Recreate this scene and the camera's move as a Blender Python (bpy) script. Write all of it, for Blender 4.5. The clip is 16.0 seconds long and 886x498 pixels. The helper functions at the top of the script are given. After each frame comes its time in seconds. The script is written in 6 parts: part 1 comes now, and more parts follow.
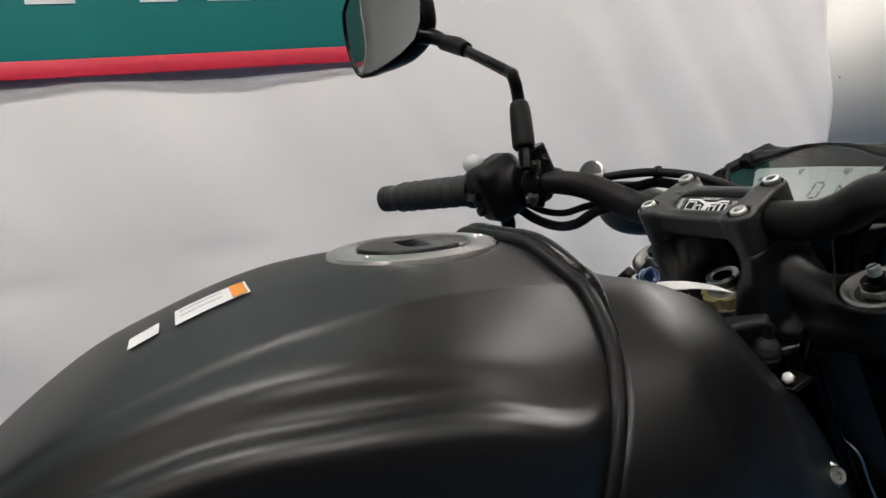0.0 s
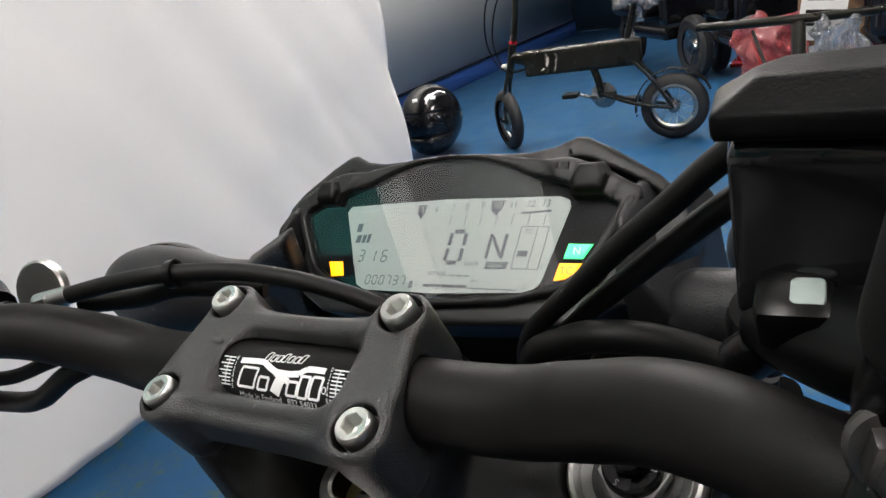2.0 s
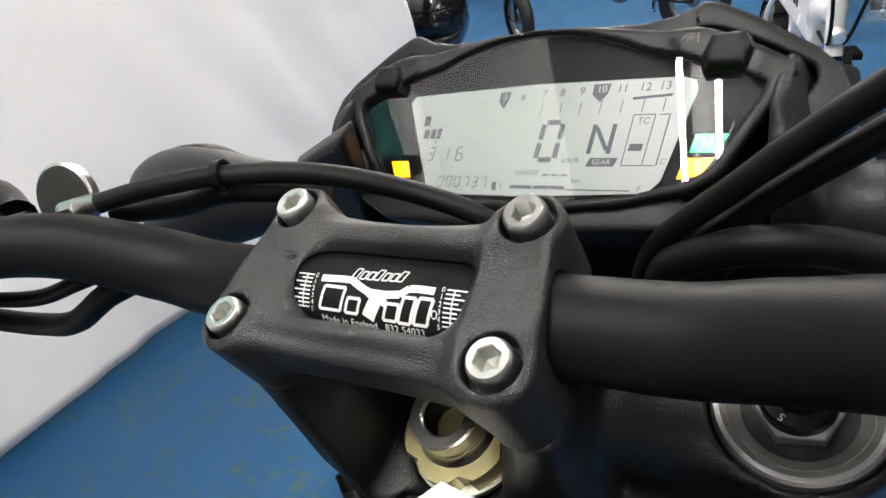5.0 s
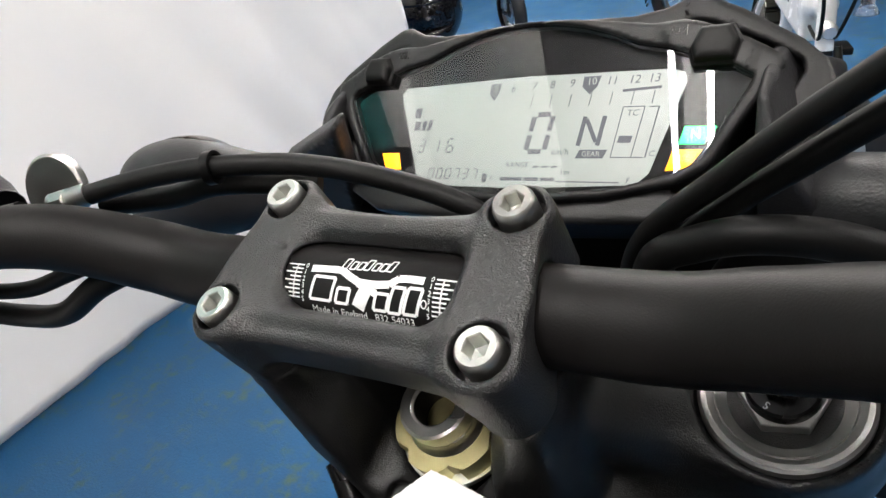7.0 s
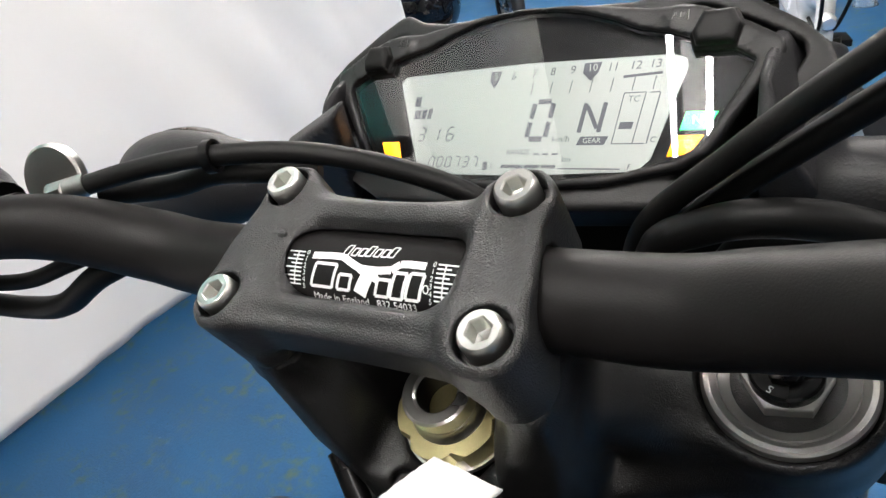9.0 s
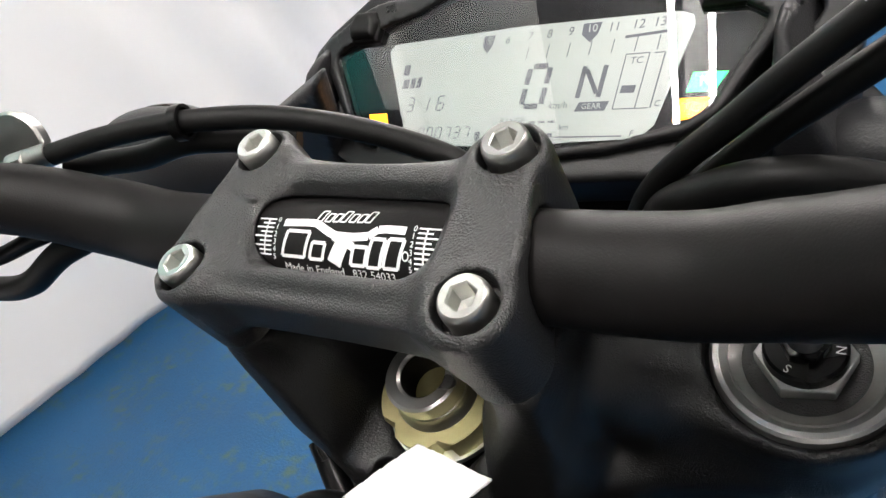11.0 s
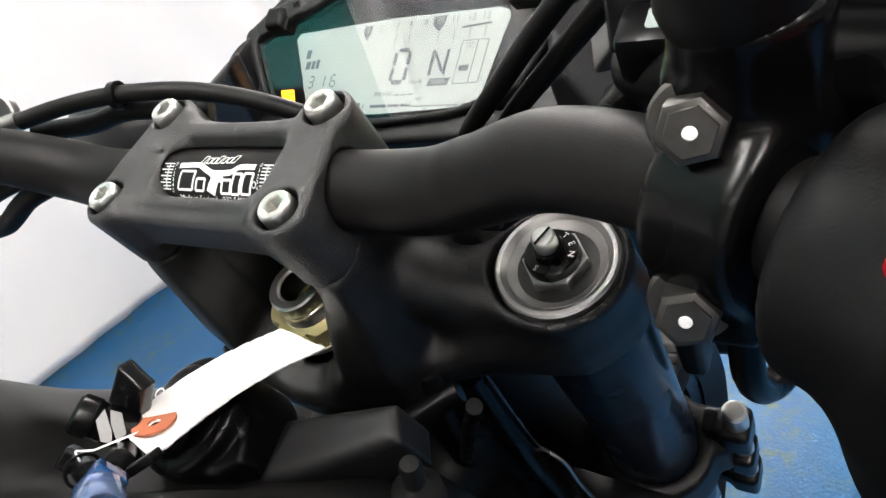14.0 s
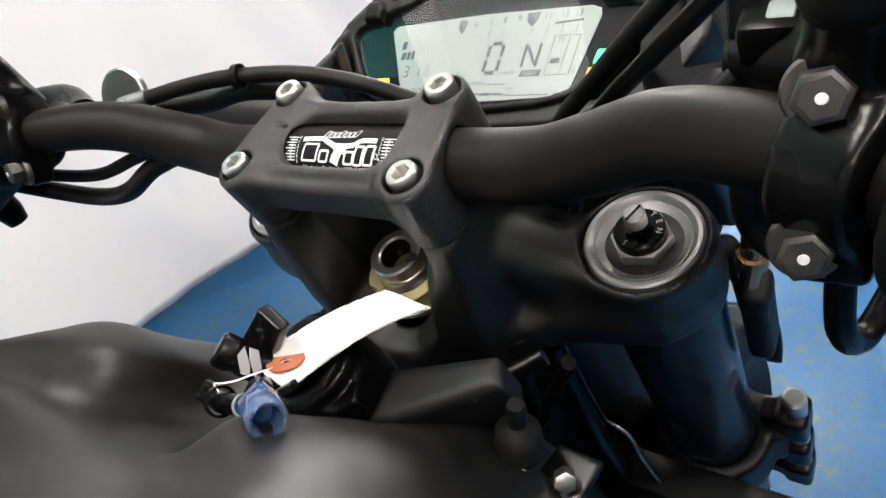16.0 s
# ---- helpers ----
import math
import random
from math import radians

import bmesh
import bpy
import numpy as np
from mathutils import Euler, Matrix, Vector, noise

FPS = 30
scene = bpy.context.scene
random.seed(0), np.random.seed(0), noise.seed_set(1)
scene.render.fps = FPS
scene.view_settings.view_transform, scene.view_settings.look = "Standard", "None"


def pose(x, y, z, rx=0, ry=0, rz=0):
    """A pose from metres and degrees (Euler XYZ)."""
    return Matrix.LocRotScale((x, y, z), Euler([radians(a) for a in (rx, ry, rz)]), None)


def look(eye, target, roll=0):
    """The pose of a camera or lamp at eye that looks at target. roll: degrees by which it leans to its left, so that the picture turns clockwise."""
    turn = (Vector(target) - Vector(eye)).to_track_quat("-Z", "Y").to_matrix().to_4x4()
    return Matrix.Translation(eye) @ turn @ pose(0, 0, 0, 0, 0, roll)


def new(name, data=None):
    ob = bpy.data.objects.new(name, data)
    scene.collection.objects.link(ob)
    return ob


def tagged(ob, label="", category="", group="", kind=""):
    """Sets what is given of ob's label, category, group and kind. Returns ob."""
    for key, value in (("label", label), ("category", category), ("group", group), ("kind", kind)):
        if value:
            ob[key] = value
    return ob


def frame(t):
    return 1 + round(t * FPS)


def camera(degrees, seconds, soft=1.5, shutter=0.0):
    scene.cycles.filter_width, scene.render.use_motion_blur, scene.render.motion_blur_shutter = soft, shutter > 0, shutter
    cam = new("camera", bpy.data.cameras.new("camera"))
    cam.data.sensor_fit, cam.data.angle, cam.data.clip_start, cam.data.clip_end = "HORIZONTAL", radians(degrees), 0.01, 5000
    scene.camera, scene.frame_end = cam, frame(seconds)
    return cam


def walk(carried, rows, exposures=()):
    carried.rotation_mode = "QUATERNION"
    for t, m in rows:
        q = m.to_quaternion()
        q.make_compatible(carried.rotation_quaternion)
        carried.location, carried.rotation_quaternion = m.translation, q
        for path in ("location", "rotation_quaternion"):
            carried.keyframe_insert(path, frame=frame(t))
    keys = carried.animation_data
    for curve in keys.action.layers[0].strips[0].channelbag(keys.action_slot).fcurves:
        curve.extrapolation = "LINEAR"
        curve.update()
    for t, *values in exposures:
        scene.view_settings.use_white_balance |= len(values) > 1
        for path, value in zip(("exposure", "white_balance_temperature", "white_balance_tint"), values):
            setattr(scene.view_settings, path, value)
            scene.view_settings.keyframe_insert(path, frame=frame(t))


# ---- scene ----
cam = camera(66.97, 16.0)
PATH = [
    (0, (0.4154, -0.3934, 1.1213), (-0.4974, -0.0365, 0.9230), -5.02),
    (0.1, (0.3961, -0.3737, 1.1212), (-0.4990, 0.0230, 0.9177), -5.70),
    (0.3, (0.3454, -0.3209, 1.1347), (-0.5132, 0.1425, 0.9157), -6.71),
    (0.5, (0.2976, -0.2743, 1.1456), (-0.5368, 0.2220, 0.9060), -7.31),
    (0.6, (0.2811, -0.2542, 1.1499), (-0.5415, 0.2576, 0.9022), -7.40),
    (1, (0.2570, -0.1954, 1.1624), (-0.4524, 0.4406, 0.8588), -9.28),
    (1.2, (0.2529, -0.1683, 1.1661), (-0.4075, 0.5091, 0.8421), -10.15),
    (1.5, (0.2417, -0.1510, 1.1616), (-0.3456, 0.5810, 0.8163), -11.17),
    (1.8, (0.2024, -0.1397, 1.1543), (-0.3544, 0.6064, 0.7894), -11.28),
    (2, (0.1780, -0.1305, 1.1530), (-0.3730, 0.6125, 0.7731), -11.45),
    (2.2, (0.1582, -0.1314, 1.1516), (-0.3869, 0.6056, 0.7519), -11.42),
    (2.5, (0.1432, -0.1263, 1.1440), (-0.4041, 0.5982, 0.7250), -11.97),
    (3, (0.1262, -0.1221, 1.1394), (-0.4189, 0.5933, 0.7023), -12.00),
    (3.5, (0.1195, -0.1211, 1.1351), (-0.4261, 0.5805, 0.6769), -12.30),
    (4, (0.1217, -0.1185, 1.1358), (-0.4261, 0.5686, 0.6586), -12.68),
    (6.5, (0.1226, -0.1171, 1.1398), (-0.4081, 0.5595, 0.6294), -12.71),
    (7, (0.1237, -0.1183, 1.1374), (-0.4073, 0.5590, 0.6283), -12.74),
    (7.5, (0.1241, -0.1195, 1.1399), (-0.4041, 0.5554, 0.6247), -12.98),
    (8, (0.1204, -0.1190, 1.1354), (-0.4076, 0.5581, 0.6228), -12.92),
    (8.5, (0.1237, -0.1207, 1.1366), (-0.4039, 0.5524, 0.6184), -13.08),
    (9, (0.1230, -0.1196, 1.1347), (-0.4061, 0.5546, 0.6193), -13.09),
    (11.5, (0.1184, -0.1086, 1.1145), (-0.4145, 0.5624, 0.5990), -13.34),
    (12, (0.1223, -0.1114, 1.1141), (-0.4132, 0.5623, 0.6048), -13.42),
    (12.5, (0.1280, -0.1087, 1.1110), (-0.4025, 0.5599, 0.5898), -13.51),
    (13, (0.1300, -0.1103, 1.1122), (-0.3966, 0.5602, 0.5897), -13.53),
    (13.5, (0.1592, -0.1235, 1.1192), (-0.3691, 0.5424, 0.5924), -13.69),
    (13.7, (0.1801, -0.1326, 1.1203), (-0.3464, 0.5334, 0.5919), -13.50),
    (14, (0.2087, -0.1363, 1.1239), (-0.3297, 0.5194, 0.5946), -13.86),
    (14.5, (0.2044, -0.1515, 1.1294), (-0.3415, 0.4993, 0.6018), -13.63),
    (15, (0.1944, -0.1644, 1.1310), (-0.3662, 0.4814, 0.6127), -13.29),
    (15.2, (0.1924, -0.1650, 1.1301), (-0.3742, 0.4722, 0.6076), -13.46),
    (15.5, (0.1914, -0.1670, 1.1316), (-0.3837, 0.4637, 0.6107), -13.39),
    (16, (0.2038, -0.1743, 1.1316), (-0.3763, 0.4568, 0.6166), -13.10),
]
walk(cam, [(t, look(eye, target, roll)) for t, eye, target, roll in PATH],
     ((0.0, 0.15), (1.0, 0.18), (2.2, 0.62), (4.0, 0.82), (9.0, 1.00), (13.4, 1.10), (14.0, 1.30), (14.6, 1.28), (15.2, 1.18), (16.0, 1.14)))

from mathutils.bvhtree import BVHTree

# fork-and-bar frame: x to the rider's right along the bar, y ahead, z up the steering axis
MS = Matrix(((0.9978644, -0.0626164, -0.0185950, 0.0), (0.0500305, 0.9157027, -0.3987298, 0.0), (0.0419945, 0.3969480, 0.9168799, 1.04), (0, 0, 0, 1)))
# instrument frame, set into the bar frame: x right, y up the dial, z out of the glass
MP = MS @ Matrix(((1, 0, 0, 0.0), (0, 0.899, -0.438, 0.1025), (0, 0.438, 0.899, -0.0575), (0, 0, 0, 1)))
# body frame: the bike leans a little to its left
MB = pose(-0.003, 0, 1.04, 0, -3.0, 0) @ pose(0, 0, -1.04)
MI = Matrix.Identity(4)

# ---- world and lamps ----
world = bpy.data.worlds.new("world")
scene.world = world
world.use_nodes = True
world.node_tree.nodes["Background"].inputs["Color"].default_value = (0.6, 0.58, 0.55, 1)
world.node_tree.nodes["Background"].inputs["Strength"].default_value = 0.03
TUBE_Z = 2.86


# First lamp follows its reflection; the others are added to brighten room and walls.
LAMPS = ((-0.39, -0.95), (-0.39, 2.3), (1.5, -0.7), (1.9, 1.9), (-2.2, 3.1), (-2.2, 4.6), (-2.2, 6.1), (-2.2, 7.6), (1.6, -3.4), (-2.5, 3.8))

# ---- mesh tools ----


def mesh_from(verts, faces, smooth=True):
    me = bpy.data.meshes.new("mesh")
    me.from_pydata([tuple(map(float, p)) for p in verts], [], [tuple(map(int, q)) for q in faces])
    me.update()
    if smooth:
        me.polygons.foreach_set("use_smooth", [True] * len(me.polygons))
    return me


def from_bm(bm, smooth=True, angle=None):
    me = bpy.data.meshes.new("mesh")
    bmesh.ops.recalc_face_normals(bm, faces=bm.faces)
    if angle is not None:
        for e in bm.edges:
            e.smooth = not (len(e.link_faces) == 2 and e.calc_face_angle(0) > radians(angle))
    bm.to_mesh(me)
    bm.free()
    if smooth:
        me.polygons.foreach_set("use_smooth", [True] * len(me.polygons))
    return me


def part(name, me, material, parent=None, label="", m=MI, angle=35):
    """One mesh object; a bmesh is turned into a mesh first. m: its frame in the world."""
    if isinstance(me, bmesh.types.BMesh):
        me = from_bm(me, angle=angle)
    me.name = name
    me.materials.clear()
    me.materials.append(material)
    ob = new(name, me)
    if parent is not None:
        ob.parent = parent
        p = parent
        base = Matrix.Identity(4)
        chain = []
        while p is not None:
            chain.append(p)
            p = p.parent
        for q in reversed(chain):
            base = base @ q.matrix_basis
        ob.matrix_basis = base.inverted() @ m
    else:
        ob.matrix_basis = m
    if label:
        tagged(ob, label)
    return ob


def thing(name, label, category, at=(0, 0, 0), group="", kind=""):
    ob = new(name)
    ob.location = at
    ob.matrix_basis = Matrix.Translation(at)
    return tagged(ob, label, category, group, kind)


def catmull(points, n, closed=False):
    """A smooth line through points, n steps between neighbours."""
    p = [Vector(q) for q in points]
    out = []
    count = len(p) if closed else len(p) - 1
    for i in range(count):
        if closed:
            a, b, c, d = p[i - 1], p[i], p[(i + 1) % len(p)], p[(i + 2) % len(p)]
        else:
            b, c = p[i], p[i + 1]
            a = p[i - 1] if i else b * 2 - c
            d = p[i + 2] if i + 2 < len(p) else c * 2 - b
        for k in range(n):
            t = k / n
            out.append(0.5 * (2 * b + (c - a) * t + (2 * a - 5 * b + 4 * c - d) * t * t + (3 * b - a - 3 * c + d) * t ** 3))
    if not closed:
        out.append(p[-1].copy())
    return out


def sweep(points, radius, seg=14, steps=8, caps=True, smooth_path=True):
    """A round tube along a line; radius is one number or one for each given point."""
    line = catmull(points, steps) if smooth_path else [Vector(p) for p in points]
    if not smooth_path:
        steps = 1
    radii = list(radius) if isinstance(radius, (list, tuple)) else [radius] * len(points)
    bm = bmesh.new()
    up = None
    rings = []
    for i, p in enumerate(line):
        d = (line[min(i + 1, len(line) - 1)] - line[max(i - 1, 0)]).normalized()
        if up is None:
            up = d.orthogonal()
        up = (up - d * up.dot(d)).normalized()
        side = d.cross(up)
        s = min(i / steps, len(radii) - 1)
        k = min(int(s), len(radii) - 2) if len(radii) > 1 else 0
        r = radii[k] + (radii[min(k + 1, len(radii) - 1)] - radii[k]) * (s - k)
        rings.append([bm.verts.new(p + (up * math.cos(a) + side * math.sin(a)) * r) for a in (2 * math.pi * j / seg for j in range(seg))])
    for a, b in zip(rings, rings[1:]):
        for j in range(seg):
            bm.faces.new((a[j], a[(j + 1) % seg], b[(j + 1) % seg], b[j]))
    if caps:
        bm.faces.new(list(reversed(rings[0])))
        bm.faces.new(rings[-1])
    return bm


def lathe(profile, seg=40, m=MI):
    """Turns (radius, height) pairs round z."""
    bm = bmesh.new()
    rings = []
    for r, z in profile:
        if r < 1e-6:
            rings.append([bm.verts.new(m @ Vector((0, 0, z)))])
        else:
            rings.append([bm.verts.new(m @ Vector((r * math.cos(2 * math.pi * j / seg), r * math.sin(2 * math.pi * j / seg), z))) for j in range(seg)])
    for a, b in zip(rings, rings[1:]):
        for j in range(seg):
            k = (j + 1) % seg
            if len(a) == 1 and len(b) == 1:
                break
            if len(a) == 1:
                bm.faces.new((a[0], b[j], b[k]))
            elif len(b) == 1:
                bm.faces.new((a[j], a[k], b[0]))
            else:
                bm.faces.new((a[j], a[k], b[k], b[j]))
    return bm


def block(x0, x1, y0, y1, z0, z1, bevel=0.0, seg=2, bm=None, m=MI):
    out = bmesh.new()
    bmesh.ops.create_cube(out, size=1, matrix=m @ Matrix.Translation(((x0 + x1) / 2, (y0 + y1) / 2, (z0 + z1) / 2)) @ Matrix.Diagonal((x1 - x0, y1 - y0, z1 - z0, 1)))
    if bevel:
        bmesh.ops.bevel(out, geom=out.edges[:], offset=bevel, segments=seg, affect="EDGES", profile=0.5)
    if bm is not None:
        merge(bm, out)
        return bm
    return out


def merge(bm, other):
    me = bpy.data.meshes.new("tmp")
    other.to_mesh(me)
    other.free()
    bm.from_mesh(me)
    bpy.data.meshes.remove(me)
    return bm


def prism(outline, z0, z1, bevel=0.0, seg=2, m=MI):
    """An outline of (x, y) pairs drawn out from z0 to z1, its top edge rounded."""
    bm = bmesh.new()
    bot = [bm.verts.new((x, y, z0)) for x, y in outline]
    top = [bm.verts.new((x, y, z1)) for x, y in outline]
    n = len(outline)
    bm.faces.new(list(reversed(bot)))
    f = bm.faces.new(top)
    for i in range(n):
        bm.faces.new((bot[i], bot[(i + 1) % n], top[(i + 1) % n], top[i]))
    if bevel:
        bmesh.ops.bevel(bm, geom=list(f.edges), offset=bevel, segments=seg, affect="EDGES", profile=0.5)
    bm.transform(m)
    return bm


def hexagon(r, turn=0.0):
    return [(r * math.cos(radians(60 * i + turn)), r * math.sin(radians(60 * i + turn))) for i in range(6)]


def toward(p, d, roll=0.0):
    """A frame at p whose z points along d."""
    return Matrix.Translation(p) @ Vector(d).to_track_quat("Z", "Y").to_matrix().to_4x4() @ pose(0, 0, 0, 0, 0, roll)


def letters(text, size, depth=0.0, spacing=1.0):
    """Raised lettering in the xy plane, centred, as a mesh."""
    cu = bpy.data.curves.new("lettering", "FONT")
    cu.body, cu.size, cu.extrude, cu.align_x, cu.align_y, cu.space_character = text, size, depth, "CENTER", "CENTER", spacing
    cu.resolution_u = 3
    ob = new("lettering", cu)
    bpy.context.view_layer.update()
    me = bpy.data.meshes.new_from_object(ob.evaluated_get(bpy.context.evaluated_depsgraph_get()))
    bpy.data.objects.remove(ob)
    bpy.data.curves.remove(cu)
    return me


# ---- solids from distance fields: cast and moulded parts with soft fillets ----
def smin(a, b, k):
    h = np.clip(0.5 + 0.5 * (b - a) / k, 0, 1)
    return b + (a - b) * h - k * h * (1 - h)


def smax(a, b, k):
    return -smin(-a, -b, k)


def f_box(p, c, h, r=0.0):
    q = np.abs(p - np.array(c)) - (np.array(h) - r)
    return np.linalg.norm(np.maximum(q, 0), axis=-1) + np.minimum(q.max(-1), 0) - r


def f_cyl(p, a, b, r, e=0.0):
    """A cylinder from a to b, its rims rounded by e."""
    a, b = np.array(a, float), np.array(b, float)
    ax = b - a
    le = np.linalg.norm(ax)
    ax = ax / le
    h = (p - a) @ ax
    rad = np.linalg.norm(p - a - h[..., None] * ax, axis=-1)
    dx, dy = rad - (r - e), np.abs(h - le / 2) - (le / 2 - e)
    return np.minimum(np.maximum(dx, dy), 0) + np.hypot(np.maximum(dx, 0), np.maximum(dy, 0)) - e


def f_rod(p, a, b, r):
    a, b = np.array(a, float), np.array(b, float)
    h = np.clip(((p - a) @ (b - a)) / ((b - a) @ (b - a)), 0, 1)
    return np.linalg.norm(p - a - h[..., None] * (b - a), axis=-1) - r


def f_cone_rod(p, a, b, ra, rb):
    a, b = np.array(a, float), np.array(b, float)
    h = np.clip(((p - a) @ (b - a)) / ((b - a) @ (b - a)), 0, 1)
    return np.linalg.norm(p - a - h[..., None] * (b - a), axis=-1) - (ra + (rb - ra) * h)


def f_poly(p2, poly):
    """Signed distance in the plane to a closed outline."""
    d = np.full(p2.shape[:-1], 1e9)
    s = np.ones(p2.shape[:-1])
    n = len(poly)
    for i in range(n):
        a, b = np.array(poly[i], float), np.array(poly[i - 1], float)
        e, wv = b - a, p2 - a
        t = np.clip((wv @ e) / (e @ e), 0, 1)
        q = wv - t[..., None] * e
        d = np.minimum(d, (q * q).sum(-1))
        c1, c2, c3 = p2[..., 1] >= a[1], p2[..., 1] < b[1], e[0] * wv[..., 1] > e[1] * wv[..., 0]
        flip = (c1 & c2 & c3) | (~c1 & ~c2 & ~c3)
        s = np.where(flip, -s, s)
    return s * np.sqrt(d)


def f_prism(p, poly, z0, z1, r=0.0):
    d2 = f_poly(p[..., :2], poly) + r
    dz = np.abs(p[..., 2] - (z0 + z1) / 2) - ((z1 - z0) / 2 - r)
    return np.minimum(np.maximum(d2, dz), 0) + np.hypot(np.maximum(d2, 0), np.maximum(dz, 0)) - r


def solid(fn, lo, hi, step):
    """The surface where fn is zero, as a smooth mesh of quads."""
    lo, hi = np.array(lo, float), np.array(hi, float)
    dims = np.ceil((hi - lo) / step).astype(int) + 1
    ax = [lo[i] + step * np.arange(dims[i]) for i in range(3)]
    grid = np.stack(np.meshgrid(*ax, indexing="ij"), -1)
    val = fn(grid)
    ins = val < 0
    cube = [ins[i:dims[0] - 1 + i, j:dims[1] - 1 + j, k:dims[2] - 1 + k] for i in (0, 1) for j in (0, 1) for k in (0, 1)]
    total = sum(c.astype(int) for c in cube)
    mixed = (total > 0) & (total < 8)
    idx = np.full(mixed.shape, -1)
    cells = np.argwhere(mixed)
    idx[mixed] = np.arange(len(cells))
    v = lo + (cells + 0.5) * step
    c0 = v.copy()
    h = step * 0.2
    for _ in range(5):
        f0 = fn(v)
        g = np.stack([(fn(v + h * e) - fn(v - h * e)) / (2 * h) for e in np.eye(3)], -1)
        v = v - (f0 / np.maximum((g * g).sum(-1), 0.05))[:, None] * g
        v = np.clip(v, c0 - step * 0.75, c0 + step * 0.75)
    faces = []
    for a in range(3):
        b, c = (a + 1) % 3, (a + 2) % 3
        s0 = [slice(None)] * 3
        s1 = [slice(None)] * 3
        s0[a], s1[a] = slice(0, -1), slice(1, None)
        e = np.argwhere(ins[tuple(s0)] != ins[tuple(s1)])
        keep = (e[:, b] > 0) & (e[:, c] > 0) & (e[:, b] < dims[b] - 1) & (e[:, c] < dims[c] - 1)
        e = e[keep]
        q = []
        for db, dc in ((-1, -1), (0, -1), (0, 0), (-1, 0)):
            w = e.copy()
            w[:, b] += db
            w[:, c] += dc
            q.append(idx[w[:, 0], w[:, 1], w[:, 2]])
        q = np.stack(q, 1)
        out = ins[e[:, 0], e[:, 1], e[:, 2]]
        q[~out] = q[~out][:, ::-1]
        faces.append(q)
    faces = np.concatenate(faces)
    return mesh_from(v, faces[(faces >= 0).all(1)])


def skin(lines, nu=6, nv=6):
    """A sheet through several lines of equally many points."""
    rows = [catmull(line, nu) for line in lines]
    cols = [catmull([r[i] for r in rows], nv) for i in range(len(rows[0]))]
    n, m = len(cols), len(cols[0])
    verts = [p for c in cols for p in c]
    faces = [(i * m + j, (i + 1) * m + j, (i + 1) * m + j + 1, i * m + j + 1) for i in range(n - 1) for j in range(m - 1)]
    bm = bmesh.new()
    vs = [bm.verts.new(p) for p in verts]
    for q in faces:
        bm.faces.new([vs[i] for i in q])
    return bm


def mirrored(bm):
    """Adds the other half across x = 0."""
    geom = bm.verts[:] + bm.edges[:] + bm.faces[:]
    bmesh.ops.mirror(bm, geom=geom, axis="X", merge_dist=0.0008)
    bmesh.ops.recalc_face_normals(bm, faces=bm.faces)
    return bm


def thicken(ob, depth, offset=-1):
    mod = ob.modifiers.new("thickness", "SOLIDIFY")
    mod.thickness, mod.offset = depth, offset
    return ob


# ---- materials ----
def material(name, color, rough=0.5, metal=0.0, grain=0.0, grain_size=0.001, spread=0.15, patch=0.05, coat=0.0, spec=0.5, rough_spread=0.1, wear=None):
    """A painted, moulded or metal surface: two scales of uneven colour, uneven gloss and a fine relief.
    grain: depth of the relief in metres; grain_size: its size; patch: size of the large blotches."""
    mat = bpy.data.materials.new(name)
    mat.use_nodes = True
    nt = mat.node_tree
    b = nt.nodes["Principled BSDF"]
    b.inputs["Metallic"].default_value, b.inputs["Specular IOR Level"].default_value, b.inputs["Coat Weight"].default_value = metal, spec, coat
    b.inputs["Coat Roughness"].default_value = 0.05
    co = nt.nodes.new("ShaderNodeTexCoord")

    def noise_at(size, detail=3):
        n = nt.nodes.new("ShaderNodeTexNoise")
        n.inputs["Scale"].default_value, n.inputs["Detail"].default_value = 1 / size, detail
        nt.links.new(co.outputs["Object"], n.inputs["Vector"])
        return n

    big, small = noise_at(patch), noise_at(max(grain_size * 1.3, 0.0006))
    mix = nt.nodes.new("ShaderNodeMix")
    mix.data_type = "RGBA"
    mix.inputs[6].default_value = (*[c * (1 - spread) for c in color], 1)
    mix.inputs[7].default_value = (*[min(c * (1 + spread), 1) for c in color], 1)
    add = nt.nodes.new("ShaderNodeMath")
    add.operation = "MULTIPLY_ADD"
    add.inputs[1].default_value, add.inputs[2].default_value = 0.4, 0.0
    nt.links.new(small.outputs["Fac"], add.inputs[0])
    add2 = nt.nodes.new("ShaderNodeMath")
    add2.operation = "MULTIPLY_ADD"
    add2.inputs[1].default_value = 0.6
    nt.links.new(big.outputs["Fac"], add2.inputs[0])
    nt.links.new(add.outputs[0], add2.inputs[2])
    nt.links.new(add2.outputs[0], mix.inputs[0])
    last = mix.outputs[2]
    nt.links.new(last, b.inputs["Base Color"])
    rr = nt.nodes.new("ShaderNodeMapRange")
    rr.inputs["To Min"].default_value, rr.inputs["To Max"].default_value = max(rough - rough_spread, 0.02), min(rough + rough_spread, 1)
    nt.links.new(big.outputs["Fac"], rr.inputs["Value"])
    nt.links.new(rr.outputs["Result"], b.inputs["Roughness"])
    if grain:
        g = noise_at(grain_size, 2)
        bump = nt.nodes.new("ShaderNodeBump")
        bump.inputs["Strength"].default_value, bump.inputs["Distance"].default_value = 1.0, grain
        nt.links.new(g.outputs["Fac"], bump.inputs["Height"])
        nt.links.new(bump.outputs["Normal"], b.inputs["Normal"])
    return mat


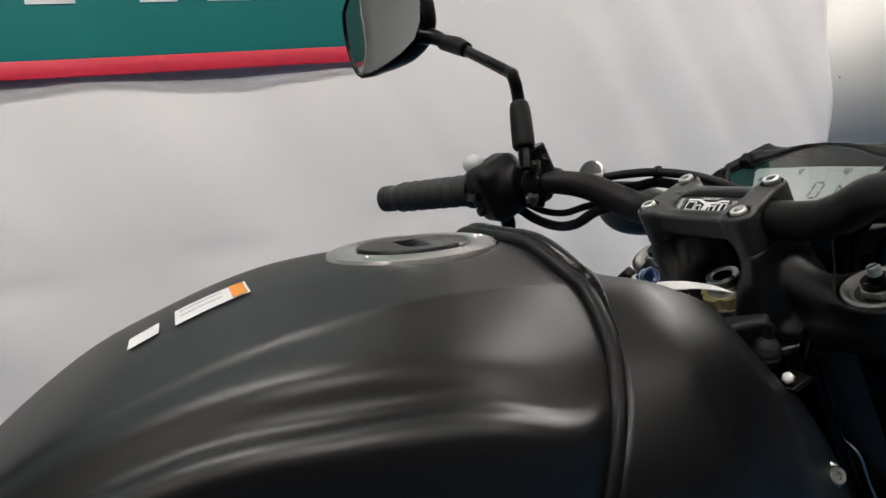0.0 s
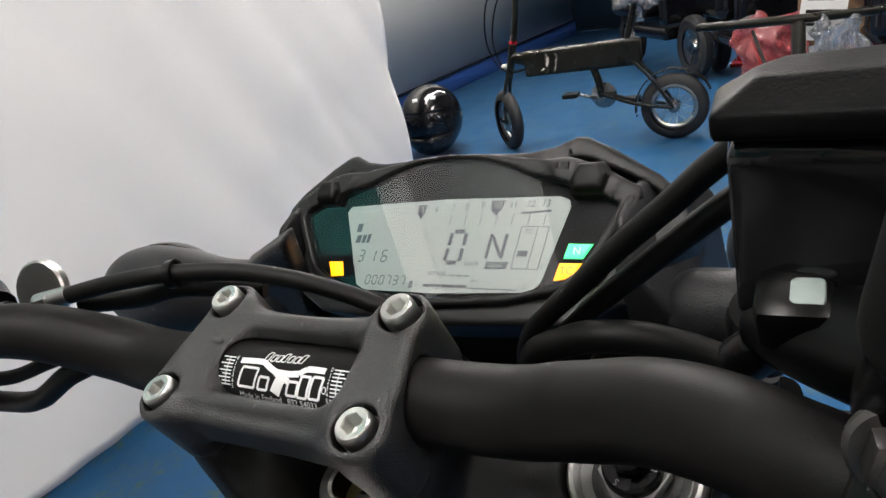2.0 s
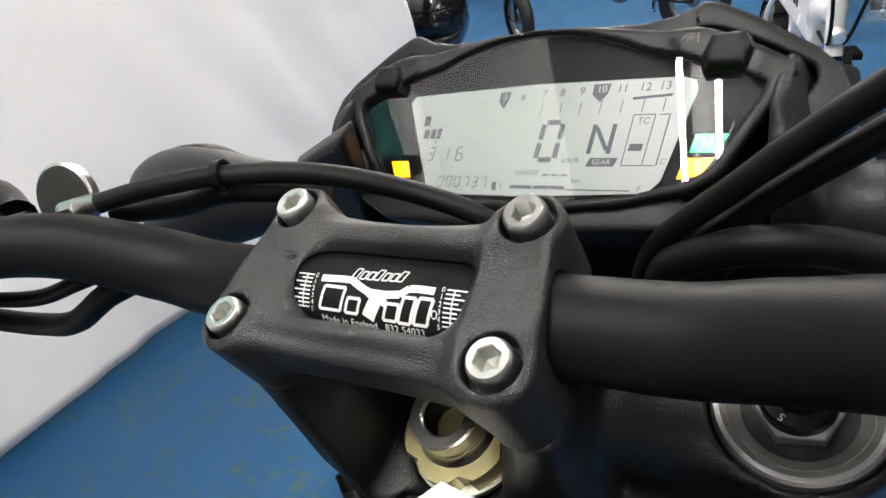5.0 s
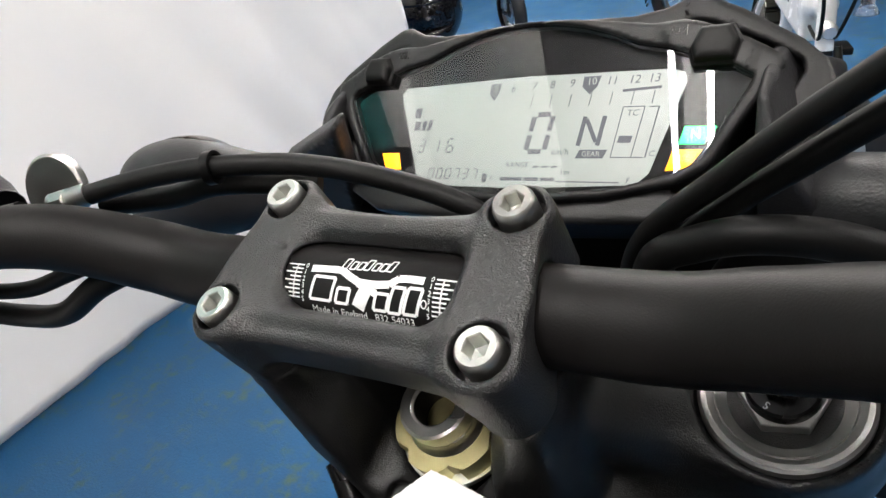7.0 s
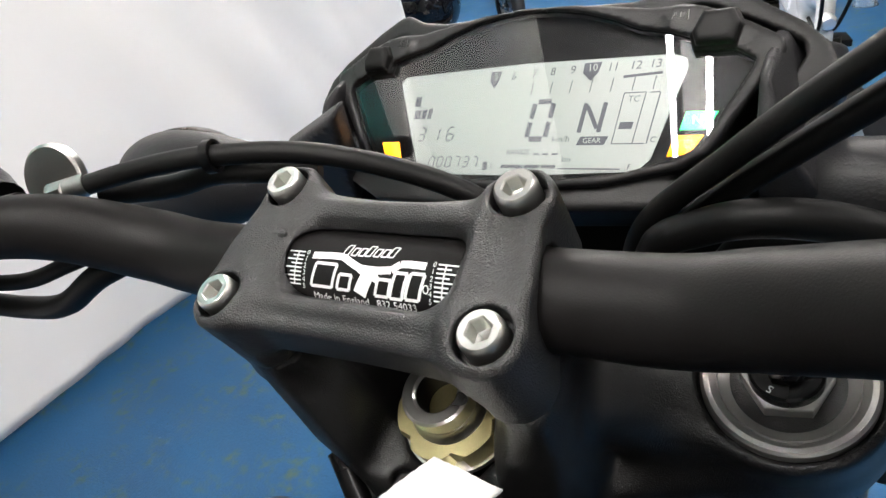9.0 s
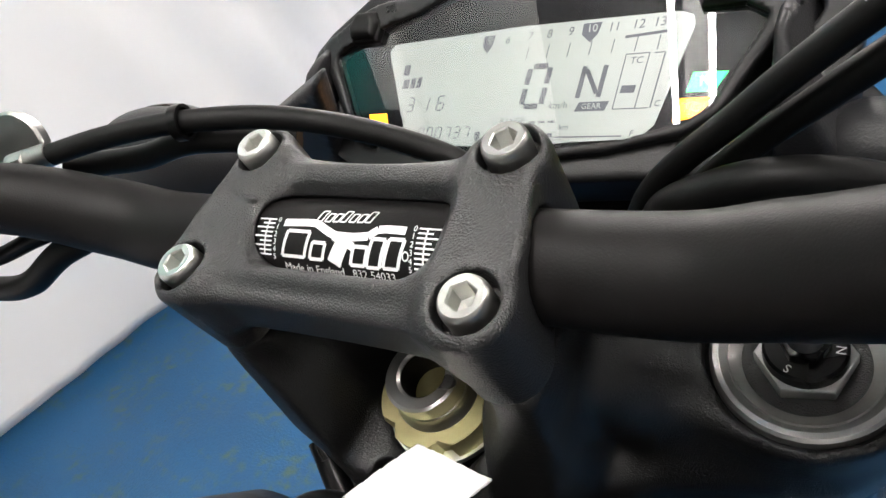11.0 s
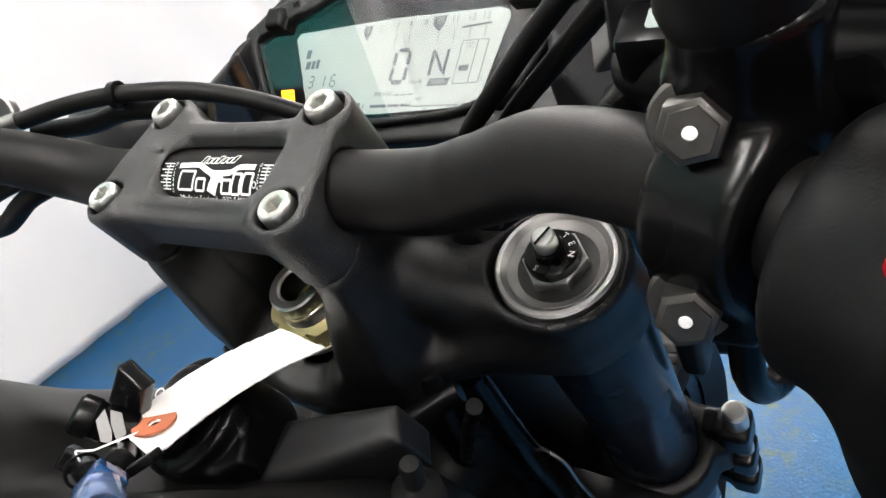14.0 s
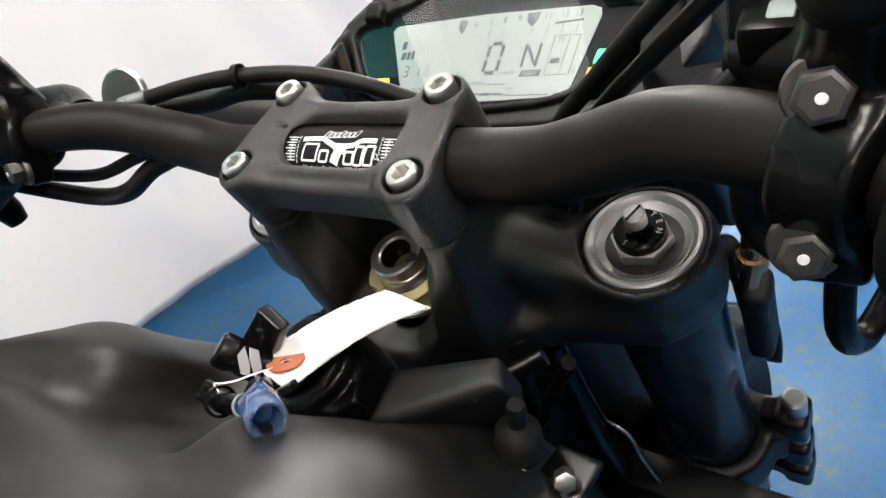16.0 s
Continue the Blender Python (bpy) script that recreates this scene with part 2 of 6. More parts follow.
def glow(name, color, strength, base=None):
    mat = material(name, base or color, 0.35, spread=0.03)
    b = mat.node_tree.nodes["Principled BSDF"]
    b.inputs["Emission Color"].default_value = (*color, 1)
    b.inputs["Emission Strength"].default_value = strength
    return mat


def clear(name, color=(1, 1, 1), rough=0.0, ior=1.45):
    mat = bpy.data.materials.new(name)
    mat.use_nodes = True
    b = mat.node_tree.nodes["Principled BSDF"]
    b.inputs["Base Color"].default_value = (*color, 1)
    b.inputs["Transmission Weight"].default_value, b.inputs["Roughness"].default_value, b.inputs["IOR"].default_value = 1.0, rough, ior
    return mat


cast_black = material("black_textured_casting", (0.0110, 0.0110, 0.0115), 0.38, spec=0.62, grain=0.00045, grain_size=0.00055, spread=0.9)
yoke_black = material("black_satin_yoke", (0.0048, 0.0048, 0.0050), 0.36, spec=0.5, grain=0.0003, grain_size=0.00055, spread=0.7)
bar_black = material("matt_anodised_black_tube", (0.0066, 0.0060, 0.0060), 0.48, spec=0.15, grain=0.00006, grain_size=0.0006, spread=0.3)
plastic_black = material("black_moulded_plastic", (0.0030, 0.0030, 0.0033), 0.46, spec=0.18, grain=0.00006, grain_size=0.0006)
plastic_smooth = material("smooth_black_plastic", (0.0022, 0.0022, 0.0024), 0.28, spec=0.2)
dash_black = material("grained_black_housing_plastic", (0.0055, 0.0055, 0.006), 0.46, spec=0.36, grain=0.0001, grain_size=0.0006, spread=0.3)
mask_black = material("smooth_black_mask", (0.0025, 0.0025, 0.003), 0.3, spec=0.04, spread=0.1)
rubber = material("black_rubber", (0.0032, 0.0032, 0.0032), 0.50, spec=0.2, grain=0.00005, grain_size=0.001)
tank_paint = material("matt_black_metallic_paint", (0.0040, 0.0038, 0.0039), 0.42, grain=0.000008, grain_size=0.0004, spread=0.1, spec=0.46, patch=0.1, rough_spread=0.04)
gloss_black = material("gloss_black", (0.006, 0.006, 0.007), 0.07, spread=0.1, rough_spread=0.03)
steel = material("zinc_plated_steel", (0.70, 0.70, 0.67), 0.30, 1.0, grain=0.00001, grain_size=0.001)
dark_steel = material("dark_plated_steel", (0.30, 0.29, 0.28), 0.28, 1.0)
black_steel = material("black_oxide_steel", (0.11, 0.105, 0.10), 0.36, 0.9, spread=0.4, patch=0.004)
alu = material("brushed_aluminium", (0.55, 0.54, 0.52), 0.3, 1.0, grain=0.00001, grain_size=0.0008)
grey_alu = material("grey_anodised_aluminium", (0.50, 0.50, 0.49), 0.42, 1.0, grain=0.00001, grain_size=0.0008)
brass = material("pale_yellow_zinc_nut", (0.55, 0.49, 0.25), 0.35, 0.75, spread=0.2, patch=0.01)
white_ink = material("white_ink", (0.8, 0.8, 0.8), 0.5, spread=0.04)
grey_ink = material("grey_ink", (0.35, 0.35, 0.36), 0.5, spread=0.04)
red_plastic = material("red_moulded_plastic", (0.40, 0.009, 0.016), 0.22)
mirror_glass = material("mirror_glass", (0.85, 0.87, 0.87), 0.02, 1.0, spread=0.01, rough_spread=0.0)
lcd_back = glow("lcd_panel", (0.72, 0.8, 0.77), 0.05, (0.165, 0.188, 0.178))
lcd_ink = material("lcd_segment", (0.03, 0.035, 0.05), 0.5)
lcd_faint = material("lcd_segment_pale", (0.22, 0.25, 0.26), 0.5)
amber_glow = glow("amber_lamp", (1.0, 0.36, 0.0), 1.8, (0.4, 0.13, 0.01))
green_glow = glow("green_lamp", (0.05, 1.0, 0.24), 1.7, (0.02, 0.3, 0.08))
cover_glass = clear("instrument_cover", (0.97, 0.98, 0.98), ior=1.5)
paper = material("white_card", (0.82, 0.81, 0.80), 0.7, spread=0.03, grain=0.00002, grain_size=0.002)
pale_connector = material("pale_green_connector", (0.32, 0.38, 0.36), 0.5)
silver_print = material("brushed_silver_print", (0.22, 0.22, 0.22), 0.4, 0.7, spread=0.2, patch=0.004)
copper = material("copper_plated_fitting", (0.55, 0.28, 0.14), 0.25, 1.0, spread=0.2, patch=0.006)
brown_card = material("brown_card_ring", (0.42, 0.13, 0.06), 0.7)
blue_clear = material("blue_clear_plastic", (0.42, 0.56, 0.86), 0.05, spread=0.1, patch=0.004)
blue_clear.node_tree.nodes["Principled BSDF"].inputs["Transmission Weight"].default_value = 0.88
blue_plastic = material("blue_plastic", (0.01, 0.045, 0.13), 0.12)

# ---- setting ----
def floor_material():
    mat = material("worn_blue_floor_paint", (0.018, 0.092, 0.215), 0.38, grain=0.0005, grain_size=0.006, spread=0.42, patch=0.22, spec=0.25, rough_spread=0.12)
    nt = mat.node_tree
    b = nt.nodes["Principled BSDF"]
    base = b.inputs["Base Color"].links[0].from_socket
    co = nt.nodes.new("ShaderNodeTexCoord")
    scuff = nt.nodes.new("ShaderNodeTexNoise")
    scuff.inputs["Scale"].default_value, scuff.inputs["Detail"].default_value, scuff.inputs["Distortion"].default_value = 7.0, 6.0, 1.2
    nt.links.new(co.outputs["Object"], scuff.inputs["Vector"])
    ramp = nt.nodes.new("ShaderNodeMapRange")
    ramp.inputs["From Min"].default_value, ramp.inputs["From Max"].default_value = 0.44, 0.62
    ramp.inputs["To Max"].default_value = 0.85
    nt.links.new(scuff.outputs["Fac"], ramp.inputs["Value"])
    lines = nt.nodes.new("ShaderNodeTexVoronoi")
    lines.feature, lines.inputs["Scale"].default_value = "DISTANCE_TO_EDGE", 9.0
    warp = nt.nodes.new("ShaderNodeTexNoise")
    warp.inputs["Scale"].default_value, warp.inputs["Detail"].default_value = 4.0, 4.0
    nt.links.new(co.outputs["Object"], warp.inputs["Vector"])
    vm = nt.nodes.new("ShaderNodeVectorMath")
    vm.operation = "MULTIPLY_ADD"
    vm.inputs[1].default_value = (0.7, 0.7, 0.7)
    nt.links.new(warp.outputs["Color"], vm.inputs[0])
    nt.links.new(co.outputs["Object"], vm.inputs[2])
    nt.links.new(vm.outputs[0], lines.inputs["Vector"])
    thin = nt.nodes.new("ShaderNodeMapRange")
    thin.inputs["From Min"].default_value, thin.inputs["From Max"].default_value = 0.006, 0.0
    thin.inputs["To Max"].default_value = 0.55
    nt.links.new(lines.outputs["Distance"], thin.inputs["Value"])
    mx = nt.nodes.new("ShaderNodeMath")
    mx.operation = "MAXIMUM"
    fine = nt.nodes.new("ShaderNodeTexNoise")
    fine.inputs["Scale"].default_value, fine.inputs["Detail"].default_value = 34.0, 5.0
    nt.links.new(co.outputs["Object"], fine.inputs["Vector"])
    cut = nt.nodes.new("ShaderNodeMapRange")
    cut.inputs["From Min"].default_value, cut.inputs["From Max"].default_value = 0.46, 0.68
    nt.links.new(fine.outputs["Fac"], cut.inputs["Value"])
    mu = nt.nodes.new("ShaderNodeMath")
    mu.operation = "MULTIPLY"
    nt.links.new(ramp.outputs["Result"], mu.inputs[0])
    nt.links.new(cut.outputs["Result"], mu.inputs[1])
    nt.links.new(mu.outputs[0], mx.inputs[0])
    mx.inputs[1].default_value = 0.0
    scratch = nt.nodes.new("ShaderNodeMix")
    scratch.data_type = "RGBA"
    scratch.inputs[7].default_value = (0.012, 0.045, 0.085, 1)
    nt.links.new(thin.outputs["Result"], scratch.inputs[0])
    nt.links.new(base, scratch.inputs[6])
    base = scratch.outputs[2]
    mix = nt.nodes.new("ShaderNodeMix")
    mix.data_type = "RGBA"
    mix.inputs[7].default_value = (0.085, 0.125, 0.075, 1)
    nt.links.new(mx.outputs[0], mix.inputs[0])
    nt.links.new(base, mix.inputs[6])
    nt.links.new(mix.outputs[2], b.inputs["Base Color"])
    return mat


floor_paint = floor_material()
wall_paint = material("off_white_wall_paint", (0.74, 0.73, 0.69), 0.6, grain=0.0004, grain_size=0.01, spread=0.06, patch=0.6)
ceiling_paint = material("dark_grey_steel_deck", (0.07, 0.072, 0.075), 0.7, grain=0.0006, grain_size=0.01, spread=0.2, patch=0.4)
board_paint = material("white_boarding", (0.72, 0.72, 0.70), 0.8, grain=0.0004, grain_size=0.01, spread=0.05, patch=0.4)
navy = material("dark_blue_paint", (0.012, 0.04, 0.16), 0.4, spread=0.2, patch=0.4)
dark_wall = material("dark_shutter_paint", (0.03, 0.06, 0.10), 0.5, spread=0.2, patch=0.4)
low_bounce_wall = material("low_bounce_dark_grey", (0.10, 0.10, 0.105), 0.6, grain=0.0004, grain_size=0.01, spread=0.15, patch=0.5)
cloth = material("white_cotton_cloth", (0.80, 0.79, 0.78), 0.9, grain=0.0002, grain_size=0.0012, spread=0.03, patch=0.3, spec=0.2)
cloth_sheen = cloth.node_tree.nodes["Principled BSDF"]
cloth_sheen.inputs["Sheen Weight"].default_value = 0.15
banner_green = material("teal_printed_vinyl", (0.006, 0.16, 0.15), 0.45, spread=0.06, patch=0.3)
banner_red = material("red_printed_vinyl", (0.58, 0.02, 0.05), 0.45, spread=0.05)
banner_white = material("white_printed_vinyl", (0.8, 0.8, 0.8), 0.45, spread=0.03)

floor_ob = part("floor", block(-3.8, 4.2, -5.2, 9.2, -0.12, 0), floor_paint)
tagged(floor_ob, "worn blue painted concrete floor with pale scuffs", "floor", kind="structure")
wall_west = part("wall_west", block(-3.8, -3.62, -5.2, 9.2, 0, 3.4), wall_paint)
tagged(wall_west, "plain off-white painted wall above a blue skirting", "wall", kind="structure")
wall_north = part("wall_north", block(-3.62, 4.2, 9.0, 9.2, 0, 3.4), dark_wall)
tagged(wall_north, "dark blue-grey rear wall of the workshop", "wall", kind="structure")
# Unseen wall, coloured dark to cut bounce light on the black parts.
wall_east = part("wall_east", block(4.0, 4.2, -5.2, 9.0, 0, 3.4), low_bounce_wall)
tagged(wall_east, "unseen side wall, dark grey to cut bounce light", "wall", kind="structure")
wall_south = part("wall_south", block(-3.62, 4.0, -5.2, -5.0, 0, 3.4), wall_paint)
tagged(wall_south, "plain off-white painted end wall", "wall", kind="structure")
ceiling = part("ceiling", block(-3.8, 4.2, -5.2, 9.2, 3.4, 3.55), ceiling_paint)
tagged(ceiling, "dark grey steel deck ceiling with tube lamps", "ceiling", kind="structure")
# Unseen beam added so the instrument glass reflects a pale strip.
pale_reflector = part("reflector_beam", block(-1.90, -1.16, -5.0, 9.0, 3.2, 3.4, 0.006), board_paint)
tagged(pale_reflector, "white boxed beam, added for the pale reflection in the instrument glass", "beam", kind="structure")
baseboard = part("baseboard", block(-3.62, -3.59, -5.0, 9.0, 0, 0.17, 0.004), navy)
tagged(baseboard, "dark blue painted skirting at the foot of the wall", "skirting", kind="structure")
part("trim", block(-3.588, -3.58, -5.0, 9.0, 0.165, 0.19, 0.003), gloss_black, baseboard, "thin black strip along the skirting")
nail = part("nail", lathe([(0, 0.006), (0.006, 0.005), (0.008, 0.001), (0.008, -0.002)], 12, toward((-3.62, 4.83, 1.13), (1, 0, 0))), dark_steel)
tagged(nail, "small dark nail head in the white wall", "nail")


def hung_cloth(y0, y1, top, x, seed):
    """A hanging sheet with soft slanting folds, hemmed at the floor."""
    bm = bmesh.new()
    ny, nz = 260, 90
    rows = []
    for i in range(ny + 1):
        y = y0 + (y1 - y0) * i / ny
        row = []
        for j in range(nz + 1):
            z = 0.012 + (top - 0.012) * j / nz
            h = z / top
            slant = y + 0.62 * z
            d = 0.020 * noise.noise((slant * 2.3 + seed, 0.5 * z, 0)) + 0.009 * noise.noise((slant * 6.0, 0.7 * z, 3.0 + seed))
            near = max(0.0, min(1.0, (y - 0.2) / 1.6))
            ridge = noise.noise((slant * 3.6 + 7, 0.25 * z, 9.0))
            d += near * 0.045 * (abs(ridge) ** 0.7) * (1.1 - 0.5 * h)
            d += 0.012 * noise.noise((y * 3.1, z * 3.4, 5.0)) + 0.10 * max(0, 0.14 - z) * noise.noise((y * 8, 2.0, 1.0))
            sag = 0.012 * math.exp(-((z - 0.77 - 0.06 * y) / 0.01) ** 2) * (1 if y < 0.4 else 0)
            yy = y + (0.055 * max(0, 1 - z / 0.9) ** 1.5 if i > ny - 12 else 0) * (i - ny + 12) / 12
            row.append(bm.verts.new((x + d - sag, yy, z)))
        rows.append(row)
    for a, b in zip(rows, rows[1:]):
        for j in range(nz):
            bm.faces.new((a[j], a[j + 1], b[j + 1], b[j]))
    return bm


curtain = part("curtain", hung_cloth(-4.85, 2.33, 3.19, -1.76, 0.0), cloth, angle=180)
thicken(curtain, 0.003, 0)
tagged(curtain, "white cotton backdrop sheet hanging in soft folds to the floor", "curtain")
rail = part("curtain_rail", sweep([(-1.76, -4.95, 3.182), (-1.76, 2.4, 3.182)], 0.016, smooth_path=False), alu)
tagged(rail, "thin metal rail that carries the backdrop sheet", "rail")
bundle = part("cloth_bundle", solid(lambda p: np.linalg.norm((p - np.array([-1.86, 2.52, 0.05])) / np.array([0.22, 0.20, 0.14]), axis=-1) * 0.14 - 0.14
              + 0.02 * np.sin(p[..., 1] * 40 + p[..., 2] * 25) * np.cos(p[..., 0] * 31), (-2.15, 2.25, 0.0), (-1.55, 2.8, 0.24), 0.012), cloth)
tagged(bundle, "crumpled white cloth heaped on the blue floor", "cloth")

# banner on the sheet: green field, red stripe, white plain letter-shapes
banner = part("banner", block(-1.735, -1.715, -4.6, 0.28, 1.352, 2.88, 0.002), banner_green)
tagged(banner, "teal vinyl banner with white block shapes and red stripe", "banner")
part("stripe", block(-1.735, -1.7145, -4.6, 0.28, 1.305, 1.352, 0.002), banner_red, banner, "red stripe along the lower edge")
for y0, y1, z0, z1 in ((-1.50, -1.38, 1.5, 2.3), (-1.38, -1.10, 1.5, 1.62), (-0.99, -0.86, 1.5, 2.3), (-0.68, -0.56, 1.495, 2.3), (-0.56, -0.40, 1.85, 1.97), (-0.40, -0.30, 1.495, 2.3),
                       (-0.22, -0.10, 1.495, 2.3), (-0.10, 0.04, 2.17, 2.3), (-0.10, 0.04, 1.85, 1.97), (0.04, 0.15, 1.495, 1.97)):
    part("letter_shape", block(-1.7155, -1.711, y0, y1, z0, z1, 0.001), banner_white, banner, "white block shape")


def tube_lamp(x, y):
    root = thing("tube_lamp", "white two-tube ceiling lamp, one of a set mostly added for brightness", "lamp", (x, y, TUBE_Z), "ceiling tube lamps")
    m = pose(x, y, TUBE_Z)
    part("housing", block(-0.035, 0.035, -0.64, 0.64, 0.03, 0.09, 0.008), tube_white, root, m=m)
    for e in (-0.4, 0.4):
        part("hanger", sweep([(0, e, 0.085), (0, e, 0.545)], 0.004, 8, smooth_path=False), tube_white, root, m=m)
    for s in (-0.06, 0.06):
        part("tube", sweep([(s, -0.6, 0), (s, 0.6, 0)], 0.010, smooth_path=False), tube_glow, root, "glowing white tube", m=m)
        for e in (-0.61, 0.61):
            part("socket", block(min(s * 0.5, s * 1.25), max(s * 0.5, s * 1.25), e - 0.012, e + 0.012, -0.018, 0.045, 0.003), tube_white, root, m=m)


tube_white = material("white_enamel", (0.75, 0.75, 0.74), 0.4)
tube_glow = glow("fluorescent_tube", (1.0, 0.945, 0.90), 155.0, (0.9, 0.9, 0.9))
for lx, ly in LAMPS:
    tube_lamp(lx, ly)

# ---- motorcycle ----
bike = thing("motorcycle", "matt black naked motorcycle with black tank and wide handlebar", "motorcycle", (0.03, -0.35, 0))


def sp(name, me, mat, parent=None, label="", angle=35):
    return part(name, me, mat, parent or bike, label, MS, angle)


def both(x):
    return (-x, x)


# handlebar: thick in the clamp, tapering to the grips
half = [(0.378, -0.125, 0.054), (0.300, -0.087, 0.0425), (0.215, -0.0445, 0.029), (0.172, -0.0235, 0.0215), (0.140, -0.009, 0.009), (0.108, -0.001, -0.011), (0.078, 0.0, -0.0195)]
rads = [0.0111, 0.0111, 0.0111, 0.0114, 0.0128, 0.0140, 0.0143]
bar = sp("handlebar", sweep([(-x, y, z) for x, y, z in half] + [(0, 0, -0.0195)] + list(reversed(half)), rads + [0.0143] + rads[::-1], 40, 10), bar_black, label="tapered matt black handlebar tube")

# white print on the bar inside the clamp window: maker's lettering as plain shapes
BAR_C = Vector((0, 0, -0.0195))


def on_bar(me, y_turn, x, m_scale=1.0):
    """Wraps flat lettering round the bar: turned back by y_turn degrees, at x."""
    r = 0.01445
    for v in me.vertices:
        a = radians(y_turn) - v.co.y / r
        v.co = (x + v.co.x, -math.sin(a) * r, BAR_C.z + math.cos(a) * (r + v.co.z))
    return me


mm = 0.001

def stroke(x0, y0, x1, y1, wd):
    """A straight printed stroke, finely divided so that it can wrap; millimetres."""
    bm = bmesh.new()
    d = Vector((x1 - x0, y1 - y0))
    le = max(d.length, 0.01)
    nx, ny = -d.y / le * wd / 2, d.x / le * wd / 2
    n = max(2, int(le / 1.2))
    prev = None
    for i in range(n + 1):
        x, y = x0 + d.x * i / n, y0 + d.y * i / n
        pair = [bm.verts.new(((x + nx) * mm, (y + ny) * mm, 0.00005)), bm.verts.new(((x - nx) * mm, (y - ny) * mm, 0.00005))]
        if prev:
            bm.faces.new((prev[0], prev[1], pair[1], pair[0]))
        prev = pair
    return bm


def printed(lines, name, label="", turn=15, x=0.0):
    bm = bmesh.new()
    for q in lines:
        merge(bm, stroke(*q))
    return sp(name, on_bar(from_bm(bm, smooth=False), turn, x), white_ink, bar, label)


def outline_block(x0, x1, y0, y1, slant, wd=0.75):
    """An outlined leaning block, standing for one letter of the mark."""
    p = [(x0 + slant * (y0 - y1), y0), (x1 + slant * (y0 - y1), y0), (x1, y1), (x0, y1)]
    return [(*p[i], *p[(i + 1) % 4], wd) for i in range(4)]


band = [(-21.0, 1.9), (-13.0, 2.3), (-9.0, 2.3), (-5.0, 0.4), (-1.5, -0.9), (4.5, -1.0), (9.5, -0.4), (12.2, 1.6), (15.0, 1.9), (20.8, 1.8)]
printed([(*p, *q, 2.3) for p, q in zip(band, band[1:])], "printed_band", "white printed bent band")
printed([(2.0, -1.2, 1.2, -3.4, 7.6), (1.2, -3.2, -1.4, -8.6, 4.6)], "printed_stem", "white printed tapering stem")
for x0, x1, y0, y1 in ((-18.6, -10.4, -7.6, -0.4), (-9.0, -4.4, -7.8, -3.2), (5.4, 10.0, -8.4, -3.4), (11.2, 15.4, -8.6, -1.0), (16.6, 21.2, -8.4, -0.7)):
    printed(outline_block(x0, x1, y0, y1, 0.22, 1.0), "printed_block", "outlined white block of the maker's mark")
for k in range(7):
    printed(outline_block(-8.6 + 2.75 * k, -6.7 + 2.75 * k, 2.9 + 0.1 * k, 5.6 + 0.1 * k + (1.0 if k in (0, 3, 6) else 0), 0.3, 0.45), "printed_block", "outlined white block of the maker's name")
printed([(21.9 + 0.9 * math.cos(radians(45 * k)), -4.8 + 1.2 * math.sin(radians(45 * k)), 21.9 + 0.9 * math.cos(radians(45 * k + 45)), -4.8 + 1.2 * math.sin(radians(45 * k + 45)), 0.35) for k in range(8)], "printed_ring")
for e, sgn in ((-24.4, -1), (24.6, 1)):
    for k in range(9):
        y = 2.7 - 1.3 * k
        printed([(e, y, e + sgn * (6.6 if k % 2 == 0 else 4.6), y, 0.48)], "tick_mark", "white printed alignment tick")
    printed([(e + sgn * 2.6, 3.0, e + sgn * 2.6, -8.0, 0.45)], "scale_line")
    for k in range(6):
        sp("scale_figure", on_bar((lambda me: (me.transform(pose(0, (2.6 - 2.15 * k) * mm, 0)), me)[1])(letters(str(k), 0.0023)), 15, (e - sgn * 1.2) * mm), white_ink, bar)
sp("printed_line", on_bar(letters("Made in England   832 54033", 0.0033), 58, -0.0005), white_ink, bar)

# handlebar clamp
FB, RB = (0.0428, 0.0215), (0.0468, -0.0215)


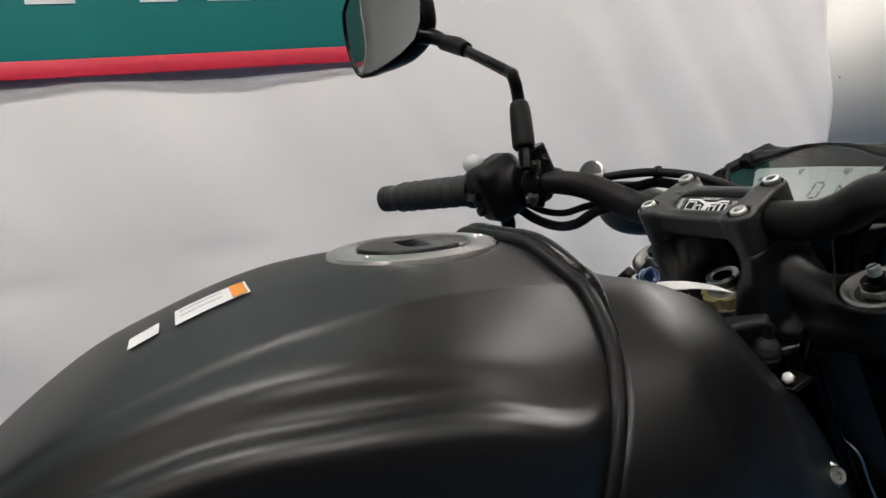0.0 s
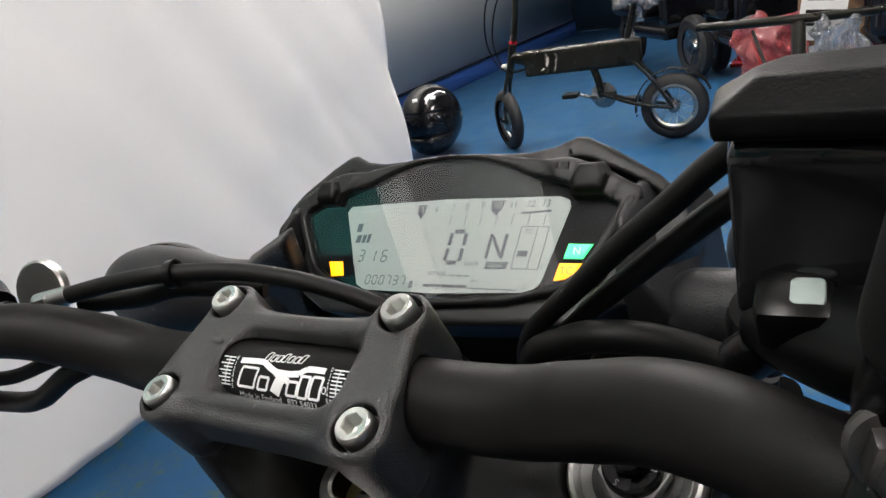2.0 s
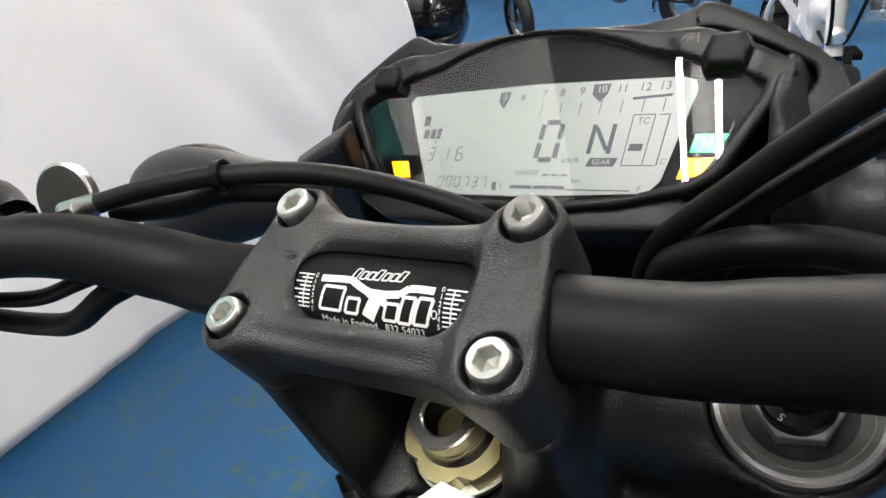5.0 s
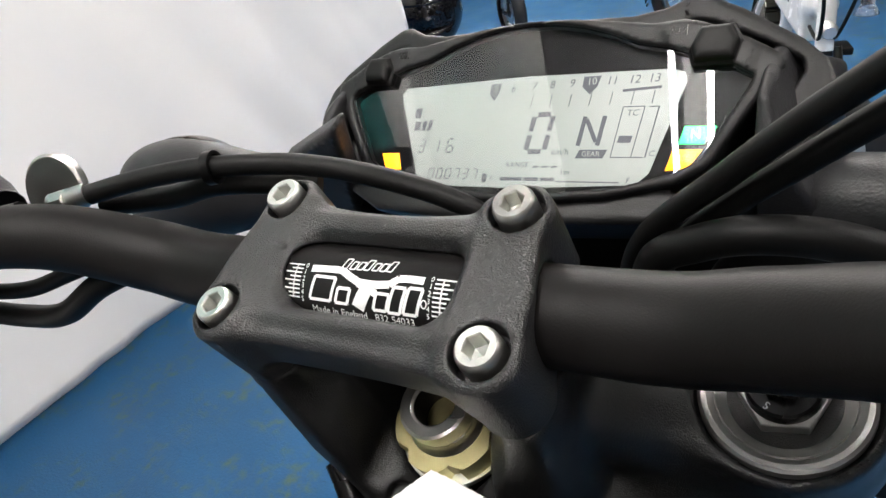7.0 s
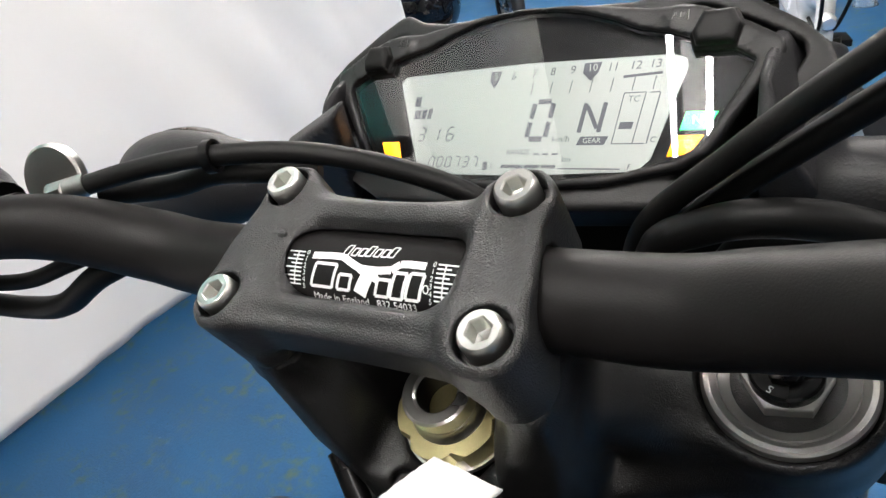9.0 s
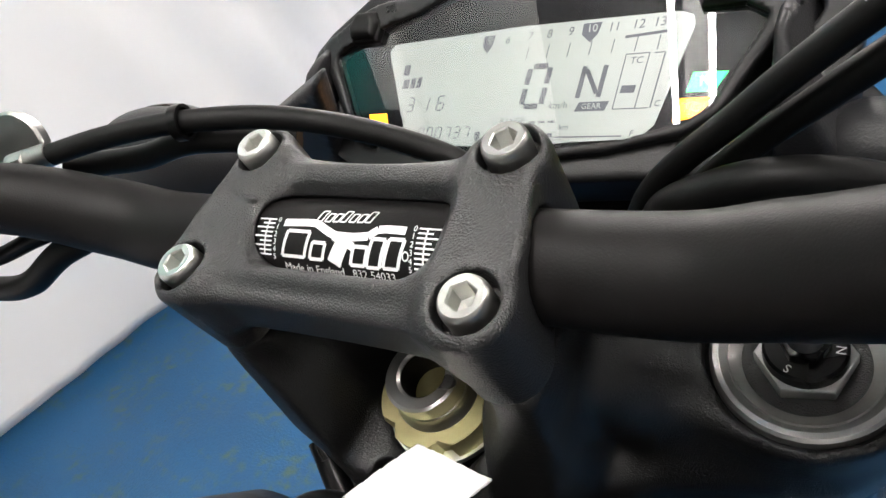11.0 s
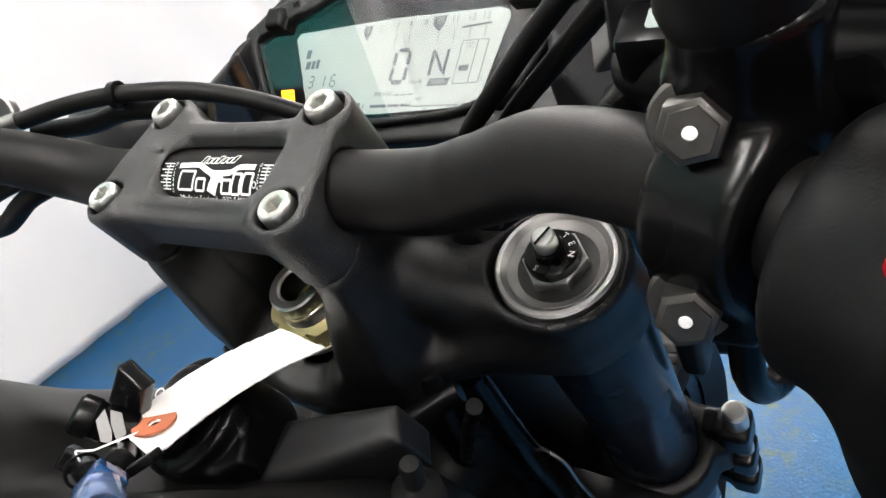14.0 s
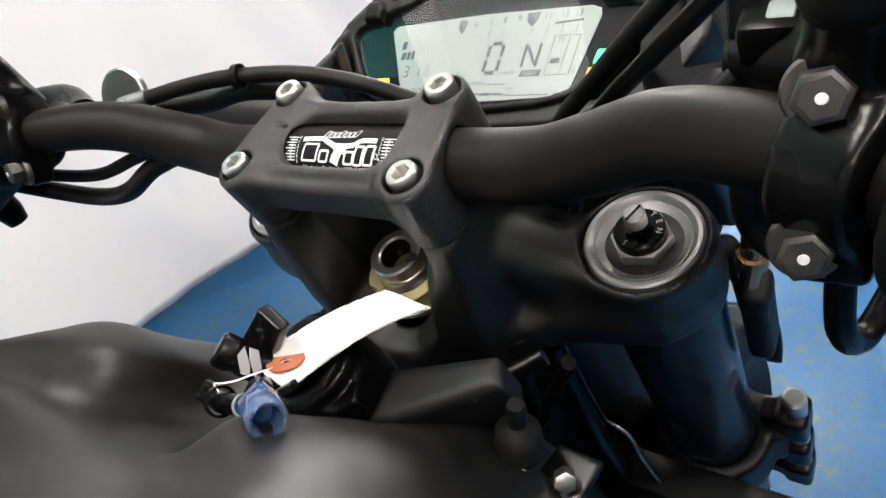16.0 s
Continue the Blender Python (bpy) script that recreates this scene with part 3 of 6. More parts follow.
def clamp_field(p):
    ax = np.abs(p[..., 0])
    q = np.stack([ax, p[..., 1], p[..., 2]], -1)
    ends = f_prism(q, [(0.0335, -0.016), (0.0370, -0.0275), (0.0430, -0.0312), (0.0500, -0.0305), (0.0550, -0.026), (0.0560, -0.019), (0.0552, -0.003), (0.0522, 0.0125), (0.0512, 0.0255), (0.0465, 0.0305), (0.0380, 0.0305), (0.0325, 0.0240), (0.0315, 0.010)], -0.0335, -0.0008, 0.0030)
    boss_r = f_cyl(q, (RB[0], RB[1], -0.0335), (RB[0], RB[1], -0.0018), 0.0108, 0.0025)
    boss_f = f_cyl(q, (FB[0], FB[1], -0.0335), (FB[0], FB[1], -0.0028), 0.0100, 0.0025)
    d = smin(smin(ends, boss_r, 0.003), boss_f, 0.003)
    u = p[..., 0] / 0.036
    sag = np.clip(1 - u * u, 0, 1) ** 0.8
    rear = np.stack([p[..., 0], p[..., 1] + 0.0222 - 0.0018 * sag, p[..., 2] + 0.0130 + 0.0028 * sag], -1)
    front = np.stack([p[..., 0], p[..., 1] - 0.0185 + 0.0020 * sag, p[..., 2] + 0.0125 + 0.0032 * sag], -1)
    d = smin(d, f_box(rear, (0, 0, 0), (0.042, 0.0068, 0.0095), 0.0034), 0.007)
    d = smin(d, f_box(front, (0, 0, 0), (0.042, 0.0058, 0.0090), 0.0030), 0.007)
    web = f_box(p, (0, -0.0010, -0.0120), (0.040, 0.0200, 0.0085), 0.002)
    d = smin(d, web, 0.004)
    flare = np.clip(p[..., 2] + 0.0085, -0.004, 0.012)
    ramp = np.clip(p[..., 2] + 0.0040, 0, 0.010)
    ex = np.maximum(ax - 0.0215 - np.where(p[..., 0] < 0, 3.4, 0.3) * ramp, 0)
    ey = np.maximum(np.abs(p[..., 1] + 0.0020) - 0.0045 - 0.10 * flare, 0)
    window = np.hypot(ex, ey) - (0.0082 + 0.42 * flare)
    window = np.where(p[..., 0] < 0, window * 0.55, window)
    d = smax(d, -smax(window * 0.8, -(p[..., 2] + 0.030), 0.001), 0.0022)
    d = smin(d, f_cone_rod(p, (-0.0410, 0.004, -0.0050), (-0.0330, 0.0035, -0.0022), 0.0036, 0.0003), 0.0006)
    d = smax(d, -f_cyl(p, (-0.08, 0, -0.0195), (0.08, 0, -0.0195), 0.01455), 0.0006)
    for c, z in ((RB, -0.0080), (FB, -0.0078)):
        d = smax(d, -f_cyl(q, (c[0], c[1], z), (c[0], c[1], 0.02), 0.0081), 0.0008)
    return d


clamp = sp("handlebar_clamp", solid(clamp_field, (-0.062, -0.036, -0.037), (0.062, 0.036, 0.004), 0.0009), cast_black, label="black textured cast handlebar clamp")


def socket_bolt(x, y, z, r=0.0064, tall=0.0085):
    """A cap screw with a hexagon socket, its top at z."""
    bm = bmesh.new()
    seg = 36
    hexr = r * 0.55
    outer = [(r, -tall), (r, -0.0030), (r * 0.985, -0.0016), (r * 0.93, -0.0006), (r * 0.84, 0.0)]
    rings = [[bm.verts.new((x + a * math.cos(2 * math.pi * j / seg), y + a * math.sin(2 * math.pi * j / seg), z + h)) for j in range(seg)] for a, h in outer]

    def hexring(scale, h):
        out = []
        for j in range(seg):
            t = 2 * math.pi * j / seg
            k = hexr * scale * math.cos(math.pi / 6) / math.cos((t + math.pi / 6) % (math.pi / 3) - math.pi / 6)
            out.append(bm.verts.new((x + k * math.cos(t), y + k * math.sin(t), z + h)))
        return out
    rings += [hexring(1.12, -0.0001), hexring(1.0, -0.0006), hexring(0.98, -0.0058)]
    for a, b in zip(rings, rings[1:]):
        for j in range(seg):
            bm.faces.new((a[j], a[(j + 1) % seg], b[(j + 1) % seg], b[j]))
    tip = bm.verts.new((x, y, z - 0.0085))
    for j in range(seg):
        bm.faces.new((rings[-1][j], rings[-1][(j + 1) % seg], tip))
    return bm


for x, y, z in ((-FB[0], FB[1], 0.0026), (FB[0], FB[1], 0.0026), (-RB[0], RB[1], 0.0018), (RB[0], RB[1], 0.0014)):
    sp("bolt", socket_bolt(x, y, z), steel, clamp, "bright plated cap screw", angle=25)

# top yoke with risers, pocket and fork bosses
FORK = Vector((0.1076, 0.014, 0.0))


def yoke_field(p):
    q = np.stack([np.abs(p[..., 0]), p[..., 1], p[..., 2]], -1)
    plate = f_prism(q, [(-0.01, -0.058), (0.014, -0.056), (0.040, -0.040), (0.075, -0.024), (0.118, -0.013), (0.133, 0.006), (0.130, 0.028), (0.108, 0.044), (0.06, 0.040), (-0.01, 0.042)], -0.122, -0.098, 0.008)
    boss = f_cyl(q, (FORK.x, FORK.y, -0.117), (FORK.x, FORK.y, -0.0795), 0.0292, 0.004)
    d = smin(plate, boss, 0.010)
    arm = f_cone_rod(q, (0.090, 0.006, -0.105), (0.052, -0.004, -0.070), 0.017, 0.017)
    d = smin(d, arm, 0.016)
    post = smin(f_cone_rod(q, (0.0455, -0.0190, -0.047), (0.024, -0.040, -0.105), 0.0105, 0.013), f_cone_rod(q, (0.043, 0.018, -0.048), (0.045, 0.020, -0.100), 0.0110, 0.018), 0.008)
    side = f_prism(q, [(0.0360, -0.0265), (0.0430, -0.0303), (0.0500, -0.0296), (0.0548, -0.024), (0.0552, -0.010), (0.0516, 0.018), (0.0470, 0.0295), (0.0360, 0.0280)], -0.100, -0.0343, 0.0012)
    d = smin(d, smin(post, side, 0.004), 0.008)
    wall = f_prism(q, [(0.022, -0.050), (0.040, -0.0470), (0.0500, -0.0420), (0.0545, -0.034), (0.0552, 0.010), (0.030, 0.010)], -0.120, -0.0343, 0.003)
    wall = smax(wall, (0.0450 - 0.30 * (-0.036 - p[..., 2]) - q[..., 0]) / 1.05, 0.003)
    wall = smax(wall, (-0.0310 - 0.26 * (-0.0343 - p[..., 2]) - p[..., 1]) / 1.04, 0.004)
    d = smin(d, wall, 0.006)
    front = f_box(p, (0, 0.030, -0.085), (0.045, 0.010, 0.030), 0.006)
    d = smin(d, front, 0.006)
    d = smax(d, -f_cyl(p, (-0.08, 0, -0.0195), (0.08, 0, -0.0195), 0.0150), 0.001)
    pocket = f_box(p, (0, -0.030, -0.050), (0.0285, 0.052, 0.0405), 0.008)
    d = smax(d, -pocket, 0.004)
    d = smax(d, -f_cyl(p, (0, -0.0165, -0.2), (0, -0.0165, -0.05), 0.0228), 0.001)
    d = smax(d, -f_cyl(p, (-0.0155, -0.0455, -0.0955), (-0.0155, -0.0455, -0.05), 0.0045), 0.001)
    ring = f_cyl(q, (FORK.x, FORK.y, -0.0830), (FORK.x, FORK.y, -0.05), 0.0262)
    return smax(d, -ring, 0.0012)


yoke = sp("top_yoke", solid(yoke_field, (-0.146, -0.066, -0.130), (0.146, 0.052, -0.014), 0.0016), yoke_black, label="black satin top yoke with raised bar mounts")

# steering stem and its notched nut
sp("stem", lathe([(0.0082, -0.103), (0.0082, -0.068), (0.0090, -0.067), (0.0124, -0.067), (0.0134, -0.0677), (0.0134, -0.074), (0.0127, -0.0745), (0.0134, -0.0752), (0.0134, -0.0765), (0.0140, -0.078), (0.0152, -0.0795), (0.0152, -0.103)], 48,
                 pose(0, -0.0165, 0)), alu, yoke, "bright turned steering stem")
# Black liner paints the shade inside the hollow stem.
sp("bore_shade", lathe([(0.0080, -0.0682), (0.0080, -0.100), (0.0, -0.100)], 32, pose(0, -0.0165, 0)), plastic_black, yoke, "black liner painting the shade in the hollow stem")
notch = []
for j in range(72):
    t = 2 * math.pi * j / 72
    k = (t % (math.pi / 3)) / (math.pi / 3)
    notch.append(((0.0212 if not 0.36 < k < 0.64 else 0.0182) * math.cos(t + 0.4), (0.0212 if not 0.36 < k < 0.64 else 0.0182) * math.sin(t + 0.4) - 0.0165))
sp("stem_nut", prism(notch, -0.090, -0.0800, 0.0008), brass, yoke, "pale yellow notched stem nut", angle=25)
sp("washer", lathe([(0.012, -0.0895), (0.0224, -0.0895), (0.0224, -0.092), (0.012, -0.092)], 40, pose(0, -0.0165, 0)), steel, yoke)

# fork caps and legs
for s in (-1, 1):
    c = pose(s * FORK.x, FORK.y, 0)
    cap = sp("fork_cap", lathe([(0, -0.0835), (0.0158, -0.0835), (0.0166, -0.0826), (0.0176, -0.0822), (0.0196, -0.0806), (0.0200, -0.0812), (0.0204, -0.0804), (0.0222, -0.0788), (0.0238, -0.0788), (0.0248, -0.0797), (0.0250, -0.0830), (0.0250, -0.095)], 64, c), grey_alu, yoke, "grey turned fork cap")
    hx = prism(hexagon(0.0130, 8), -0.0835, -0.0775, 0.0009, m=c)
    sp("hexagon", hx, grey_alu, yoke, angle=25)
    sp("insert", merge(lathe([(0, -0.0730), (0.0098, -0.0730), (0.0106, -0.0737), (0.0108, -0.0778)], 36, c), prism(hexagon(0.0064, 0), -0.0735, -0.0695, 0.0005, m=c)), plastic_smooth, yoke, "black adjuster seat", angle=25)
    screw = lathe([(0, -0.0625), (0.0038, -0.0625), (0.0045, -0.0632), (0.0045, -0.0690), (0.0036, -0.0700)], 28, c)
    sp("adjuster", screw, steel, yoke, "bright slotted adjuster screw")
    # Black bar on the screw head stands in for the slot's shade.
    sp("slot_shade", block(-0.0043, 0.0043, -0.0005, 0.0005, -0.0626, -0.0622, m=c @ pose(0, 0, 0, 0, 0, 65)), gloss_black, yoke)
    for k, ch in enumerate("TEN"):
        a = radians(62 - 32 * k)
        me = letters(ch, 0.0034)
        me.transform(c @ pose(0.0083 * math.cos(a), 0.0083 * math.sin(a), -0.0728, 0, 0, math.degrees(a) - 90))
        sp("engraving", me, white_ink, yoke)
    me = letters("S", 0.0034)
    me.transform(c @ pose(0.0083 * math.cos(-2.0), 0.0083 * math.sin(-2.0), -0.0728, 0, 0, -205))
    sp("engraving", me, white_ink, yoke)

fork_blue = material("dark_blue_black_fork_coating", (0.003, 0.006, 0.012), 0.27, spread=0.15, spec=0.16)
for s in (-1, 1):
    c = pose(s * FORK.x, FORK.y, 0)
    leg = sp("fork_leg", lathe([(0.0, -0.10), (0.0265, -0.10), (0.0265, -0.44), (0.0235, -0.452), (0.0215, -0.455), (0.0215, -0.74), (0.024, -0.742), (0.024, -0.80), (0.0, -0.80)], 56, c), fork_blue, label="glossy blue-black fork leg")
    sp("foot", solid(lambda p: smin(f_rod(p, (s * FORK.x, FORK.y, -0.78), (s * FORK.x, FORK.y + 0.012, -0.82), 0.024), f_cyl(p, (s * FORK.x - 0.022, FORK.y + 0.016, -0.82), (s * FORK.x + 0.022, FORK.y + 0.016, -0.82), 0.028, 0.004), 0.01),
                     (s * FORK.x - 0.045, -0.04, -0.87), (s * FORK.x + 0.045, 0.08, -0.74), 0.004), plastic_black, leg)


def lower_yoke_field(p):
    q = np.stack([np.abs(p[..., 0]), p[..., 1], p[..., 2]], -1)
    d = f_cyl(q, (FORK.x, FORK.y, -0.325), (FORK.x, FORK.y, -0.286), 0.0355, 0.004)
    d = smin(d, f_box(q, (0.05, -0.002, -0.306), (0.062, 0.026, 0.018), 0.008), 0.012)
    d = smin(d, f_box(q, (0.140, 0.030, -0.306), (0.010, 0.014, 0.018), 0.004), 0.006)
    return smax(d, -f_cyl(q, (FORK.x, FORK.y, -0.4), (FORK.x, FORK.y, -0.2), 0.0263), 0.001)


low = sp("lower_yoke", solid(lower_yoke_field, (-0.17, -0.045, -0.335), (0.17, 0.065, -0.275), 0.003), plastic_black, label="black lower yoke clamp")
for s in (-1, 1):
    for z in (-0.283, -0.326, -0.366):
        sp("knuckle", solid(lambda p: smin(f_box(p, (s * 0.153, 0.030, z), (0.0085, 0.011, 0.0135), 0.004), f_box(p, (s * 0.143, 0.030, z), (0.008, 0.008, 0.009), 0.003), 0.004), (s * 0.150 - 0.024, 0.014, z - 0.018), (s * 0.150 + 0.024, 0.046, z + 0.018), 0.002), plastic_smooth, low, "black pinch clamp ear")
    for z in (-0.262, -0.305, -0.347):
        sp("bolt", lathe([(0, 0.010), (0.0050, 0.0095), (0.0066, 0.008), (0.0066, -0.010), (0.0050, -0.012)], 24, pose(s * 0.154, 0.030, z)), steel, low, "bright plated pinch bolt")

# instrument
def pp(name, me, mat, parent, label="", angle=35):
    return part(name, me, mat, parent, label, MP, angle)


OUT_R = [(0.0, 0.0470), (0.014, 0.0472), (0.043, 0.0460), (0.055, 0.0480), (0.0650, 0.0530), (0.0700, 0.0525), (0.082, 0.0465), (0.103, 0.0335), (0.1115, 0.0255), (0.1160, 0.0140), (0.1150, 0.0050), (0.107, -0.008), (0.094, -0.024), (0.070, -0.036), (0.0, -0.040)]
OUTLINE = OUT_R + [(-x, y) for x, y in reversed(OUT_R[1:-1])]
GL_R = [(0.0, 0.0445), (0.012, 0.0438), (0.024, 0.0415), (0.036, 0.0375), (0.047, 0.0325), (0.0590, 0.0298), (0.0700, 0.0258), (0.0830, 0.0208), (0.0890, 0.0172), (0.0885, 0.0145), (0.0765, -0.0085), (0.0735, -0.0135), (0.0660, -0.0182), (0.046, -0.0240), (0.020, -0.0272), (0.0, -0.0280)]
GLASS = GL_R + [(-x, y) for x, y in reversed(GL_R[1:-1])]
PAN_R = [(0.0, 0.0462), (0.020, 0.0452), (0.040, 0.0420), (0.052, 0.0400), (0.0640, 0.0405), (0.0700, 0.0388), (0.086, 0.0315), (0.0975, 0.0245), (0.0985, 0.0205), (0.0935, 0.0110), (0.0810, -0.0090), (0.0765, -0.0165), (0.066, -0.0225), (0.040, -0.0285), (0.0, -0.0318)]
PANEL = PAN_R + [(-x, y) for x, y in reversed(PAN_R[1:-1])]


def dash_field(p):
    ax = np.abs(p[..., 0])
    q = np.stack([ax, p[..., 1], p[..., 2]], -1)
    tilt = 0.0035 - 0.006 * np.clip((ax - 0.05) / 0.06, 0, 1)
    w_ = np.stack([p[..., 0], p[..., 1], p[..., 2] - tilt + 0.002], -1)
    d = f_prism(w_, OUTLINE, -0.036, 0.002, 0.0025)
    gap = f_prism(p, [(x * 1.055, y * 1.045) for x, y in PANEL], -0.012, 0.03)
    d = smax(d, -smax(gap, 0.062 - ax, 0.004), 0.0015)
    d = smin(d, f_prism(p, PANEL, -0.030, 0.0078, 0.0018), 0.0006)
    pad = f_prism(q, [(0.0615, 0.0275), (0.0860, 0.0180), (0.0905, 0.0265), (0.0800, 0.0345), (0.0690, 0.0385), (0.0600, 0.0390), (0.0540, 0.0365)], -0.02, 0.0086, 0.0012)
    d = smin(d, pad, 0.0012)
    return smax(d, -f_prism(p, GLASS, -0.002, 0.03), 0.0006)


dash = pp("instrument_panel", solid(dash_field, (-0.121, -0.044, -0.041), (0.121, 0.057, 0.013), 0.0016), dash_black, bike, "black textured instrument housing")
pp("mask", prism(GLASS, -0.0035, 0.0002), mask_black, dash, "gloss black dial mask")
LCD = [(-0.0640, 0.0190), (-0.0615, 0.0222), (0.0, 0.0243), (0.0600, 0.0236), (0.0645, 0.0218), (0.0655, 0.0185), (0.0550, -0.0170), (0.0500, -0.0218), (0.0, -0.0240), (-0.0440, -0.0236), (-0.0492, -0.0208)]
lcd = pp("display", prism(LCD, -0.002, 0.0006), lcd_back, dash, "pale grey-green liquid crystal display")


def glass_sheet():
    bm = prism([(x * 0.995, y * 0.995) for x, y in GLASS], 0.0042, 0.0056)
    return bm


pane = pp("cover", glass_sheet(), cover_glass, dash, "clear instrument cover", angle=10)
pane.visible_shadow = False
BEZEL = [(x, y, 0.0057) for x, y in GLASS]
pp("bezel", sweep(BEZEL + BEZEL[:2], 0.0004, 8, 1, smooth_path=False), plastic_smooth, dash, "thin black bezel")

def ink(me, x, y, mat=None, name="segment", slant=0.16):
    me.transform(Matrix(((1, slant, 0, x * mm), (0, 1, 0, y * mm), (0, 0, 1, 0.0009), (0, 0, 0, 1))))
    return pp(name, me, mat or lcd_ink, dash)


def strokes(quads, mat=None, name="segment"):
    """Flat bars on the display: corners in millimetres."""
    bm = bmesh.new()
    for q in quads:
        bm.faces.new([bm.verts.new((x * mm, y * mm, 0.0009)) for x, y in q])
    return pp(name, from_bm(bm, smooth=False), mat or lcd_ink, dash)


def bar_q(x0, y0, x1, y1, wd):
    dx, dy = x1 - x0, y1 - y0
    le = math.hypot(dx, dy)
    nx, ny = -dy / le * wd / 2, dx / le * wd / 2
    return [(x0 + nx, y0 + ny), (x0 - nx, y0 - ny), (x1 - nx, y1 - ny), (x1 + nx, y1 + ny)]


SEG = {"0": "abcdef", "1": "bc", "3": "abcdg", "7": "abc", "6": "acdefg"}


def digits(text, x, y, h, wide, wd, gap, slant=0.16):
    quads = []
    for i, ch in enumerate(text):
        x0 = x + i * gap

        def at(u, v):
            return (x0 + u * wide + slant * v * h, y + v * h)
        seg = {"a": ((0.15, 1), (0.85, 1)), "d": ((0.15, 0), (0.85, 0)), "g": ((0.15, 0.5), (0.85, 0.5)), "f": ((0, 0.55), (0, 0.95)), "e": ((0, 0.05), (0, 0.45)), "b": ((1, 0.55), (1, 0.95)), "c": ((1, 0.05), (1, 0.45))}
        for s in SEG[ch]:
            (a, b), (c, d) = seg[s]
            quads.append(bar_q(*at(a, b), *at(c, d), wd))
    return quads


strokes(digits("0", 3.2, -8.6, 15.8, 8.2, 2.2, 10), name="speed_digit")
nx, ny, nh, nw = 25.8, -6.2, 12.0, 8.0
strokes([bar_q(nx, ny, nx + 1.9, ny + nh, 1.8), bar_q(nx + nw, ny, nx + nw + 1.9, ny + nh, 1.8), bar_q(nx + 2.6, ny + nh * 0.9, nx + nw - 0.8, ny + nh * 0.12, 1.7)], name="gear_letter")
strokes(digits("316", -51.0, -8.6, 6.0, 3.2, 0.7, 7.6), name="trip_digits")
strokes(digits("000737", -43.5, -20.6, 4.6, 2.6, 0.55, 4.4), name="odometer_digits")
strokes([bar_q(-56, -0.8, -31, -0.8, 0.4), bar_q(-31, -0.8, -27.5, -10.4, 0.4), bar_q(-27.5, -10.4, -53, -10.4, 0.4), bar_q(-56, -0.8, -53, -10.4, 0.4)], lcd_faint, "frame_line")
strokes([bar_q(-29.2, -2.0, -27.0, -12.0, 0.4), bar_q(-27.0, -12.3, 21.5, -12.3, 0.4)], lcd_faint, "frame_line")
for label_text, x, y in (("6", -5.8, 19.0), ("7", 3.8, 19.6), ("8", 11.9, 19.8), ("9", 20.5, 19.9), ("11", 37.1, 20.0), ("12", 46.0, 20.1), ("13", 53.6, 20.2), ("4", -23.4, 17.6), ("3", -31.8, 15.8), ("2", -41.0, 12.6)):
    ink(letters(label_text, 0.0048), x, y, lcd_ink if x > -10 else lcd_faint, "scale_figure")
for x, y, t_ in ((-14.1, 19.0, "5"), (28.8, 19.9, "10")):
    w_ = 3.6 if t_ == "10" else 2.6
    strokes([[(x - w_, y + 2.6), (x - w_ - 0.4, y - 1.6), (x - 0.5, y - 5.0), (x + w_ - 1.2, y - 1.6), (x + w_, y + 2.6)]], name="badge")
    pp("badge_figure", (lambda me: (me.transform(pose(x * mm, (y + 0.3) * mm, 0.0011)), me)[1])(letters(t_, 0.0042)), lcd_back, dash)
for x in (-40, -31, -23, -14.5, -6, 2.5, 11, 19.5, 28, 36.5, 45, 53):
    y = 14.6 if x > -10 else 14.2 - (abs(x) - 10) * 0.13
    strokes([bar_q(x + 0.4, y - 4.4, x + 1.2, y + 0.9, 0.38)], lcd_ink if x > 0 else lcd_faint, "tick")
strokes([bar_q(-55, 18.6, -40, 19.4, 0.7)], lcd_faint, "label_bar")
strokes([bar_q(41.5, 15.8, 56.5, 16.6, 1.1)], name="rev_limit_bar")
strokes([[(-54.6, 1.6), (-53.8, 5.8), (-50.6, 5.8), (-51.4, 1.6)], [(-50.6, 1.6), (-49.8, 6.0), (-47.4, 6.0), (-48.2, 1.6)], [(-47.4, 1.6), (-46.6, 6.4), (-44.4, 6.4), (-45.2, 1.6)], [(-55, 7.6), (-54.4, 12.2), (-51.2, 12.2), (-51.8, 7.6)]], name="rev_bars")
ink(letters("km/h", 0.0038), 18.6, -8.8, name="unit")
strokes([[(25.2, -11.4), (26.8, -7.9), (38.2, -7.9), (36.6, -11.4)]], name="gear_box")
pp("gear_word", (lambda me: (me.transform(pose(31.6 * mm, -9.7 * mm, 0.0011)), me)[1])(letters("GEAR", 0.0030)), lcd_back, dash)
ink(letters("TC", 0.0036), 46.6, 6.6, name="control_word")
strokes([bar_q(39.6, -11, 42.6, 9.2, 0.4), bar_q(42.6, 9.2, 51, 9.2, 0.4), bar_q(51, 9.2, 47.6, -11, 0.4), bar_q(39.6, -11, 47.6, -11, 0.4)], lcd_ink, "frame_line")
strokes([[(41.6, -5.2), (42.2, -2.4), (47.4, -2.4), (46.8, -5.2)]], name="level_block")
strokes([bar_q(52.6, 9.0, 56.4, 9.0, 0.4), bar_q(56.4, 9.0, 53.0, -11.0, 0.5), bar_q(52.2, -11, 47.5, -11, 0.4)], lcd_ink, "frame_line")
ink(letters("H", 0.0026), 57.8, 7.0, lcd_faint, "mark")
ink(letters("C", 0.0032), 55.4, -9.6, lcd_ink, "mark")
ink(letters("RANGE", 0.0032), 0.2, -14.2, name="range_word")
strokes([bar_q(7.4 + 4 * i, -15.0, 10.0 + 4 * i, -15.0, 0.8) for i in range(3)], name="range_dashes")
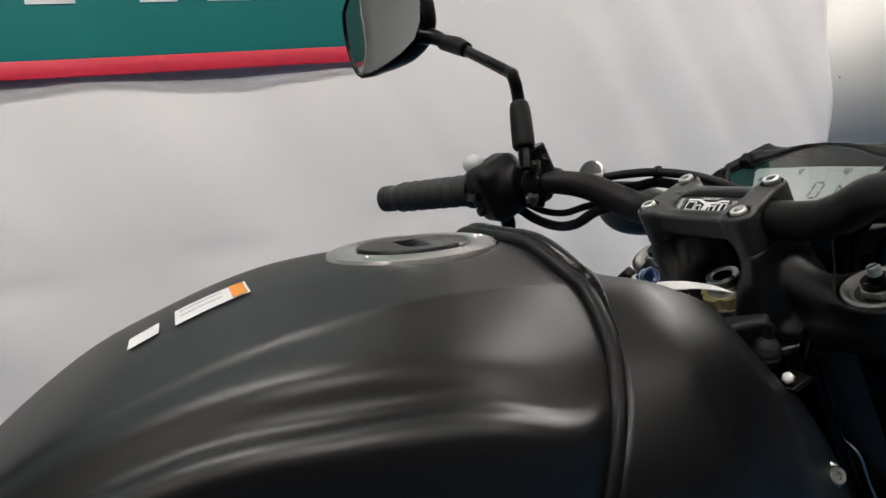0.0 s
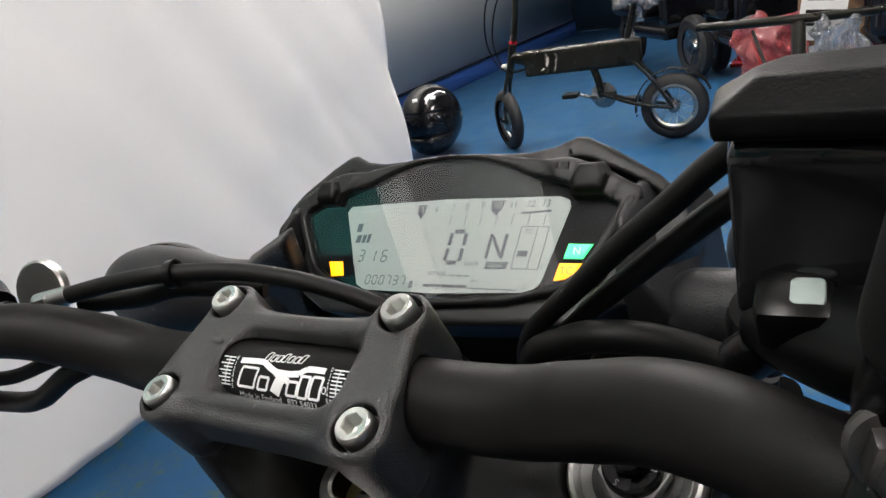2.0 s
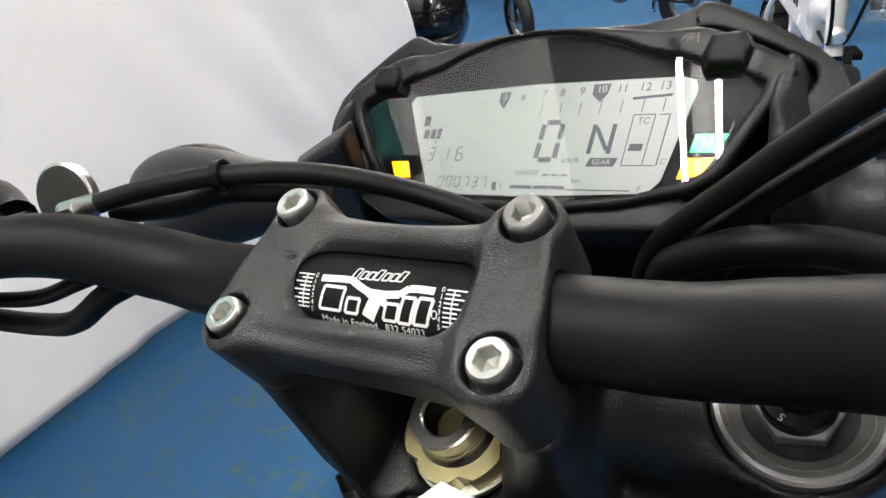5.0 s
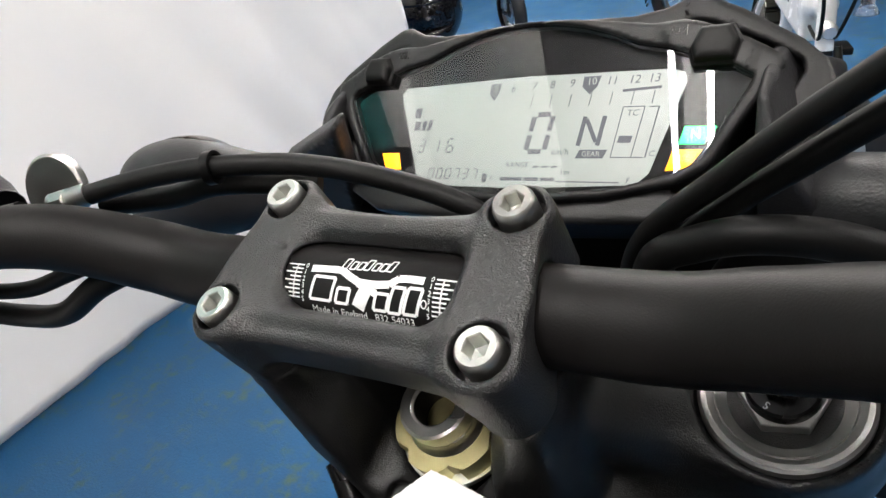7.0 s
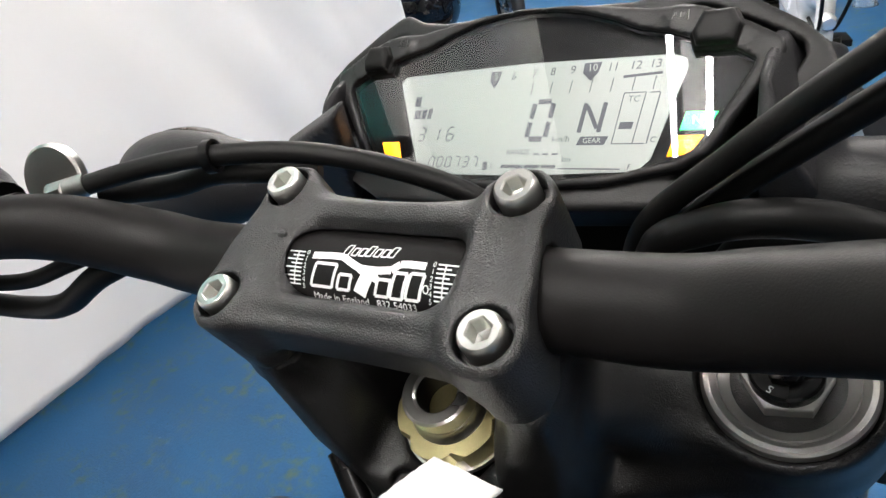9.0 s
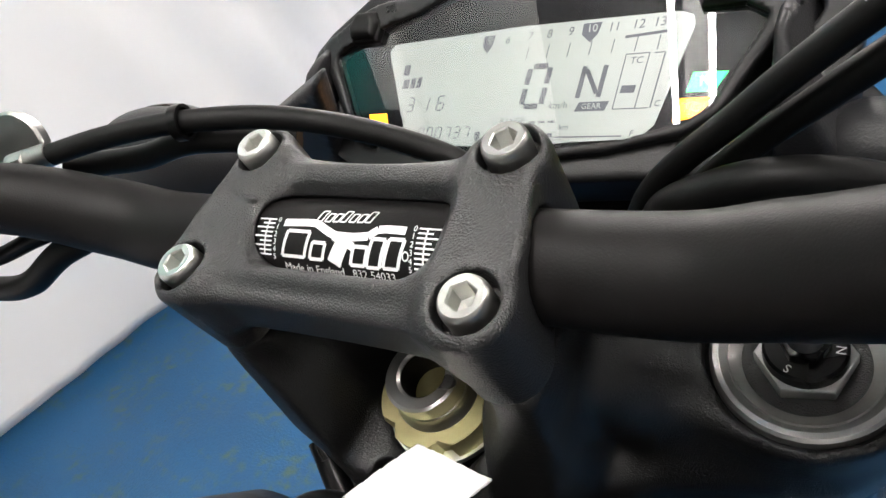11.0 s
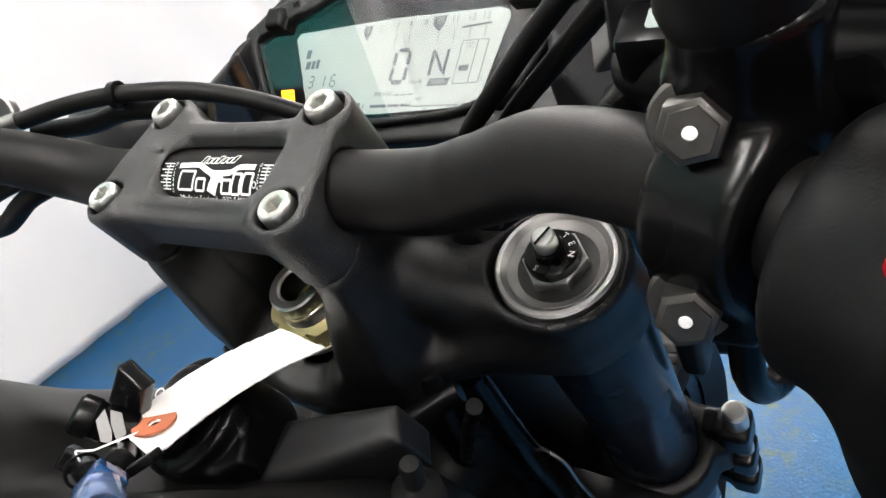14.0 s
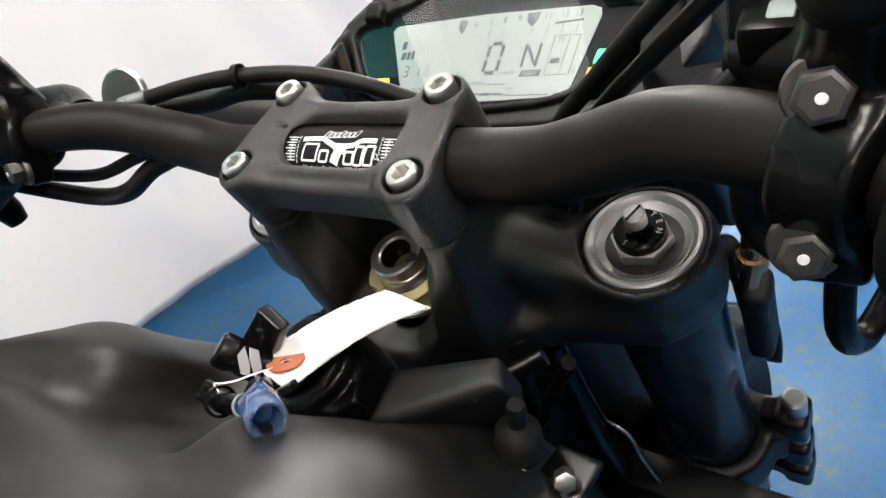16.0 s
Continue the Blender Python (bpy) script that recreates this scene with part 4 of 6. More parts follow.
ink(letters("km", 0.0032), 21.8, -17.2, name="unit")
strokes([bar_q(-7.0, -20.2, 3.0, -20.2, 1.5), bar_q(3.8, -20.2, 10.6, -20.2, 1.5), bar_q(11.4, -20.2, 17.6, -20.2, 1.5), bar_q(18.4, -21.0, 44, -21.0, 0.5)], name="fuel_bars")
ink(letters("E", 0.0030), -11.2, -20.2, name="mark")
strokes([[(-15.6, -21.8), (-15.6, -18.2), (-13.4, -18.2), (-13.4, -21.8)]], name="pump_mark")
ink(letters("F", 0.0032), 47.4, -20.2, name="mark")


def lens(*corners):
    return prism([(x * mm, y * mm) for x, y in corners], 0.0002, 0.0009, 0.0004)


pp("warning_lamp", lens((-67.2, -17.2), (-59.0, -16.4), (-61.4, -8.9), (-70.8, -9.0)), amber_glow, dash, "lit amber warning lamp")
pp("neutral_lamp", lens((64.6, -5.8), (73.6, -5.8), (77.6, 0.8), (66.4, 1.0)), green_glow, dash, "lit green neutral lamp")
pp("traction_lamp", lens((60.9, -16.0), (69.0, -14.8), (73.3, -7.9), (63.0, -8.0)), amber_glow, dash, "lit amber traction lamp")
me = letters("TC", 0.0048)
me.transform(pose(0.0666, -0.0116, 0.0010))
pp("lamp_word", me, brown_card, dash)
me = letters("N", 0.0048)
me.transform(pose(0.0706, -0.0024, 0.0010))
pp("lamp_word", me, banner_white, dash)


def push_button(x, y, wd, ht):
    outline = [(x - wd / 2, y - ht * 0.1), (x - wd * 0.30, y + ht / 2), (x + wd * 0.32, y + ht / 2), (x + wd / 2, y + ht * 0.05), (x + wd * 0.40, y - ht / 2), (x - wd * 0.40, y - ht / 2)]
    return solid(lambda p: smin(f_prism(p, outline, 0.0, 0.0125, 0.0028), f_prism(p, [(x + (a - x) * 1.16, y + (b - y) * 1.2) for a, b in outline], 0.0, 0.0088, 0.001), 0.0006), (x - wd, y - ht, -0.001), (x + wd, y + ht, 0.015), 0.0009)


pp("button", push_button(0.0757, 0.0287, 0.0165, 0.0128), rubber, dash, "black rubber push button")
pp("button", push_button(-0.0737, 0.0287, 0.0150, 0.0115), rubber, dash, "black rubber push button")
for word, x, y in (("ADJ", 0.0625, 0.0352), ("SEL", -0.0605, 0.0352)):
    me = letters(word, 0.0042, 0.0003)
    me.transform(pose(x, y, 0.0087))
    pp("moulded_word", me, plastic_smooth, dash)

# ---- tank, covers, seat and running gear, in the body frame ----
def bp(name, me, mat, parent=None, label="", angle=40):
    return part(name, me, mat, parent or bike, label, MB, angle)


def rib(y, *xz):
    return [(x, y, z) for x, z in xz]


tank_ribs = [
    [(0, -0.195, 1.033), (0.05, -0.192, 1.031), (0.086, -0.187, 1.016), (0.098, -0.184, 1.008), (0.125, -0.190, 0.990), (0.142, -0.198, 0.970), (0.157, -0.210, 0.950), (0.166, -0.228, 0.910), (0.152, -0.250, 0.835)],
    [(0, -0.230, 1.0340), (0.05, -0.229, 1.032), (0.093, -0.226, 1.021), (0.105, -0.225, 1.0150), (0.140, -0.228, 0.988), (0.155, -0.232, 0.969), (0.171, -0.240, 0.957), (0.175, -0.256, 0.905), (0.150, -0.275, 0.835)],
    rib(-0.285, (0, 1.0355), (0.05, 1.034), (0.099, 1.0255), (0.112, 1.021), (0.146, 1.003), (0.158, 0.986), (0.178, 0.976), (0.174, 0.900), (0.140, 0.835)),
    rib(-0.345, (0, 1.0325), (0.05, 1.031), (0.099, 1.022), (0.112, 1.017), (0.142, 1.009), (0.152, 0.992), (0.172, 0.981), (0.162, 0.900), (0.128, 0.832)),
    rib(-0.405, (0, 1.018), (0.048, 1.016), (0.094, 1.0085), (0.106, 1.005), (0.126, 1.001), (0.138, 0.987), (0.158, 0.978), (0.146, 0.890), (0.116, 0.828)),
    rib(-0.470, (0, 0.989), (0.044, 0.988), (0.082, 0.985), (0.094, 0.981), (0.108, 0.976), (0.120, 0.965), (0.136, 0.952), (0.124, 0.875), (0.104, 0.822)),
    rib(-0.540, (0, 0.940), (0.038, 0.939), (0.066, 0.935), (0.076, 0.931), (0.088, 0.926), (0.098, 0.916), (0.110, 0.902), (0.104, 0.85), (0.092, 0.812)),
    rib(-0.605, (0, 0.868), (0.032, 0.866), (0.050, 0.860), (0.056, 0.857), (0.068, 0.850), (0.074, 0.845), (0.080, 0.835), (0.086, 0.820), (0.088, 0.800)),
]
tank = bp("fuel_tank", mirrored(skin(tank_ribs, 5, 6)), tank_paint, label="matt black fuel tank with creased shoulders", angle=60)
thicken(tank, 0.003)

# filler cap
CAP = MB.inverted() @ pose(-0.002, -0.252, 1.0325, -1.5, -2.5, 0)
cap_ring = lathe([(0.0, 0.0018), (0.0385, 0.0018), (0.0400, 0.0040), (0.0440, 0.0052), (0.0530, 0.0050), (0.0570, 0.0036), (0.0580, 0.0005), (0.0580, -0.012)], 72, CAP)
cap = bp("filler_cap", cap_ring, alu, tank, "silver filler cap ring with black flap")
bp("flap", solid(lambda p: smax(f_cyl(p, (0, 0, 0.0), (0, 0, 0.0062), 0.0375, 0.0015), -f_box(p, (0.004, -0.002, 0.0075), (0.017, 0.0075, 0.0045), 0.002), 0.001), (-0.04, -0.04, -0.002), (0.04, 0.04, 0.009), 0.0014), plastic_smooth, tank, "black lockable flap").matrix_basis = MB.inverted() @ MB @ CAP
for k in range(5):
    a = radians(72 * k + 20)
    bp("screw", lathe([(0, 0.0046), (0.0014, 0.0046), (0.0016, 0.0058), (0.0028, 0.0057), (0.0034, 0.0050), (0.0034, 0.0040)], 20, CAP @ pose(0.0485 * math.cos(a), 0.0485 * math.sin(a), 0)), steel, tank, "bright socket screw")


tank_tree = BVHTree.FromPolygons([v.co for v in tank.data.vertices], [p.vertices for p in tank.data.polygons])


def on_tank(x, y):
    """Height of the tank's top sheet."""
    return tank_tree.ray_cast(Vector((x, y, 2.0)), Vector((0, 0, -1)))[0].z


sticker_white = material("white_sticker", (0.78, 0.78, 0.77), 0.35, spread=0.03)
sticker_orange = material("orange_sticker_print", (0.75, 0.26, 0.02), 0.35, spread=0.05)


def sticker(x0, x1, y0, y1, mat, name, lift, label=""):
    bm = bmesh.new()
    n, k = 10, 4
    vs = [[bm.verts.new((x0 + (x1 - x0) * j / k, y0 + (y1 - y0) * i / n, on_tank(x0 + (x1 - x0) * j / k, y0 + (y1 - y0) * i / n) + lift)) for j in range(k + 1)] for i in range(n + 1)]
    for i in range(n):
        for j in range(k):
            bm.faces.new((vs[i][j], vs[i][j + 1], vs[i + 1][j + 1], vs[i + 1][j]))
    return bp(name, bm, mat, tank, label)


sticker(-0.002, 0.034, -0.404, -0.362, sticker_white, "sticker", 0.0012, "white and orange warning sticker")
sticker(-0.001, 0.033, -0.372, -0.3635, sticker_orange, "sticker_band", 0.0016)
for k in range(5):
    sticker(0.000 + 0.006 * k, 0.0022 + 0.006 * k, -0.401, -0.377, grey_ink, "print_bar", 0.0016) if k % 2 else None
sticker(0.006, 0.030, -0.430, -0.413, sticker_white, "sticker", 0.0012, "small white sticker")

# front cover with the ignition pocket, flowing down into the side shrouds
cover_ribs = [
    [(0, -0.190, 1.025), (0.034, -0.190, 1.025), (0.060, -0.187, 1.020), (0.088, -0.183, 1.010), (0.104, -0.182, 1.001), (0.130, -0.188, 0.982), (0.150, -0.200, 0.956), (0.164, -0.224, 0.915), (0.160, -0.240, 0.865)],
    rib(-0.160, (0, 1.0165), (0.030, 1.016), (0.058, 1.0125), (0.085, 1.0092), (0.108, 1.002), (0.138, 0.982), (0.160, 0.953), (0.172, 0.912), (0.167, 0.852)),
    rib(-0.142, (0, 1.0080), (0.028, 1.0072), (0.054, 1.0045), (0.083, 1.0066), (0.107, 1.001), (0.137, 0.980), (0.159, 0.949), (0.172, 0.907), (0.167, 0.848)),
    rib(-0.130, (0, 0.991), (0.026, 0.992), (0.046, 0.9965), (0.080, 1.0032), (0.104, 0.997), (0.135, 0.977), (0.158, 0.944), (0.170, 0.902), (0.166, 0.842)),
    rib(-0.107, (0, 0.965), (0.029, 0.967), (0.042, 0.9915), (0.076, 0.994), (0.100, 0.988), (0.130, 0.970), (0.153, 0.934), (0.167, 0.887), (0.164, 0.826)),
    rib(-0.085, (0, 0.950), (0.031, 0.952), (0.045, 0.971), (0.074, 0.980), (0.097, 0.977), (0.125, 0.953), (0.149, 0.922), (0.163, 0.874), (0.161, 0.815)),
    rib(-0.060, (0, 0.938), (0.030, 0.940), (0.050, 0.946), (0.074, 0.952), (0.094, 0.948), (0.118, 0.932), (0.141, 0.895), (0.155, 0.850), (0.153, 0.795)),
    rib(-0.015, (0, 0.905), (0.026, 0.907), (0.050, 0.912), (0.074, 0.912), (0.092, 0.904), (0.112, 0.884), (0.130, 0.855), (0.142, 0.815), (0.140, 0.765)),
]
cover = bp("tank_cover", mirrored(skin(cover_ribs, 5, 6)), tank_paint, label="matt black front tank cover round the ignition", angle=60)
thicken(cover, 0.003)
# dark gasket that follows the joint between tank and cover
seam = [(x, y + 0.001, z + 0.001) for x, y, z in tank_ribs[0]]
bp("joint_strip", sweep([(-x, y, z) for x, y, z in reversed(seam[1:])] + seam, 0.0050, 10, 5), rubber, cover, "black joint strip")
lip = [(x, y + 0.007, z + 0.001 - 0.004 * (i == 4)) for i, (x, y, z) in enumerate(seam[:5])]
lip_r = [0.0055, 0.0055, 0.0052, 0.0040, 0.0010]
bp("raised_lip", sweep([(-x, y, z) for x, y, z in reversed(lip[1:])] + lip, lip_r[:0:-1] + lip_r, 12, 5), plastic_smooth, cover, "black raised lip")

# side shroud pieces lower down
for s in (-1, 1):
    bp("shroud", solid(lambda p: smin(np.linalg.norm((p - np.array([s * 0.120, -0.085, 0.76])) / np.array([0.030, 0.10, 0.11]), axis=-1) * 0.03 - 0.03, f_cone_rod(p, (s * 0.12, -0.14, 0.80), (s * 0.11, 0.0, 0.70), 0.022, 0.014), 0.02),
                       (s * 0.120 - 0.06, -0.21, 0.62), (s * 0.120 + 0.06, 0.06, 0.90), 0.006), plastic_black, label="matt black side shroud")

# frame, engine, radiator: dark masses below
sp("head_tube", lathe([(0.0, -0.122), (0.030, -0.122), (0.036, -0.130), (0.036, -0.280), (0.030, -0.286), (0, -0.286)], 32, pose(0, -0.0165, 0)), plastic_black, label="black steering head")
for s in (-1, 1):
    bp("frame_spar", sweep([(s * 0.03, -0.015, 0.86), (s * 0.09, -0.12, 0.83), (s * 0.125, -0.32, 0.78), (s * 0.115, -0.55, 0.70), (s * 0.10, -0.68, 0.52)], [0.03, 0.032, 0.034, 0.034, 0.04], 12), plastic_black, label="black aluminium frame spar")
    bp("mount_bolt", lathe([(0, 0.002), (0.0025, 0.002), (0.003, 0.004), (0.005, 0.004), (0.0062, 0.002), (0.0062, -0.003), (0.0085, -0.004), (0.0085, -0.006)], 24, toward((s * 0.138, -0.035, 0.868), (s * 1, -0.3, 0.5))), steel, label="bright frame bolt")
sp("head_cover", solid(lambda p: smin(f_box(p, (0, 0.012, -0.225), (0.060, 0.044, 0.098), 0.02), f_box(p, (0, -0.045, -0.235), (0.055, 0.03, 0.07), 0.02), 0.02), (-0.09, -0.09, -0.34), (0.09, 0.06, -0.12), 0.005), rubber, label="black rubber cover round the steering head")
bp("airbox", block(-0.085, 0.085, -0.50, -0.05, 0.70, 0.90, 0.03, 3), plastic_black)
bp("inner_cover", block(-0.072, 0.072, -0.12, 0.055, 0.55, 0.835, 0.02, 3), plastic_black)
bp("radiator", block(-0.17, 0.17, 0.07, 0.105, 0.42, 0.78, 0.012), plastic_black)
engine = bp("engine", solid(lambda p: smin(f_box(p, (0, -0.30, 0.42), (0.17, 0.22, 0.16), 0.04), f_box(p, (0, -0.16, 0.60), (0.16, 0.14, 0.14), 0.03), 0.05), (-0.22, -0.56, 0.22), (0.22, 0.02, 0.78), 0.018), plastic_black, label="black engine block")
bp("seat", solid(lambda p: smin(f_box(p, (0, -0.74, 0.80), (0.12, 0.15, 0.045), 0.04), f_box(p, (0, -1.0, 0.87), (0.09, 0.15, 0.05), 0.04), 0.06), (-0.16, -0.93, 0.72), (0.16, -0.60, 0.95), 0.014), rubber, label="black seat")
bp("tail", solid(lambda p: f_cone_rod(p, (0, -0.86, 0.82), (0, -1.22, 0.92), 0.085, 0.045), (-0.12, -1.32, 0.70), (0.12, -0.74, 1.02), 0.014), tank_paint, label="matt black tail unit")
bp("swingarm", merge(sweep([(0.09, -0.52, 0.42), (0.11, -0.80, 0.38), (0.115, -1.10, 0.31)], 0.03, 12), sweep([(-0.09, -0.52, 0.42), (-0.11, -0.80, 0.38), (-0.115, -1.10, 0.31)], 0.03, 12)), plastic_black)
bp("side_stand", sweep([(-0.12, -0.42, 0.34), (-0.21, -0.34, 0.10), (-0.235, -0.32, 0.008)], 0.012, 10), plastic_black)


def wheel(name, m, r, tyre_r, label):
    tyre = part(name, lathe([(r - tyre_r * 1.25, -tyre_r * 0.55)] + [(r - tyre_r * 0.9 + tyre_r * 0.9 * math.cos(a), tyre_r * math.sin(a)) for a in (radians(-75 + 15 * k) for k in range(11))] + [(r - tyre_r * 1.25, tyre_r * 0.55)], 64, m), rubber, bike, label)
    part("rim", lathe([(r - tyre_r * 1.2, -tyre_r * 0.5), (r - tyre_r * 1.5, -tyre_r * 0.3), (r - tyre_r * 1.5, tyre_r * 0.3), (r - tyre_r * 1.2, tyre_r * 0.5)], 64, m), plastic_smooth, tyre)
    part("hub", lathe([(0, -0.04), (0.035, -0.04), (0.04, 0), (0.035, 0.04), (0, 0.04)], 24, m), plastic_smooth, tyre)
    for k in range(6):
        a = radians(60 * k)
        part("spoke", sweep([m @ Vector((0.03 * math.cos(a), 0.03 * math.sin(a), 0)), m @ Vector(((r - tyre_r * 1.5) * math.cos(a), (r - tyre_r * 1.5) * math.sin(a), 0))], 0.011, 8, smooth_path=False), plastic_smooth, tyre)


ax = MS @ Vector((0, 0.030, -0.82))
wheel("front_wheel", Matrix.Translation((ax.x, ax.y, 0.300)) @ MS.to_3x3().to_4x4() @ pose(0, 0, 0, 0, 90, 0), 0.300, 0.058, "black front wheel")
wheel("rear_wheel", Matrix.Translation((0.04, -1.10, 0.316)) @ pose(0, 0, 0, 0, 87, 0), 0.316, 0.09, "black rear wheel")
sp("front_mudguard", solid(lambda p: smax(np.abs(np.hypot(p[..., 1] - 0.03, p[..., 2] + 0.82) - 0.318) - 0.004, smax(np.abs(p[..., 0]) - 0.062, -(p[..., 2] + 0.80 + 0.25 * (p[..., 1])), 0.01), 0.004), (-0.08, -0.32, -1.0), (0.08, 0.38, -0.48), 0.008), plastic_black, label="black front mudguard")

# ---- controls ----
def placed(me, m):
    me.transform(m)
    return me


GA, GB = Vector((0.380, -0.126, 0.0545)), Vector((0.258, -0.066, 0.0358))
grip_mat = material("ribbed_black_grip_rubber", (0.012, 0.012, 0.012), 0.55, grain=0.0005, grain_size=0.004)


def along(s, k):
    v = GA + (GB - GA) * k
    return (s * v.x, v.y, v.z)


for s in (-1, 1):
    ks = [0.0, 0.01, 0.06, 0.10, 0.11, 0.16, 0.20, 0.30, 0.40, 0.50, 0.60, 0.70, 0.80, 0.90, 0.96, 0.965, 1.0]
    rs = [0.010, 0.0155, 0.0158, 0.0158, 0.0145, 0.0146, 0.0166, 0.0170, 0.0170, 0.0172, 0.0172, 0.0172, 0.0170, 0.0172, 0.0172, 0.0205, 0.0205]
    grip = sp("grip", sweep([along(s, k) for k in ks], rs, 28, 2, smooth_path=True), grip_mat, label="black ribbed rubber grip")
    for k in range(12):
        c = 0.24 + 0.058 * k
        a, b = Vector(along(s, c)), Vector(along(s, c + 0.012))
        d = (b - a).normalized()
        sp("rib", lathe([(0.0165, -0.0016), (0.0180, -0.0010), (0.0180, 0.0010), (0.0165, 0.0016)], 28, toward(a, d) @ pose(0, 0, 0, 12 * (-1) ** k, 0, 0)), grip_mat, grip)

# perches with mirror bosses

def perch_field(p, s):
    c = (s * 0.184, -0.0285, 0.0235)
    u = (0.89 * s, -0.43, 0.135)
    a = [c[i] - u[i] * 0.0055 for i in range(3)]
    b = [c[i] + u[i] * 0.0135 for i in range(3)]
    d = f_cyl(p, a, b, 0.0190, 0.003)
    w_ = p - np.array([s * 0.1845, -0.0325, 0.0263])
    w_ = np.stack([w_[..., 0], w_ @ np.array([0, 0.57, 0.82]), w_ @ np.array([0, -0.82, 0.57])], -1)
    d = smin(d, f_box(w_, (0, 0, 0), (0.0085, 0.025, 0.0065), 0.003), 0.003)
    base = (s * 0.187, -0.020, 0.030)
    top = (s * 0.1885, -0.018, 0.060)
    d = smin(d, f_cyl(p, base, top, 0.0118, 0.002), 0.005)
    return d


def hex_bolt(m, dot=True, parent=None):
    bm = merge(lathe([(0, 0.0), (0.0042, 0.0), (0.0044, -0.0006)], 6, m @ pose(0, 0, 0.0008)), prism(hexagon(0.0058, 0), -0.0068, 0.0004, 0.0010, m=m))
    merge(bm, lathe([(0.004, -0.0058), (0.0072, -0.0058), (0.0078, -0.0070), (0.0078, -0.0085), (0.0045, -0.0085)], 32, m))
    ob = sp("bolt", bm, black_steel, parent, "dark flanged bolt with a white paint dot", angle=25)
    if dot:
        sp("paint_dot", lathe([(0, 0.0013), (0.0010, 0.0012), (0.0013, 0.0006)], 16, m), white_ink, ob) if parent is None else sp("paint_dot", lathe([(0, 0.0013), (0.0010, 0.0012), (0.0013, 0.0006)], 16, m), white_ink, parent)


STEM = {1: ((0.1865, -0.019, 0.058), (0.195, -0.0095, 0.109), (0.2005, -0.006, 0.130)), -1: ((0.187, -0.028, 0.066), (0.2005, -0.004, 0.104), (0.2005, 0.002, 0.128))}
for s in (-1, 1):
    perch = sp("lever_perch", solid(lambda p: perch_field(p, s), (min(s * 0.155, s * 0.215), -0.065, -0.012), (max(s * 0.155, s * 0.215), 0.006, 0.075), 0.0016), plastic_smooth, label="black lever perch with mirror boss")
    for pos in ((0.182, -0.0345, 0.0475), (0.181, -0.0525, 0.0205)):
        hex_bolt(toward((s * pos[0], pos[1], pos[2]), (0.10 * s, -0.82, 0.57), 10), parent=perch)
    (bx, by, bz), (tx, ty, tz), (ex, ey, ez) = STEM[s]
    b, t_, e = Vector((s * bx, by, bz)), Vector((s * tx, ty, tz)), Vector((s * ex, ey, ez))
    mir = sp("mirror", sweep([b - (t_ - b) * 0.5, b, t_, e, e + Vector((s * 0.012, 0.003, 0.008)), Vector((s * 0.300, 0.012, 0.176))], [0.0065] * 4 + [0.0062, 0.0058], 20, 8), plastic_smooth, label="black mirror on a bent stem")
    sp("boot", sweep([b - (t_ - b) * 0.06, b, b + (t_ - b) * 0.10, b + (t_ - b) * 0.55, t_ - (t_ - b) * 0.16, t_ - (t_ - b) * 0.02, t_], [0.0095, 0.0112, 0.0116, 0.0112, 0.0105, 0.0088, 0.0068], 28, 4, smooth_path=True), rubber, mir, "black rubber boot")
    sp("sleeve", sweep([(s * 0.282, 0.0110, 0.169), (s * 0.300, 0.0122, 0.1765), (s * 0.322, 0.010, 0.186)], [0.0085, 0.0100, 0.0090], 20, 4), rubber, mir)
    sp("joint", sweep([(s * 0.316, 0.010, 0.184), (s * 0.330, 0.006, 0.196), (s * 0.340, -0.004, 0.205)], [0.0075, 0.0090, 0.012], 18, 4), plastic_smooth, mir)
    HEAD = [(-0.066, 0.010), (-0.060, 0.036), (-0.030, 0.056), (0.030, 0.058), (0.060, 0.044), (0.070, 0.012), (0.056, -0.022), (0.012, -0.044), (-0.034, -0.056), (-0.052, -0.050), (-0.062, -0.026)]
    hm = MS.inverted() @ Matrix.Translation(MS @ Vector((s * 0.389, -0.020, 0.232))) @ Vector((0.50 * -s, -0.864, -0.01)).to_track_quat("Z", "Y").to_matrix().to_4x4()
    shape = [(p_.x, p_.y) for p_ in catmull([(x if s < 0 else -x, y, 0) for x, y in (HEAD if s < 0 else HEAD[::-1])], 5, True)]
    sp("shell", (lambda me: (me.transform(hm), me)[1])(solid(lambda p: smax(smin(f_prism(p, shape[::3], -0.010, 0.004, 0.003), np.linalg.norm((p - np.array([0.012, 0.0, -0.006])) / np.array([0.060, 0.046, 0.026]), axis=-1) * 0.026 - 0.026, 0.012), -f_prism(p, [(x * 0.94, y * 0.93) for x, y in shape[::3]], 0.0015, 0.02), 0.0008), (-0.08, -0.066, -0.036), (0.084, 0.068, 0.008), 0.0022)), plastic_smooth, mir, "black mirror shell")
    bm = bmesh.new()
    rings = []
    for k in range(7):
        f_ = k / 6
        rings.append([bm.verts.new((x * 0.935 * f_, y * 0.925 * f_, 0.0032 - 0.0016 * f_ * f_)) for x, y in shape] if k else [bm.verts.new((0, 0, 0.0032))])
    for a, b2 in zip(rings, rings[1:]):
        for j in range(len(b2)):
            k2 = (j + 1) % len(b2)
            bm.faces.new((a[0], b2[j], b2[k2]) if len(a) == 1 else (a[j], b2[j], b2[k2], a[k2]))
    bm.transform(hm)
    sp("glass", bm, mirror_glass, mir, "slightly domed mirror glass", angle=180)

